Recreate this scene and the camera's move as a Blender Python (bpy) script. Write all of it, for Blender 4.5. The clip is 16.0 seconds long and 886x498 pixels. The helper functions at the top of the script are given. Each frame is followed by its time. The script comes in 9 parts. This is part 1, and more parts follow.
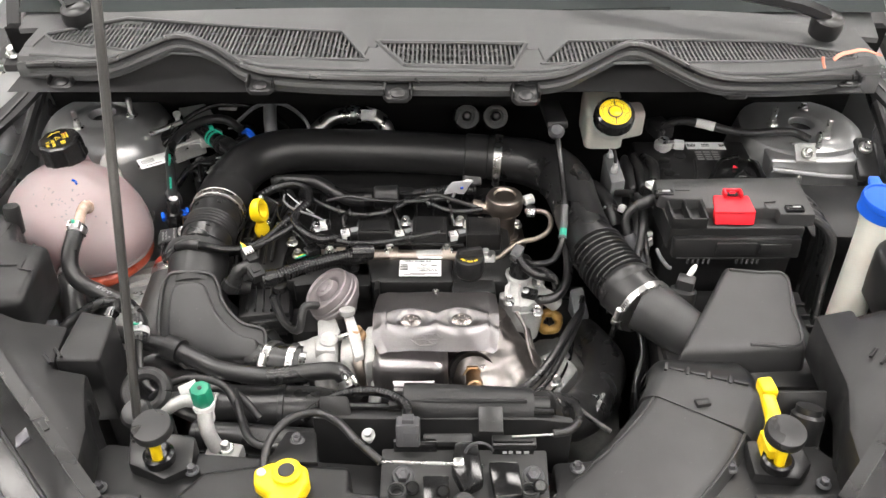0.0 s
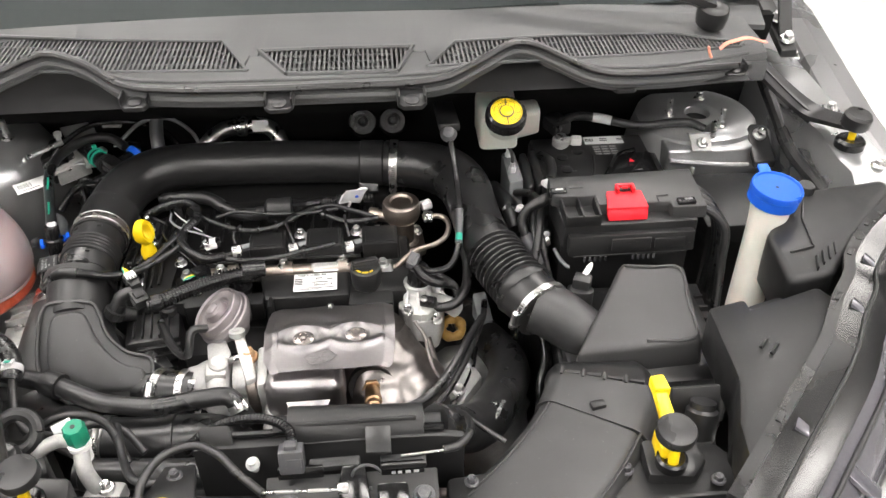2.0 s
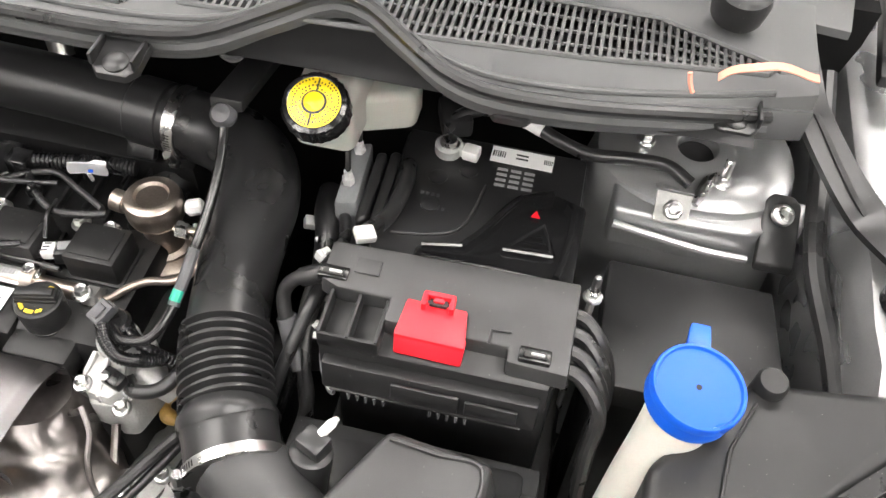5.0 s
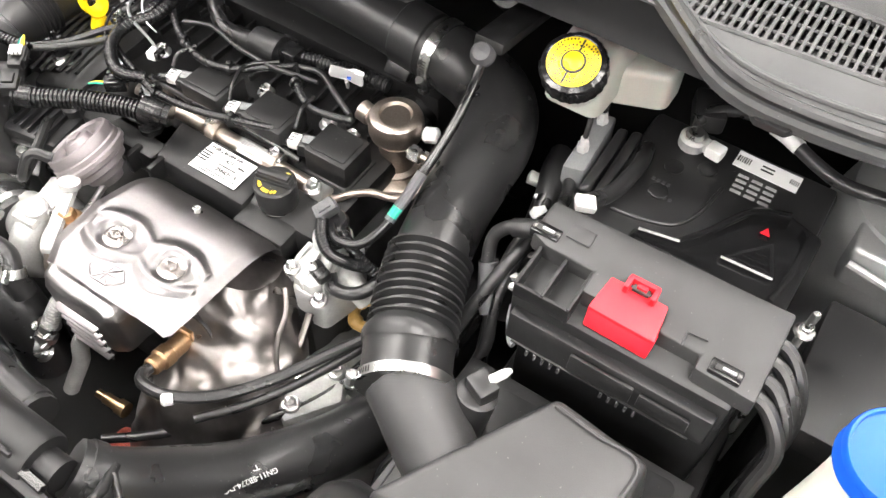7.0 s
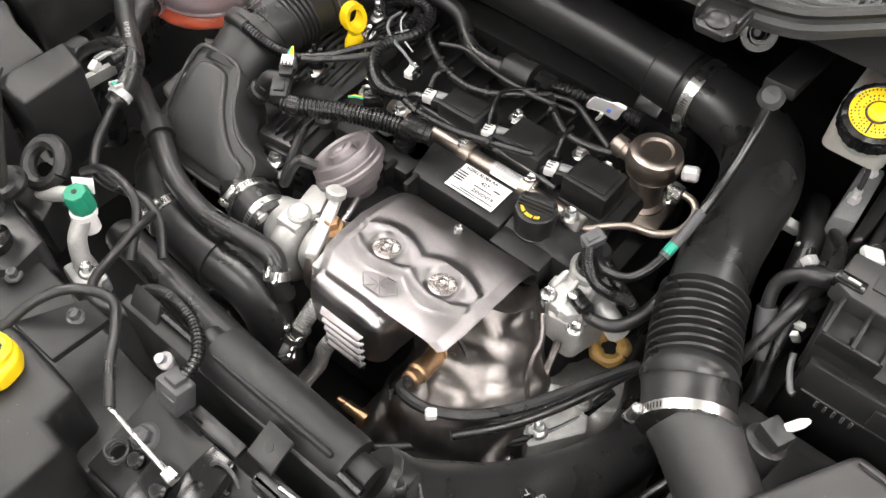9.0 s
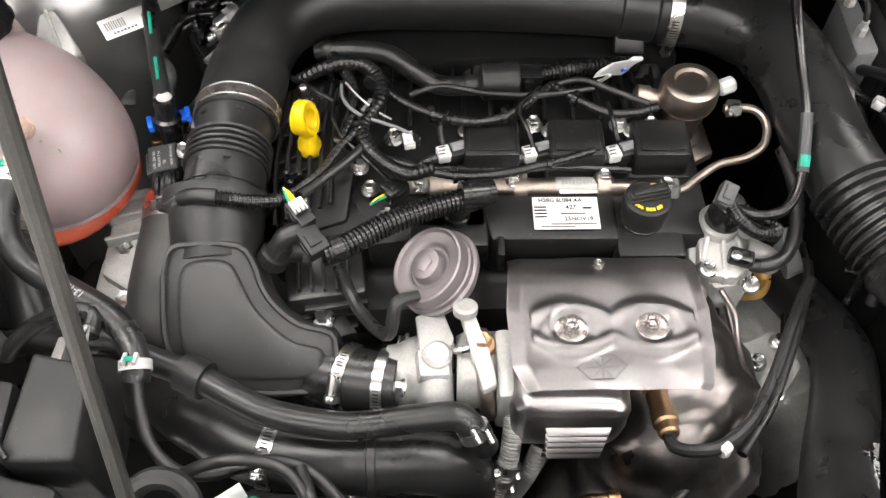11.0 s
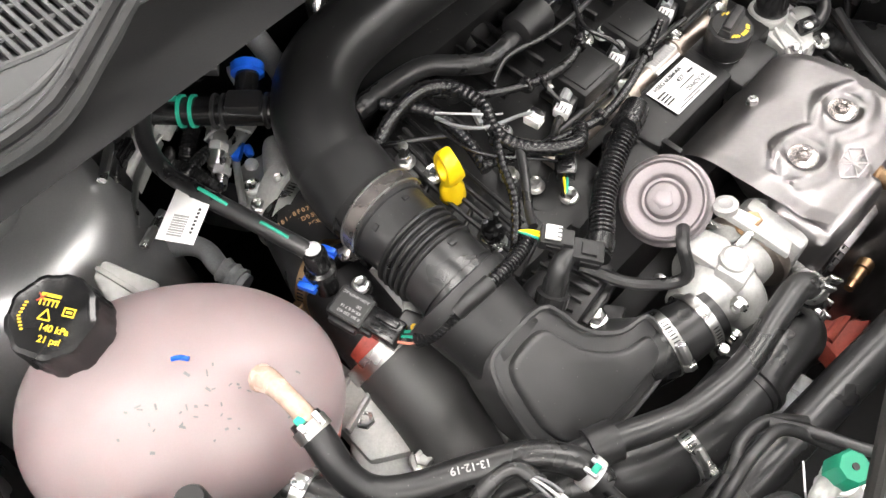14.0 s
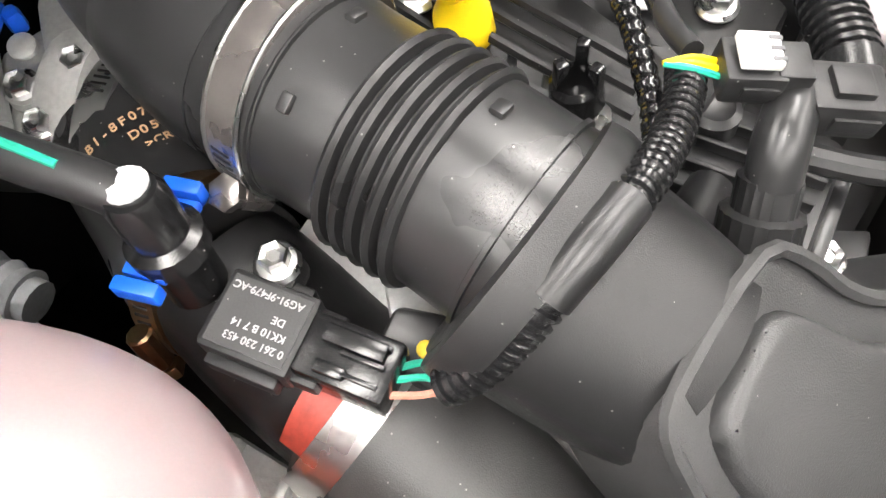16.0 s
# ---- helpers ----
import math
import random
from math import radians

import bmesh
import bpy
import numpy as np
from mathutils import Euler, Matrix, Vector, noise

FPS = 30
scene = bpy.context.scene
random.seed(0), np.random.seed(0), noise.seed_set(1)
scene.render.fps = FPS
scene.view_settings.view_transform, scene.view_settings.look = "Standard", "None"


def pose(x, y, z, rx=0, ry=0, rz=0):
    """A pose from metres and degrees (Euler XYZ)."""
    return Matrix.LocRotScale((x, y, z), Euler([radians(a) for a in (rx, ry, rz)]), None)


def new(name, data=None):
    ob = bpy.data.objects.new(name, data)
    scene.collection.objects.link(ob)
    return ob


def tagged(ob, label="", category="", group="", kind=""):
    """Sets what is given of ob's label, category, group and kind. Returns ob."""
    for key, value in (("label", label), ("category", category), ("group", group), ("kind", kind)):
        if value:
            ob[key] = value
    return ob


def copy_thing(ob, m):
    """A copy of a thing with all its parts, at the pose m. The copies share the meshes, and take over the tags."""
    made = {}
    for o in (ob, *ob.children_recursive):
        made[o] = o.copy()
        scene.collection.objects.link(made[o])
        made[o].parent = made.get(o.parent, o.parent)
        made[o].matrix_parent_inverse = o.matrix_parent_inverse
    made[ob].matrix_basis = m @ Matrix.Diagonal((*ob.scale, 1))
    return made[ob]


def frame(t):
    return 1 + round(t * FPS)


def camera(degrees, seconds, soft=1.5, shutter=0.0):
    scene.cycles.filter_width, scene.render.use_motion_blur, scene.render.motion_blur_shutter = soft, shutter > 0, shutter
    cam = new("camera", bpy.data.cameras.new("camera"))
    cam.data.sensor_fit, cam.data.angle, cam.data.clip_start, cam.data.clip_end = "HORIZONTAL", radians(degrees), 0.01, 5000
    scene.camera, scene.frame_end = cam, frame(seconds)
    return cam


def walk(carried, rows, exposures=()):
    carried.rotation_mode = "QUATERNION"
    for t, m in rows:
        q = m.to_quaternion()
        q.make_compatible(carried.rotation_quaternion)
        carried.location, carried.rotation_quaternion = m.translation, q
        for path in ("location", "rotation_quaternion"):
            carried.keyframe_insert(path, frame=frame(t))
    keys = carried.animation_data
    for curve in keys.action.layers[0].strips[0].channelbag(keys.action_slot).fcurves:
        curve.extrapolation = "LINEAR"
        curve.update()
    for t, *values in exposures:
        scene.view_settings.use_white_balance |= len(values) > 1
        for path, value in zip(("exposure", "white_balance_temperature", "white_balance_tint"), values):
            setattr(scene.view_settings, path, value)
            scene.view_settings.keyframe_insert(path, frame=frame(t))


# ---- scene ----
from mathutils.bvhtree import BVHTree
cam = camera(55.6, 16.0)
METRES, EYE, TILT, LEAN, TURN = 2.4, 1.6, -38.0, 0.0, 0.0
ROWS = [
    (0.0, 0.0, 0.0, 0.0, 0.0, 0.0, -0.0),
    (0.5, 0.0025, 0.0007, 0.0005, -0.75, 0.06, 1.16),
    (1.0, 0.0038, 0.0007, 0.0004, -2.32, 0.03, 2.23),
    (1.5, 0.0059, 0.0005, -0.0006, -3.54, -0.09, 3.14),
    (2.0, 0.0292, 0.0111, 0.0058, -3.68, -0.3, 3.32),
    (2.5, 0.09, 0.0385, 0.0173, -1.69, -0.46, 0.53),
    (3.0, 0.1312, 0.073, 0.0322, 2.77, -3.01, -4.11),
    (3.5, 0.1444, 0.1397, 0.0715, 2.87, -5.84, -4.49),
    (6.0, 0.1984, 0.2217, 0.1096, 17.28, -18.35, -15.59),
    (6.5, 0.1891, 0.2171, 0.1066, 22.73, -19.71, -18.69),
    (7.0, 0.18, 0.2127, 0.1037, 26.26, -20.63, -20.99),
    (7.5, 0.1718, 0.2074, 0.1008, 29.13, -21.42, -23.33),
    (8.0, 0.1636, 0.2026, 0.0961, 31.59, -21.91, -25.19),
    (8.5, 0.1544, 0.1969, 0.0915, 33.06, -22.18, -25.98),
    (9.0, 0.1189, 0.1774, 0.0745, 32.39, -21.02, -24.23),
    (11.5, -0.1071, 0.196, 0.0736, -10.2, -20.27, 7.0),
    (12.0, -0.1453, 0.2069, 0.0798, -16.43, -22.78, 10.71),
    (12.5, -0.1523, 0.2191, 0.0887, -15.23, -22.56, 9.42),
    (13.0, -0.1887, 0.2386, 0.1127, -19.27, -24.53, 16.16),
    (13.5, -0.2125, 0.2503, 0.1254, -31.79, -28.74, 25.98),
    (14.0, -0.221, 0.2676, 0.1305, -38.52, -31.51, 28.18),
    (14.5, -0.2058, 0.315, 0.11, -41.9, -33.51, 31.97),
    (15.0, -0.1922, 0.3608, 0.0873, -44.58, -34.88, 34.66),
    (15.5, -0.1829, 0.3904, 0.0639, -45.16, -35.52, 34.22),
    (16.0, -0.1783, 0.4036, 0.0527, -45.73, -36.75, 34.0),
]
EXPOSURE = [(0.0, 0.05), (2.5, 0.12), (3.5, 0.2), (6.0, 0.6), (7.0, 0.8), (8.0, 0.5), (9.0, 0.06), (11.5, 0.02), (12.5, 0.32), (14.0, 0.3), (15.0, 0.68), (16.0, 1.02)]
walk(cam, [(t, pose(0, 0, EYE, TILT, LEAN, TURN) @ pose(METRES * x, METRES * y, METRES * z, 90 + pitch, roll, yaw)) for t, x, y, z, yaw, pitch, roll in ROWS], EXPOSURE)

# ---- light: a bright workshop, lit by rows of ceiling panels ----
world = bpy.data.worlds.new("world")
world.use_nodes = True
world.node_tree.nodes["Background"].inputs[0].default_value = (1, 1, 1, 1)
world.node_tree.nodes["Background"].inputs[1].default_value = 0.0
scene.world = world
PANEL_GLOW = 18.5


# ---- materials ----
def material(name, colour, rough=0.5, metal=0.0, grain=400.0, relief=0.15, spread=0.25, stain=9.0, gloss_spread=0.12, coat=0.0, spec=0.5,
             passes=0.0, glow=0.0, dust=0.0, milky=0.0):
    """A surface with fine grain, blotches at a larger scale and uneven gloss."""
    m = bpy.data.materials.new(name)
    m.use_nodes = True
    nt = m.node_tree
    n, link = nt.nodes, nt.links.new
    b = n["Principled BSDF"]
    b.inputs["Metallic"].default_value = metal
    b.inputs["Specular IOR Level"].default_value = spec
    b.inputs["Coat Weight"].default_value = coat
    b.inputs["Coat Roughness"].default_value = 0.12
    b.inputs["Transmission Weight"].default_value = passes
    if milky:
        b.inputs["Subsurface Weight"].default_value = milky
        b.inputs["Subsurface Radius"].default_value = (1.0, 0.6, 0.6)
        b.inputs["Subsurface Scale"].default_value = 0.02
    if glow:
        b.inputs["Emission Color"].default_value = (*colour, 1)
        b.inputs["Emission Strength"].default_value = glow
    at = n.new("ShaderNodeTexCoord")
    big, fine = n.new("ShaderNodeTexNoise"), n.new("ShaderNodeTexNoise")
    big.inputs["Scale"].default_value, big.inputs["Detail"].default_value, big.inputs["Roughness"].default_value = stain, 3, 0.5
    fine.inputs["Scale"].default_value, fine.inputs["Detail"].default_value = grain, 3
    info = n.new("ShaderNodeObjectInfo")
    link(at.outputs["Object"], big.inputs["Vector"])
    link(at.outputs["Object"], fine.inputs["Vector"])
    ramp = n.new("ShaderNodeMapRange")
    ramp.inputs["From Min"].default_value, ramp.inputs["From Max"].default_value = 0.3, 0.7
    ramp.inputs["To Min"].default_value, ramp.inputs["To Max"].default_value = 1 - spread, 1 + spread
    link(big.outputs["Fac"], ramp.inputs["Value"])
    speck = n.new("ShaderNodeMapRange")
    speck.inputs["From Min"].default_value, speck.inputs["From Max"].default_value = 0.3, 0.7
    speck.inputs["To Min"].default_value, speck.inputs["To Max"].default_value = 1 - spread * 0.4, 1 + spread * 0.4
    link(fine.outputs["Fac"], speck.inputs["Value"])
    one = n.new("ShaderNodeMath")
    one.operation = "MULTIPLY"
    link(ramp.outputs[0], one.inputs[0])
    link(speck.outputs[0], one.inputs[1])
    own = n.new("ShaderNodeMapRange")
    own.inputs["To Min"].default_value, own.inputs["To Max"].default_value = 0.9, 1.1
    link(info.outputs["Random"], own.inputs["Value"])
    two = n.new("ShaderNodeMath")
    two.operation = "MULTIPLY"
    link(one.outputs[0], two.inputs[0])
    link(own.outputs[0], two.inputs[1])
    mix = n.new("ShaderNodeVectorMath")
    mix.operation = "SCALE"
    mix.inputs[0].default_value = colour
    link(two.outputs[0], mix.inputs["Scale"])
    if dust:
        cells = n.new("ShaderNodeTexVoronoi")
        cells.inputs["Scale"].default_value = 330.0
        link(at.outputs["Object"], cells.inputs["Vector"])
        near = n.new("ShaderNodeMath")
        near.operation, near.inputs[1].default_value = "LESS_THAN", 0.10
        link(cells.outputs["Distance"], near.inputs[0])
        pick = n.new("ShaderNodeSeparateColor")
        link(cells.outputs["Color"], pick.inputs[0])
        some = n.new("ShaderNodeMath")
        some.operation, some.inputs[1].default_value = "GREATER_THAN", 1 - 0.45 * dust
        link(pick.outputs[0], some.inputs[0])
        both = n.new("ShaderNodeMath")
        both.operation = "MULTIPLY"
        link(near.outputs[0], both.inputs[0])
        link(some.outputs[0], both.inputs[1])
        dusty = n.new("ShaderNodeMix")
        dusty.data_type = "RGBA"
        dusty.inputs["B"].default_value = (0.22, 0.21, 0.20, 1)
        link(both.outputs[0], dusty.inputs["Factor"])
        link(mix.outputs[0], dusty.inputs["A"])
        link(dusty.outputs["Result"], b.inputs["Base Color"])
    else:
        link(mix.outputs[0], b.inputs["Base Color"])
    gl = n.new("ShaderNodeMapRange")
    gl.inputs["From Min"].default_value, gl.inputs["From Max"].default_value = 0.3, 0.7
    gl.inputs["To Min"].default_value, gl.inputs["To Max"].default_value = max(0.02, rough - gloss_spread), min(1, rough + gloss_spread)
    link(big.outputs["Fac"], gl.inputs["Value"])
    link(gl.outputs[0], b.inputs["Roughness"])
    if relief:
        bump = n.new("ShaderNodeBump")
        bump.inputs["Strength"].default_value, bump.inputs["Distance"].default_value = relief, 0.0006
        link(fine.outputs["Fac"], bump.inputs["Height"])
        link(bump.outputs[0], b.inputs["Normal"])
    return m


PLASTIC = material("black_plastic", (0.0145, 0.0145, 0.015), 0.38, grain=2600, relief=0.22, stain=30, spread=0.2, gloss_spread=0.10, spec=0.42, dust=0.30)
SATIN = material("satin_black_plastic", (0.0165, 0.0165, 0.017), 0.32, grain=2500, relief=0.1, spread=0.12, stain=30, gloss_spread=0.04, dust=0.20)
NYLON = material("dark_moulded_nylon", (0.0095, 0.0095, 0.0098), 0.40, grain=1900, relief=0.25, spread=0.25, stain=40, gloss_spread=0.10, spec=0.36, dust=0.35)
GLOSSY = material("glossy_black_plastic", (0.010, 0.010, 0.0105), 0.2, grain=1500, relief=0.08, dust=0.15)
GREYPLASTIC = material("charcoal_plastic", (0.033, 0.033, 0.0335), 0.42, grain=1500, relief=0.3, stain=30, spread=0.16, gloss_spread=0.06, dust=0.25)
COWL = material("grey_scuttle_plastic", (0.070, 0.071, 0.072), 0.46, grain=2200, relief=0.3, stain=14, spread=0.15, gloss_spread=0.08, dust=0.20)
RUBBER = material("black_rubber", (0.017, 0.017, 0.0175), 0.31, grain=2600, relief=0.10, stain=25, spread=0.16, gloss_spread=0.07, dust=0.42)
DARK = material("black_metal", (0.012, 0.012, 0.0125), 0.5, grain=600)
PAINT = material("grey_car_paint", (0.30, 0.30, 0.305), 0.32, metal=0.55, grain=5000, relief=0.03, spread=0.06, coat=0.5)
PRIMER = material("grey_body_metal", (0.44, 0.445, 0.45), 0.30, metal=0.85, grain=700, relief=0.06, spread=0.1)
# near-black for firewall insulation, and for the shade painted onto the ledge
FELT_SHADE = material("black_felt_and_ledge_shade", (0.006, 0.006, 0.0062), 0.9, grain=900, relief=0.3, spread=0.3, spec=0.2)
DARKPAINT = material("dark_body_metal", (0.025, 0.0255, 0.026), 0.45, metal=0.1, grain=600, spread=0.3)
ALU = material("cast_aluminium", (0.40, 0.40, 0.39), 0.48, metal=0.35, grain=420, relief=0.55, spread=0.18, stain=30)
STEEL = material("bright_steel", (0.60, 0.60, 0.59), 0.28, metal=1.0, grain=700, relief=0.04, spread=0.02, stain=60, gloss_spread=0.02)
SHIELD = material("brushed_heat_shield_steel", (0.36, 0.345, 0.348), 0.37, metal=1.0, grain=260, relief=0.12, spread=0.07, stain=14, gloss_spread=0.10)
FOIL = material("dented_exhaust_steel", (0.24, 0.222, 0.215), 0.36, metal=1.0, grain=120, relief=0.35, spread=0.22, stain=22, gloss_spread=0.10)
TOWERMETAL = material("bare_galvanised_metal", (0.52, 0.525, 0.53), 0.36, metal=0.8, grain=700, relief=0.06, spread=0.08, stain=18, gloss_spread=0.05)
BAND = material("dull_clamp_steel", (0.30, 0.275, 0.265), 0.27, metal=0.85, grain=900, relief=0.05, spread=0.06, stain=40, gloss_spread=0.05)
NICKEL = material("nickel_plated_steel", (0.375, 0.325, 0.285), 0.36, metal=1.0, grain=500, relief=0.05)
BRONZE = material("heat_tinted_brass", (0.36, 0.235, 0.135), 0.34, metal=1.0, grain=500, relief=0.1)
WHITE = material("white_plastic", (0.66, 0.66, 0.645), 0.42, grain=900, relief=0.05, spread=0.04)
CREAM = material("translucent_white_plastic", (0.56, 0.55, 0.50), 0.45, grain=700, relief=0.08, spread=0.07, stain=20, milky=0.4)
PAPER = material("white_label_paper", (0.70, 0.70, 0.70), 0.5, grain=900, relief=0.03, spread=0.03)
INK = material("black_ink", (0.02, 0.02, 0.02), 0.6, relief=0)
GREYINK = material("faded_white_print", (0.33, 0.33, 0.33), 0.6, relief=0)
LOCKGREY = material("pale_grey_plastic", (0.50, 0.50, 0.50), 0.4, grain=900, relief=0.08, spread=0.12, stain=60)
YELLOW = material("yellow_plastic", (0.86, 0.60, 0.008), 0.38, grain=900, relief=0.08, spread=0.05)
YELLOWINK = material("yellow_print", (0.75, 0.52, 0.03), 0.5, relief=0)
RED = material("red_plastic", (0.70, 0.012, 0.025), 0.40, grain=900, relief=0.08, spread=0.05)
BLUE = material("blue_plastic", (0.008, 0.10, 0.62), 0.36, grain=900, relief=0.06, spread=0.05)
GREEN = material("green_plastic", (0.01, 0.19, 0.11), 0.40, grain=900, relief=0.08, spread=0.08)
MINT = material("mint_green_clip", (0.015, 0.36, 0.24), 0.4, relief=0.05)
TAN = material("tan_plastic", (0.48, 0.29, 0.08), 0.45, grain=600)
MAUVE = material("zinc_plated_actuator_metal", (0.22, 0.198, 0.206), 0.42, metal=0.7, grain=700, relief=0.08, spread=0.15)
PINK = material("pink_translucent_tank", (0.315, 0.248, 0.256), 0.40, grain=900, relief=0.04, spread=0.05, stain=22, gloss_spread=0.03, coat=0.08, milky=0.6)
TAGRED = material("red_paint_mark", (0.33, 0.045, 0.03), 0.4, grain=500, relief=0.05, spread=0.35, stain=60)
MATT = material("matt_grey_black_rubber", (0.044, 0.0435, 0.043), 0.45, grain=1800, relief=0.22, stain=22, spread=0.25, gloss_spread=0.08, dust=0.5)
CLEAR = material("milky_clear_plastic", (0.62, 0.62, 0.60), 0.25, grain=300, relief=0.08, spread=0.12, passes=0.55)
COOLANT = material("orange_red_coolant_line", (0.55, 0.10, 0.05), 0.35, grain=300, spread=0.12)
RIBBON = material("salmon_ribbon", (0.62, 0.25, 0.18), 0.6, grain=600)
RUST = material("red_coated_metal", (0.25, 0.045, 0.03), 0.6, grain=300, relief=0.4, spread=0.4)
GREYPIPE = material("grey_pipe", (0.16, 0.165, 0.17), 0.45, grain=600)
ROD = material("dark_grey_rod", (0.07, 0.068, 0.065), 0.42, metal=0.3, grain=600)
DIMGREY = material("dark_grey_plastic", (0.07, 0.07, 0.075), 0.45, grain=900)
FLOORMAT = material("pale_floor_tile", (0.80, 0.80, 0.79), 0.35, grain=40, relief=0.02, spread=0.04, stain=2)
WALLMAT = material("grey_wall_paint", (0.34, 0.34, 0.335), 0.6, grain=60, relief=0.05, spread=0.03, stain=1.5)
CEILMAT = material("grey_ceiling", (0.22, 0.22, 0.22), 0.7, grain=80, relief=0.1, spread=0.03, stain=2)
GLOW = material("lamp_diffuser", (1.0, 0.955, 0.915), 0.5, relief=0, glow=PANEL_GLOW)
LENS = material("smoky_lens_plastic", (0.15, 0.147, 0.165), 0.14, metal=0.45, grain=300, relief=0.02, spread=0.15, gloss_spread=0.06, coat=0.8)
SPOUT = material("amber_tinted_clear_plastic", (0.46, 0.335, 0.27), 0.22, grain=300, relief=0.1, spread=0.25, stain=90, milky=0.3)
AMBER = material("amber_stained_plastic", (0.58, 0.36, 0.20), 0.4, grain=500, spread=0.15, stain=40)
GLASS = material("windscreen_glass", (0.035, 0.04, 0.04), 0.04, grain=100, relief=0, spread=0.05, coat=0.4)


# ---- building helpers ----
def finish(bm, smooth=35):
    me = bpy.data.meshes.new("mesh")
    bmesh.ops.recalc_face_normals(bm, faces=bm.faces)
    bm.to_mesh(me)
    bm.free()
    if smooth:
        me.shade_smooth()
        me.set_sharp_from_angle(angle=radians(smooth))
    return me


def part(name, bm, mat, parent=None, label="", smooth=35):
    """One mesh object, under a thing or a part."""
    me = finish(bm, smooth)
    me.name = name
    me.materials.append(mat)
    ob = new(name, me)
    if parent:
        hang(ob, parent)
    if label:
        ob["label"] = label
    return ob


def hang(ob, parent):
    ob.parent = parent
    up = Matrix.Identity(4)
    chain = parent
    while chain:
        up = chain.matrix_basis @ up if chain.parent is None else up
        chain = chain.parent
    ob.matrix_parent_inverse = up.inverted() if parent.parent is None else Matrix.Identity(4)
    return ob


def thing(name, at, label, category, group="", kind=""):
    ob = new(name)
    ob.empty_display_size = 0.02
    ob.location = at
    return tagged(ob, label, category, group, kind)


def spline(pts, steps=8):
    """Points along a smooth curve through pts (of any dimension)."""
    p = np.array(pts, float)
    if len(p) < 3:
        return np.array([p[0] + (p[1] - p[0]) * i / steps for i in range(steps + 1)])
    q = np.vstack([2 * p[0] - p[1], p, 2 * p[-1] - p[-2]])
    out = []
    for i in range(1, len(q) - 2):
        a, b, c, d = q[i - 1:i + 3]
        for s in range(steps):
            t = s / steps
            out.append(0.5 * (2 * b + (c - a) * t + (2 * a - 5 * b + 4 * c - d) * t * t + (3 * b - a - 3 * c + d) * t ** 3))
    out.append(p[-1])
    return np.array(out)


def rings(bm, loops, close=True, caps=True):
    """Skin a row of loops of equal length."""
    rows = [[bm.verts.new(v) for v in loop] for loop in loops]
    n = len(rows[0])
    for a, b in zip(rows, rows[1:]):
        for i in range(n if close else n - 1):
            j = (i + 1) % n
            bm.faces.new((a[i], a[j], b[j], b[i]))
    if caps and close:
        bm.faces.new(rows[0][::-1])
        bm.faces.new(rows[-1])
    return rows


def tube(pts, r, seg=14, steps=6, bm=None, rib=None, section=None, caps=True):
    """A pipe along a smooth curve. r: one radius or one a point. rib: (pitch, depth) of a corrugation."""
    bm = bm or bmesh.new()
    rr = [r] * len(pts) if isinstance(r, (int, float)) else r
    c = spline([(*p, q) for p, q in zip(pts, rr)], steps)
    xyz, rad = c[:, :3], c[:, 3].copy()
    if rib:
        length = np.concatenate([[0], np.cumsum(np.linalg.norm(np.diff(xyz, axis=0), axis=1))])
        n = max(8, int(length[-1] / rib[0] * 6))
        at = np.linspace(0, length[-1], n + 1)
        xyz = np.stack([np.interp(at, length, xyz[:, k]) for k in range(3)], 1)
        rad = np.interp(at, length, rad) + rib[1] * (np.sin(at / rib[0] * 2 * np.pi) > -0.2) - rib[1]
    tang = np.gradient(xyz, axis=0)
    tang /= np.linalg.norm(tang, axis=1)[:, None]
    up = np.cross(tang[0], (0.3, 0.9, 0.2) if abs(tang[0][2]) > 0.8 else (0, 0, 1))
    loops = []
    for p, t, q in zip(xyz, tang, rad):
        up = up - t * (up @ t)
        up /= np.linalg.norm(up)
        side = np.cross(t, up)
        ring = section or [(math.cos(2 * math.pi * i / seg), math.sin(2 * math.pi * i / seg)) for i in range(seg)]
        loops.append([p + q * (a * up + b * side) for a, b in ring])
    rings(bm, loops, caps=caps)
    return bm


def axis_frame(at, axis, turn=0.0):
    return Matrix.Translation(at) @ Vector(axis).to_track_quat("Z", "Y").to_matrix().to_4x4() @ Matrix.Rotation(radians(turn), 4, "Z")


def lathe(profile, at=(0, 0, 0), axis=(0, 0, 1), seg=24, bm=None, turn=0.0, fluted=None):
    """Turn a profile of (radius, height) round an axis. fluted: (count, depth) of grips."""
    bm = bm or bmesh.new()
    m = axis_frame(at, axis, turn)
    loops = []
    for r, h in profile:
        loop = []
        for i in range(seg):
            a = 2 * math.pi * i / seg
            q = r * (1 + (fluted[1] * (1 if math.sin(fluted[0] * a) > 0 else 0) if fluted else 0))
            loop.append(m @ Vector((q * math.cos(a), q * math.sin(a), h)))
        loops.append(loop)
    rings(bm, loops)
    return bm


def box(at, size, rot=(0, 0, 0), bevel=0.003, bm=None, taper=1.0, segments=2):
    """A box with eased edges; taper shrinks its top."""
    own = bmesh.new()
    bmesh.ops.create_cube(own, size=1.0)
    for v in own.verts:
        k = taper if v.co.z > 0 else 1
        v.co = Vector((v.co.x * size[0] * k, v.co.y * size[1] * k, v.co.z * size[2]))
    if bevel:
        bmesh.ops.bevel(own, geom=own.edges[:], offset=min(bevel, min(size) * 0.45), segments=segments, profile=0.5, affect="EDGES")
    own.transform(pose(*at, *rot))
    return join(bm, own)


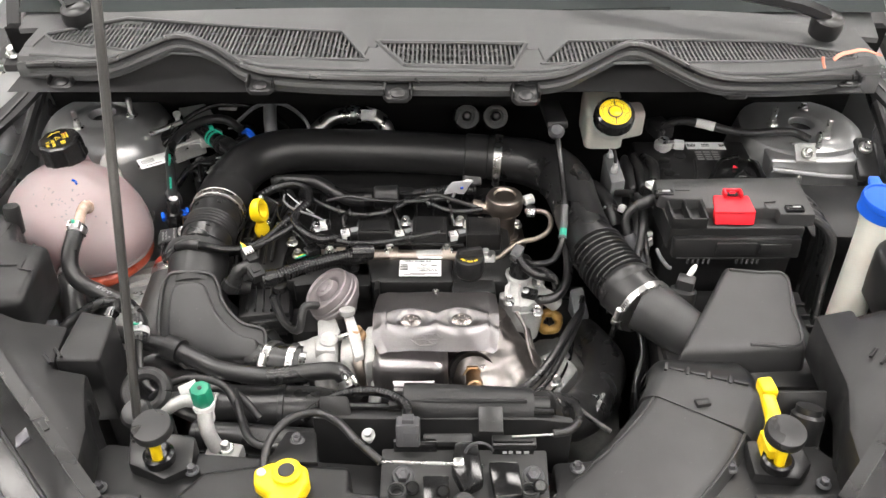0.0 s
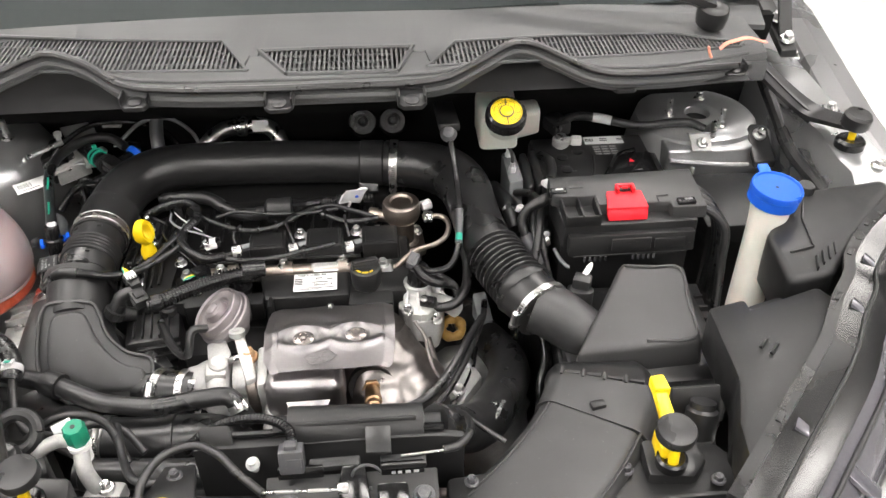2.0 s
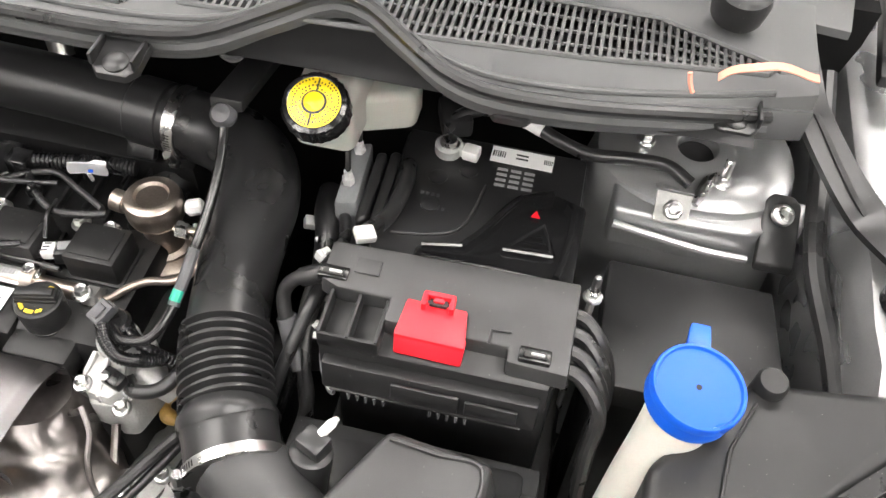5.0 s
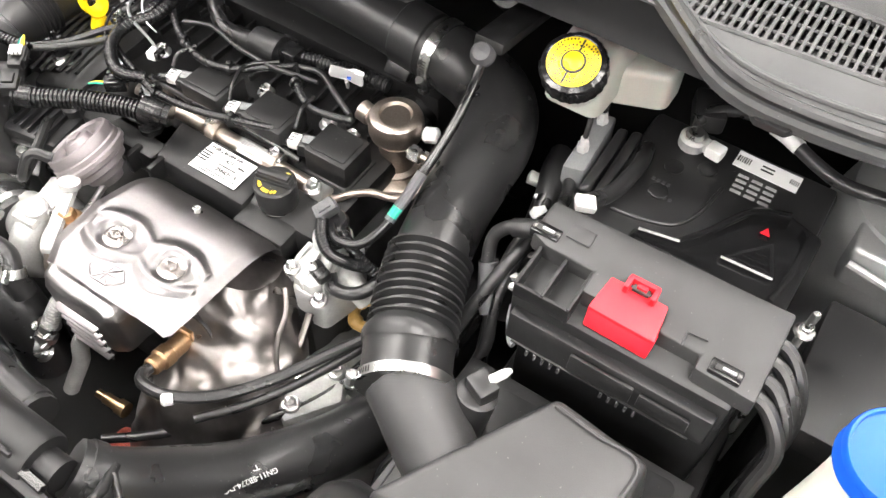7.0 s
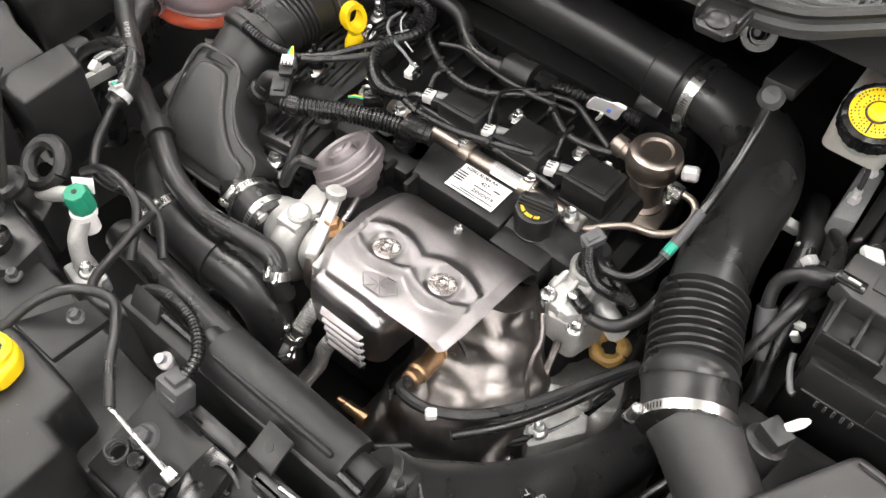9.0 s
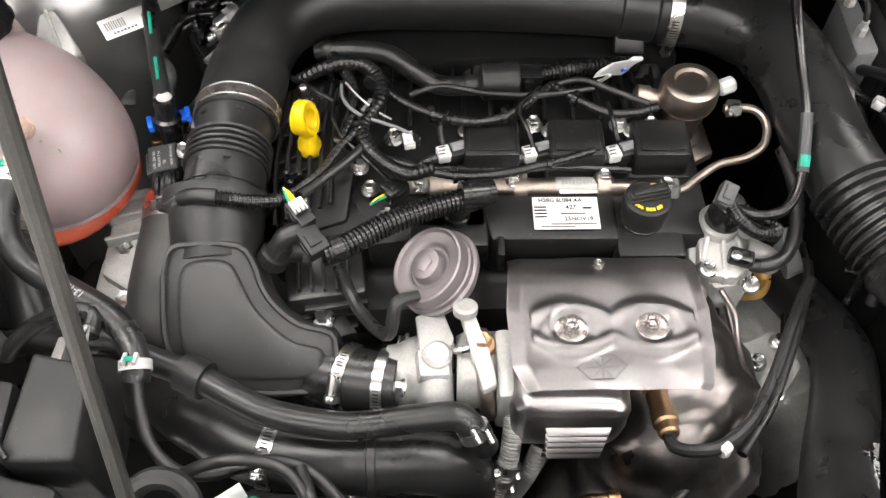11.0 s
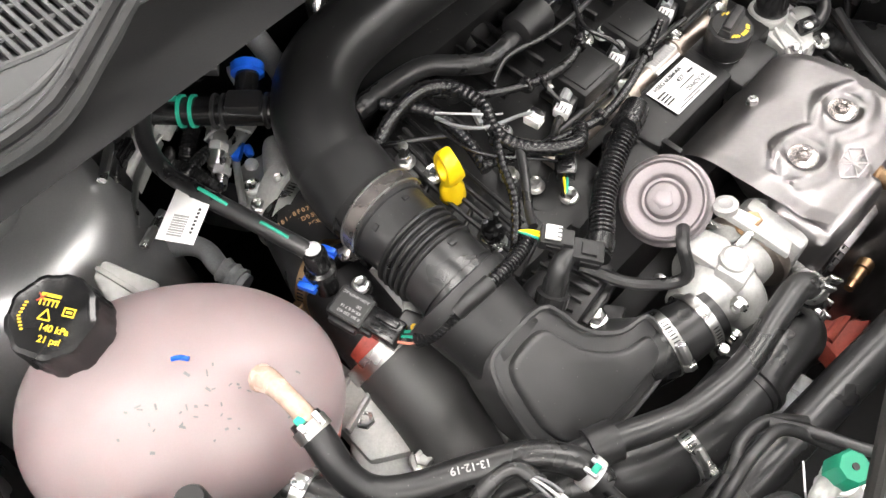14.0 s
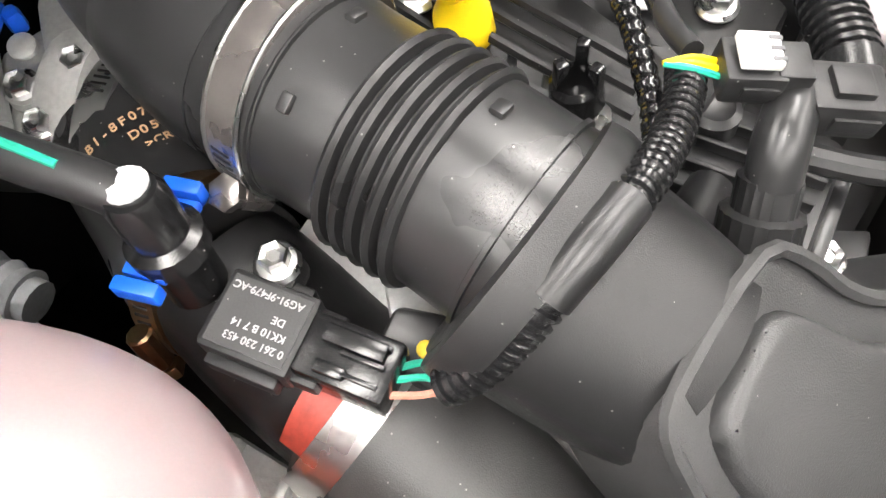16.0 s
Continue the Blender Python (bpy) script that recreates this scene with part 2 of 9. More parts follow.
def join(bm, own):
    if bm is None:
        return own
    me = bpy.data.meshes.new("piece")
    own.to_mesh(me)
    own.free()
    bm.from_mesh(me)
    bpy.data.meshes.remove(me)
    return bm


def slab(top, thick, bevel=0.004, bm=None, down=(0, 0, -1), flare=0.0, segments=2):
    """A plate: a polygon of points in space, thickened along down; flare widens its lower side."""
    own = bmesh.new()
    pts = [Vector(p) for p in top]
    mid = sum(pts, Vector()) / len(pts)
    d = Vector(down) * thick
    hi = [own.verts.new(p) for p in pts]
    lo = [own.verts.new(p + d + (p - mid) * flare) for p in pts]
    n = len(pts)
    cap = own.faces.new(hi)
    for i in range(n):
        own.faces.new((hi[i], lo[i], lo[(i + 1) % n], hi[(i + 1) % n]))
    own.faces.new(lo[::-1])
    bmesh.ops.recalc_face_normals(own, faces=own.faces)
    if bevel:
        bmesh.ops.bevel(own, geom=[*cap.edges, *[e for e in own.edges if (e.verts[0] in hi) != (e.verts[1] in hi)]], offset=bevel, segments=segments,
                        profile=0.5, affect="EDGES")
    return join(bm, own)


def oblong(w, h, r, n=5):
    """A rounded rectangle as a loop of (x, y)."""
    out = []
    for cx, cy, a0 in ((w / 2 - r, h / 2 - r, 0), (-w / 2 + r, h / 2 - r, 90), (-w / 2 + r, -h / 2 + r, 180), (w / 2 - r, -h / 2 + r, 270)):
        for i in range(n):
            a = radians(a0 + 90 * i / (n - 1))
            out.append((cx + r * math.cos(a), cy + r * math.sin(a)))
    return out


def hexbolt(at, axis=(0, 0, 1), r=0.006, bm=None):
    """A flanged hex bolt."""
    bm = lathe([(r * 1.5, 0), (r * 1.55, r * 0.2), (r * 1.3, r * 0.5), (r * 1.0, r * 0.55)], at, axis, 16, bm)
    m = Vector(axis).normalized()
    return lathe([(r, 0), (r, r * 1.0), (r * 0.85, r * 1.15), (r * 0.5, r * 1.0), (r * 0.45, r * 0.9)], Vector(at) + m * r * 0.5, axis, 6, bm)


def band(at, axis, r, width=0.011, thick=0.0012, bm=None, seg=28):
    """A hose clamp's band."""
    w = width / 2
    return lathe([(r, -w), (r + thick, -w), (r + thick, w), (r, w)], at, axis, seg, bm)


def clamp(name, at, axis, r, screw_dir, parent, width=0.011, mat=None):
    """A worm-drive hose clamp: band with a screw housing and screw."""
    mat = mat or STEEL
    c = part(name, band(at, axis, r, width), mat, parent, "bright steel hose clamp")
    a, d = Vector(axis).normalized(), Vector(screw_dir)
    d = (d - a * d.dot(a)).normalized()
    along = a.cross(d)
    p = Vector(at) + d * (r + 0.004)
    h = bmesh.new()
    h = lathe([(0.004, -0.009), (0.0048, -0.008), (0.0048, 0.008), (0.004, 0.009)], p, along, 10, h)
    part("screw_housing", h, mat, c)
    slots = bmesh.new()
    for k in range(-9, 10):
        if abs(k) < 2:
            continue
        turn = k * 0.0030 / r
        out = d * math.cos(turn) + along * math.sin(turn)
        lie = Matrix((a, along * math.cos(turn) - d * math.sin(turn), out)).transposed().to_4x4()
        one = box((0, 0, 0), (width * 0.55, 0.0011, 0.0004), bevel=0)
        one.transform(Matrix.Translation(Vector(at) + out * (r + 0.0012)) @ lie)
        join(slots, one)
    part("thread_slots", slots, DARK, c, "dark slots cut across the band", 0)
    part("screw", lathe([(0.0055, 0), (0.0062, 0.001), (0.0062, 0.005), (0.0045, 0.006)], p + along * 0.0095, along, 6), mat, c)
    return c


def words(text, at, rot, size, mat, parent, name="lettering"):
    """Printed text: flat letters laid on a surface at a pose."""
    cu = bpy.data.curves.new("text", "FONT")
    cu.body, cu.size, cu.align_x, cu.align_y = text, size, "CENTER", "CENTER"
    cu.extrude, cu.offset = 0.0001, 0.018 * size
    ob = new("text", cu)
    bpy.context.view_layer.update()
    me = bpy.data.meshes.new_from_object(ob.evaluated_get(bpy.context.evaluated_depsgraph_get()))
    bpy.data.objects.remove(ob)
    bpy.data.curves.remove(cu)
    me.transform(pose(*at, *rot) if not isinstance(rot, Matrix) else Matrix.Translation(at) @ rot)
    me.materials.clear()
    me.materials.append(mat)
    return hang(new(name, me), parent)


def bars(rows, m, mat, parent, name="print_bars"):
    """Unreadable print: thin bars (x, y, width, height) on the plane of m."""
    bm = bmesh.new()
    for x, y, w, h in rows:
        b = bmesh.new()
        bmesh.ops.create_cube(b, size=1)
        b.transform(m @ pose(x, y, 0) @ Matrix.Diagonal((w, h, 0.0003, 1)))
        join(bm, b)
    return part(name, bm, mat, parent, smooth=0)


# ---- the room ----
def structure(name, bm, mat, label="", smooth=35, category=""):
    return tagged(part(name, bm, mat, None, smooth=smooth), label, category or name.split("_")[0], kind="structure")


structure("floor", box((0, 0.5, -0.05), (12, 12, 0.1), bevel=0), FLOORMAT, "pale glossy workshop floor under the car", 0)
structure("ceiling", box((0, 0.5, 3.25), (12, 12, 0.1), bevel=0), CEILMAT, "plain grey workshop ceiling with light panels", 0)
for nm, at, size in (("wall_north", (0, 6.55, 1.6), (12.2, 0.1, 3.2)), ("wall_south", (0, -5.55, 1.6), (12.2, 0.1, 3.2)),
                     ("wall_east", (6.05, 0.5, 1.6), (0.1, 12, 3.2)), ("wall_west", (-6.05, 0.5, 1.6), (0.1, 12, 3.2))):
    structure(nm, box(at, size, bevel=0), WALLMAT, "plain grey painted workshop wall", 0)

lamp = thing("ceiling_light", (-3.6, -3.0, 3.2), "white framed rectangular ceiling light panel, switched on", "ceiling light", "ceiling lights")
part("frame", slab([(-4.45, -3.3, 3.165), (-2.75, -3.3, 3.165), (-2.75, -2.7, 3.165), (-4.45, -2.7, 3.165)], 0.035, 0.004, down=(0, 0, 1)), WHITE, lamp)
part("diffuser", box((-3.6, -3.0, 3.160), (1.6, 0.5, 0.006), bevel=0.001), GLOW, lamp, "glowing white diffuser")
for i in range(4):
    for j in range(4):
        if i or j:
            copy_thing(lamp, pose(-3.6 + 2.4 * i, -3.0 + 1.9 * j, 3.2))

# ---- the car's body round the engine bay; its middle stands at x = 0.015 ----
MID = 0.015


body = "grey painted front wing of the car"
for sign in (1, -1):
    def sx(x):
        return MID + sign * (x - MID)

    loops = []
    for y, xo, top in ((0.62, 0.60, 0.80), (0.72, 0.70, 0.88), (0.84, 0.765, 0.93), (0.95, 0.79, 0.955), (1.10, 0.800, 0.965), (1.25, 0.82, 0.975), (1.45, 0.85, 0.985), (1.75, 0.87, 0.99)):
        loops.append([(sx(xo - 0.045), y, top - 0.055), (sx(xo - 0.035), y, top - 0.012), (sx(xo - 0.012), y, top), (sx(xo + 0.02), y, top - 0.006), (sx(xo + 0.055), y, top - 0.06),
                      (sx(xo + 0.075), y, top - 0.16), (sx(xo + 0.085), y, top - 0.32), (sx(xo + 0.07), y, 0.40), (sx(xo + 0.06), y, 0.40), (sx(xo + 0.05), y, top - 0.2)])
    bm = bmesh.new()
    rings(bm, loops)
    wing = thing("front_wing", (sx(0.85), 1.2, 0.4), body, "car wing", "front wings")
    part("panel", bm, PAINT, wing)
    for y, xx in ((0.96, 0.752), (1.12, 0.757), (1.30, 0.775)):
        part("bolt", hexbolt((sx(xx), y, 0.962), (0, 0, 1), 0.007), STEEL, wing)
    # inner wing: dark wall with a grey upper rail
    bm = bmesh.new()
    rings(bm, [[(sx(0.70), y, 0.42), (sx(0.70), y, 0.80), (sx(0.704), y, 0.87 + up), (sx(0.716), y, 0.899 + up), (sx(0.728), y, 0.905 + up), (sx(0.775), y, 0.906 + up), (sx(0.775), y, 0.895 + up), (sx(0.73), y, 0.80), (sx(0.73), y, 0.42)] for y, up in ((0.70, 0.0), (0.90, 0.0), (0.935, 0.040), (0.96, 0.055), (1.0, 0.052), (1.06, 0.058), (1.12, 0.052), (1.4, 0.062))])
    structure("inner_wing_" + ("east" if sign > 0 else "west"), bm, PRIMER, "grey inner wing panel of the engine bay", category="inner wing")

# added black sheet, itself unseen: keeps the bright floor out of the gaps
structure("undertray", box((MID, 0.92, 0.43), (1.44, 1.05, 0.04), bevel=0.01), DARK, "black sheet added below the engine to hide the bright floor", category="undertray")
bm = bmesh.new()
rings(bm, [[(x, 1.345, 0.42), (x, 1.335, 0.70), (x, 1.30, 0.93), (x, 1.262, 1.02), (x, 1.255, 1.06), (x, 1.275, 1.06), (x, 1.36, 0.93), (x, 1.38, 0.42)] for x in (-0.69, -0.4, MID, 0.43, 0.70)])
structure("firewall", bm, FELT_SHADE, "dark firewall with sound insulation", category="firewall")

# ledge below the scuttle: lip above the firewall, near-black to stand for shade there
bm = bmesh.new()
rings(bm, [[(x, 1.185 + 0.02 * abs(x), 0.962), (x, 1.178 + 0.02 * abs(x), 0.985), (x, 1.20, 1.045), (x, 1.27, 1.05), (x, 1.27, 1.035), (x, 1.21, 1.03)] for x in np.linspace(-0.61, 0.62, 9)])
structure("bulkhead_ledge", bm, FELT_SHADE, "pressed metal ledge under the scuttle panel, coloured near-black for its shade", category="bulkhead")

# ---- scuttle panel with its grilles and wavy seal ----
EDGE = [(-0.66, 1.13, 1.055), (-0.57, 1.105, 1.075), (-0.48, 1.085, 1.085), (-0.42, 1.098, 1.102), (-0.372, 1.110, 1.115), (-0.315, 1.088, 1.107), (-0.265, 1.055, 1.092),
        (-0.20, 1.040, 1.089), (-0.10, 1.033, 1.088), (MID, 1.031, 1.088), (0.10, 1.033, 1.087), (0.165, 1.044, 1.089), (0.215, 1.070, 1.102), (0.267, 1.092, 1.112),
        (0.315, 1.072, 1.099), (0.37, 1.048, 1.083), (0.45, 1.052, 1.076), (0.54, 1.078, 1.066), (0.62, 1.112, 1.05), (0.69, 1.15, 1.03)]
edge = spline(EDGE, 5)
scuttle = thing("scuttle_panel", (MID, 1.16, 1.05), "grey-black plastic scuttle panel with three air grilles below the windscreen", "scuttle panel")
EDGE_X = edge[:, 0]


def edge_at(x):
    return float(np.interp(x, EDGE_X, edge[:, 1])), float(np.interp(x, EDGE_X, edge[:, 2]))


def top_z(x, y):
    """Height of the scuttle's upper face."""
    return 1.088 + 0.10 * max(0.0, y - 1.19) - 0.018 * (abs(x - MID) / 0.6) ** 2 - 0.012 * (x - MID)


# sloping upper face, in bands in front of and behind the grilles
GR = [  # outlines of the three grilles: front and back edges as (x, y)
    ([(-0.575, 1.165), (-0.45, 1.122), (-0.30, 1.095), (-0.105, 1.078)], [(-0.597, 1.192), (-0.482, 1.232), (-0.31, 1.197), (-0.148, 1.174)]),
    ([(-0.052, 1.062), (MID, 1.060), (0.095, 1.060)], [(-0.095, 1.138), (MID, 1.138), (0.120, 1.137)]),
    ([(0.136, 1.072), (0.33, 1.090), (0.45, 1.106), (0.598, 1.136)], [(0.180, 1.150), (0.32, 1.166), (0.510, 1.179), (0.607, 1.149)]),
]


def grille_span(x):
    for front, back in GR:
        f, b = np.array(front), np.array(back)
        lo, hi = min(f[0, 0], b[0, 0]), max(f[-1, 0], b[-1, 0])
        if lo <= x <= hi:
            y0, y1 = np.interp(x, f[:, 0], f[:, 1]), np.interp(x, b[:, 0], b[:, 1])
            if x < f[0, 0]:
                y0 = np.interp(x, [b[0, 0], f[0, 0]], [b[0, 1], f[0, 1]])
            if x > f[-1, 0]:
                y0 = np.interp(x, [f[-1, 0], b[-1, 0]], [f[-1, 1], b[-1, 1]])
            if x < b[0, 0]:
                y1 = np.interp(x, [f[0, 0], b[0, 0]], [f[0, 1], b[0, 1]])
            if x > b[-1, 0]:
                y1 = np.interp(x, [b[-1, 0], f[-1, 0]], [b[-1, 1], f[-1, 1]])
            return (float(y0), float(y1)) if y1 - y0 > 0.003 else None
    return None


xs = np.linspace(-0.615, 0.640, 240)
fr, bk = bmesh.new(), bmesh.new()


def strip(bm, lists):
    rows = [[bm.verts.new(p) for p in row] for row in lists]
    for a, b in zip(rows, rows[1:]):
        for i in range(len(a) - 1):
            bm.faces.new((a[i], b[i], b[i + 1], a[i + 1]))


front_rows, back_rows = [], []
for x in xs:
    ey, ez = edge_at(x)
    g = grille_span(x) or (max(ey + 0.035, 1.12), max(ey + 0.035, 1.12) + 0.0005)
    y0, y1 = max(g[0], ey + 0.012), max(g[1], ey + 0.0125)
    tz = top_z(x, y0)
    front_rows.append([(x, ey + 0.012, ez - 0.034), (x, ey + 0.002, ez - 0.030), (x, ey, ez - 0.006), (x, ey + 0.003, ez), (x, ey + 0.007, ez - 0.001), (x, ey + 0.010, tz + 0.25 * (ez - tz)), (x, y0, tz), (x, y0, tz - 0.006)])
    back_rows.append([(x, y1, top_z(x, y1) - 0.006), (x, y1, top_z(x, y1)), (x, y1 + 0.005, top_z(x, y1) + 0.002), (x, max(1.215, y1 + 0.008), top_z(x, 1.215)), (x, 1.246, top_z(x, 1.246) + 0.003), (x, 1.250, top_z(x, 1.25) - 0.004)])
strip(fr, front_rows)
strip(bk, back_rows)
panel = part("front_lip", fr, COWL, scuttle)
part("rear_panel", bk, COWL, scuttle)
bm = bmesh.new()
tube([(x, edge_at(x)[0] - 0.001, edge_at(x)[1] - 0.004) for x in xs[4:-4:6]], 0.005, 8, 2, bm)
part("rubber_seal", bm, RUBBER, scuttle, "wavy black rubber bonnet seal")
# second, lower step of the lip and the row of small vents in it
bm = bmesh.new()
tube([(x, edge_at(x)[0] + 0.004, edge_at(x)[1] - 0.020) for x in xs[4:-4:6]], 0.006, 8, 2, bm)
part("lower_step", bm, COWL, scuttle)
bm = bmesh.new()
tube([(x, edge_at(x)[0] + 0.014, top_z(x, edge_at(x)[0] + 0.014) + 0.22 * (edge_at(x)[1] - top_z(x, edge_at(x)[0] + 0.014)) + 0.001) for x in xs[4:-4:6]], 0.0028, 8, 2, bm)
part("bead", bm, COWL, scuttle)
# trough floor under the grilles
bm = bmesh.new()
strip(bm, [[(x, 1.05 + 0.02, 1.045), (x, 1.20, 1.048), (x, 1.245, 1.055)] for x in xs[::10]])
part("trough", bm, DARK, scuttle)
# rims that stand up round the middle grille, and the long ribs of each grille
for k, (front, back) in enumerate(GR):
    bm = bmesh.new()
    loop = front + back[::-1]
    pts = [(x, y, top_z(x, y) + 0.001) for x, y in loop + loop[:1]]
    for a, b in zip(pts, pts[1:]):
        tube([a, b], 0.0035 if k == 1 else 0.0025, 6, 1, bm)
    grille = part("air_grille", bm, COWL, scuttle, "slotted plastic air grille")
    bm = bmesh.new()
    for share in (0.27, 0.52, 0.77):
        row = []
        for x in np.linspace(min(front[0][0], back[0][0]) + 0.03, max(front[-1][0], back[-1][0]) - 0.03, 20):
            g = grille_span(x)
            if g:
                y = g[0] + (g[1] - g[0]) * share
                row.append((x, y, top_z(x, y) - 0.003))
        tube(row, 0.0016, 6, 1, bm)
    part("long_rib", bm, COWL, grille)
    x = min(front[0][0], back[0][0]) + 0.006
    while x < max(front[-1][0], back[-1][0]) - 0.004:
        g = grille_span(x)
        if g and g[1] - g[0] > 0.006:
            g = (max(g[0], edge_at(x)[0] + 0.014), g[1])
            part("slat", box((x, (g[0] + g[1]) / 2, top_z(x, (g[0] + g[1]) / 2) - 0.004), (0.0028, max(0.004, g[1] - g[0] + 0.001), 0.007), bevel=0), COWL, grille, smooth=0)
        x += 0.0066
# moulded tabs under the lip
for x, y, z in ((-0.545, 1.094, 1.048), (-0.249, 1.040, 1.070), (-0.061, 1.012, 1.073), (0.111, 1.010, 1.070), (0.407, 1.058, 1.054), (0.577, 1.094, 1.050)):
    bm = slab([(x - 0.020, y + 0.022, z + 0.006), (x + 0.020, y + 0.022, z + 0.006), (x + 0.019, y - 0.004, z), (x + 0.012, y - 0.012, z - 0.002), (x - 0.012, y - 0.012, z - 0.002), (x - 0.019, y - 0.004, z)], 0.006, 0.002)
    lathe([(0.010, 0), (0.010, 0.003), (0.007, 0.005), (0.0, 0.005)], (x, y, z - 0.001), (0, -0.2, 1), 18, bm)
    for s in (-1, 1):
        box((x + s * 0.017, y + 0.006, z + 0.005), (0.003, 0.026, 0.010), bevel=0.001, bm=bm)
    part("clip_tab", bm, SATIN, scuttle)

# rear apron that carries the scuttle panel up to the glass
bm = bmesh.new()
loops = []
for x in np.linspace(-0.650, 0.672, 25):
    low, sill = top_z(x, 1.222) - 0.0035, 1.249 + 0.05 * (x / 0.7) ** 2
    loops.append([(x, 1.222, low), (x, sill - 0.012, max(low + 0.002, 1.0865)), (x, sill + 0.006, 1.0900), (x, sill + 0.010, 1.082), (x, 1.222, low - 0.008)])
rings(bm, loops)
part("rear_apron", bm, COWL, scuttle)

# windscreen and wipers
bm = bmesh.new()
rings(bm, [[(x, 1.249 + 0.05 * (x / 0.7) ** 2, 1.092), (x, 1.60 + 0.05 * (x / 0.7) ** 2, 1.30), (x, 1.90 + 0.05 * (x / 0.7) ** 2, 1.50), (x, 1.905, 1.495), (x, 1.605, 1.295), (x, 1.256, 1.086)] for x in np.linspace(-0.66, 0.69, 9)])
structure("windscreen", bm, GLASS, "dark tinted laminated windscreen", category="windscreen")
for x, y, far in ((0.569, 1.187, (0.10, 1.31, 1.145)), (-0.555, 1.225, (-0.74, 1.40, 1.20))):
    w = thing("wiper_arm", (x, y, 1.085), "black wiper arm with round pivot cap", "wiper", "wipers")
    part("pivot_cap", lathe([(0.022, -0.015), (0.024, 0), (0.022, 0.012), (0.016, 0.017), (0.006, 0.018)], (x, y, 1.095), (0, -0.25, 1), 24), SATIN, w)
    ring = [(0.9, 0.28), (0.6, 0.5), (-0.6, 0.5), (-0.9, 0.28), (-0.9, -0.4), (0.9, -0.4)]
    part("arm", tube([(x, y, 1.108), (x * 0.85 + far[0] * 0.15, y * 0.85 + far[1] * 0.15, 1.125), (x * 0.4 + far[0] * 0.6, y * 0.4 + far[1] * 0.6, 1.138), far], [0.016, 0.015, 0.012, 0.010], steps=4, section=ring), SATIN, w)

# ---- suspension towers ----
for sign in (1, -1):
    def sx(x):
        return MID + sign * (x - MID)

    cx, cy, cz = (0.581, 1.199, 0.922) if sign > 0 else (-0.547, 1.196, 0.940)
    tower = thing("suspension_tower", (cx, cy, 0.45), "bare grey metal suspension tower with three studs", "suspension tower", "suspension towers")
    bm = bmesh.new()
    n = 40
    loops = []
    for r, h, sq in ((0.0195, -0.05, 0), (0.0195, -0.002, 0), (0.021, 0.001, 0), (0.029, 0.001, 0), (0.034, -0.0025, 0), (0.040, -0.003, 0), (0.044, 0.0, 0), (0.060, 0.000, 0), (0.074, -0.002, 0.05), (0.086, -0.008, 0.12), (0.095, -0.020, 0.2), (0.101, -0.038, 0.28), (0.106, -0.065, 0.33), (0.111, -0.11, 0.4), (0.116, -0.25, 0.45), (0.12, -0.46, 0.5)):
        loop = []
        for i in range(n):
            a = 2 * math.pi * i / n
            q = r * (1 + sq * 0.22 * math.sin(2 * a) ** 2)
            loop.append((cx + q * math.cos(a), cy + q * math.sin(a) * (0.80 if sign > 0 and math.sin(a) < 0 and r > 0.05 else 1.02), cz + h * (0.45 if sign > 0 and r < 0.098 else 1.0)))
        loops.append(loop)
    rings(bm, loops, caps=False)
    part("tower_top", bm, TOWERMETAL, tower)
    part("rubber_mount", lathe([(0.0193, -0.03), (0.0193, -0.012), (0.018, -0.010), (0.014, -0.012), (0.004, -0.011)], (cx, cy, cz), (0, 0, 1), 24), DARK, tower)
    for dx, dy in ((-0.050, -0.006), (0.023, -0.045), (0.018, 0.045)):
        bm = hexbolt((cx + sign * dx, cy + dy, cz + 0.001), (0, 0, 1), 0.0062)
        lathe([(0.0045, 0), (0.0045, 0.022), (0.003, 0.024)], (cx + sign * dx, cy + dy, cz + 0.008), (0, 0, 1), 10, bm)
        part("stud", bm, STEEL, tower)


# ---- engine ----
def tilted(at, ax, ay):
    """A frame whose x and y axes lie along two directions in space."""
    x = Vector(ax).normalized()
    y = Vector(ay)
    y = (y - x * y.dot(x)).normalized()
    z = x.cross(y)
    return Matrix(((x.x, y.x, z.x, at[0]), (x.y, y.y, z.y, at[1]), (x.z, y.z, z.z, at[2]), (0, 0, 0, 1)))


engine = thing("engine", (-0.08, 0.95, 0.45), "three-cylinder petrol engine with black plastic cam cover", "engine")
bm = box((-0.09, 0.97, 0.62), (0.42, 0.26, 0.36), bevel=0.02)
part("block", bm, DARK, engine, "dark cast engine block")
part("front_casing", box((-0.10, 0.86, 0.60), (0.36, 0.10, 0.28), bevel=0.02), DARK, engine)
part("end_casing", box((0.14, 0.93, 0.58), (0.16, 0.2, 0.28), bevel=0.03), DARK, engine)
bm = box((-0.095, 0.985, 0.823), (0.39, 0.20, 0.06), bevel=0.012)
cover = part("cam_cover", bm, NYLON, engine, "ribbed black plastic cam cover")
for x in np.arange(-0.275, 0.08, 0.026):
    part("rib", box((x, 1.045, 0.856), (0.004, 0.06, 0.010), bevel=0.001), NYLON, cover)
for y in (0.93, 0.945, 0.962, 0.99, 1.005):
    part("rib", box((-0.275, y, 0.868 + (y - 0.96) * 0.12), (0.035, 0.0035, 0.006), (0, 0, 25), bevel=0.001), NYLON, cover)
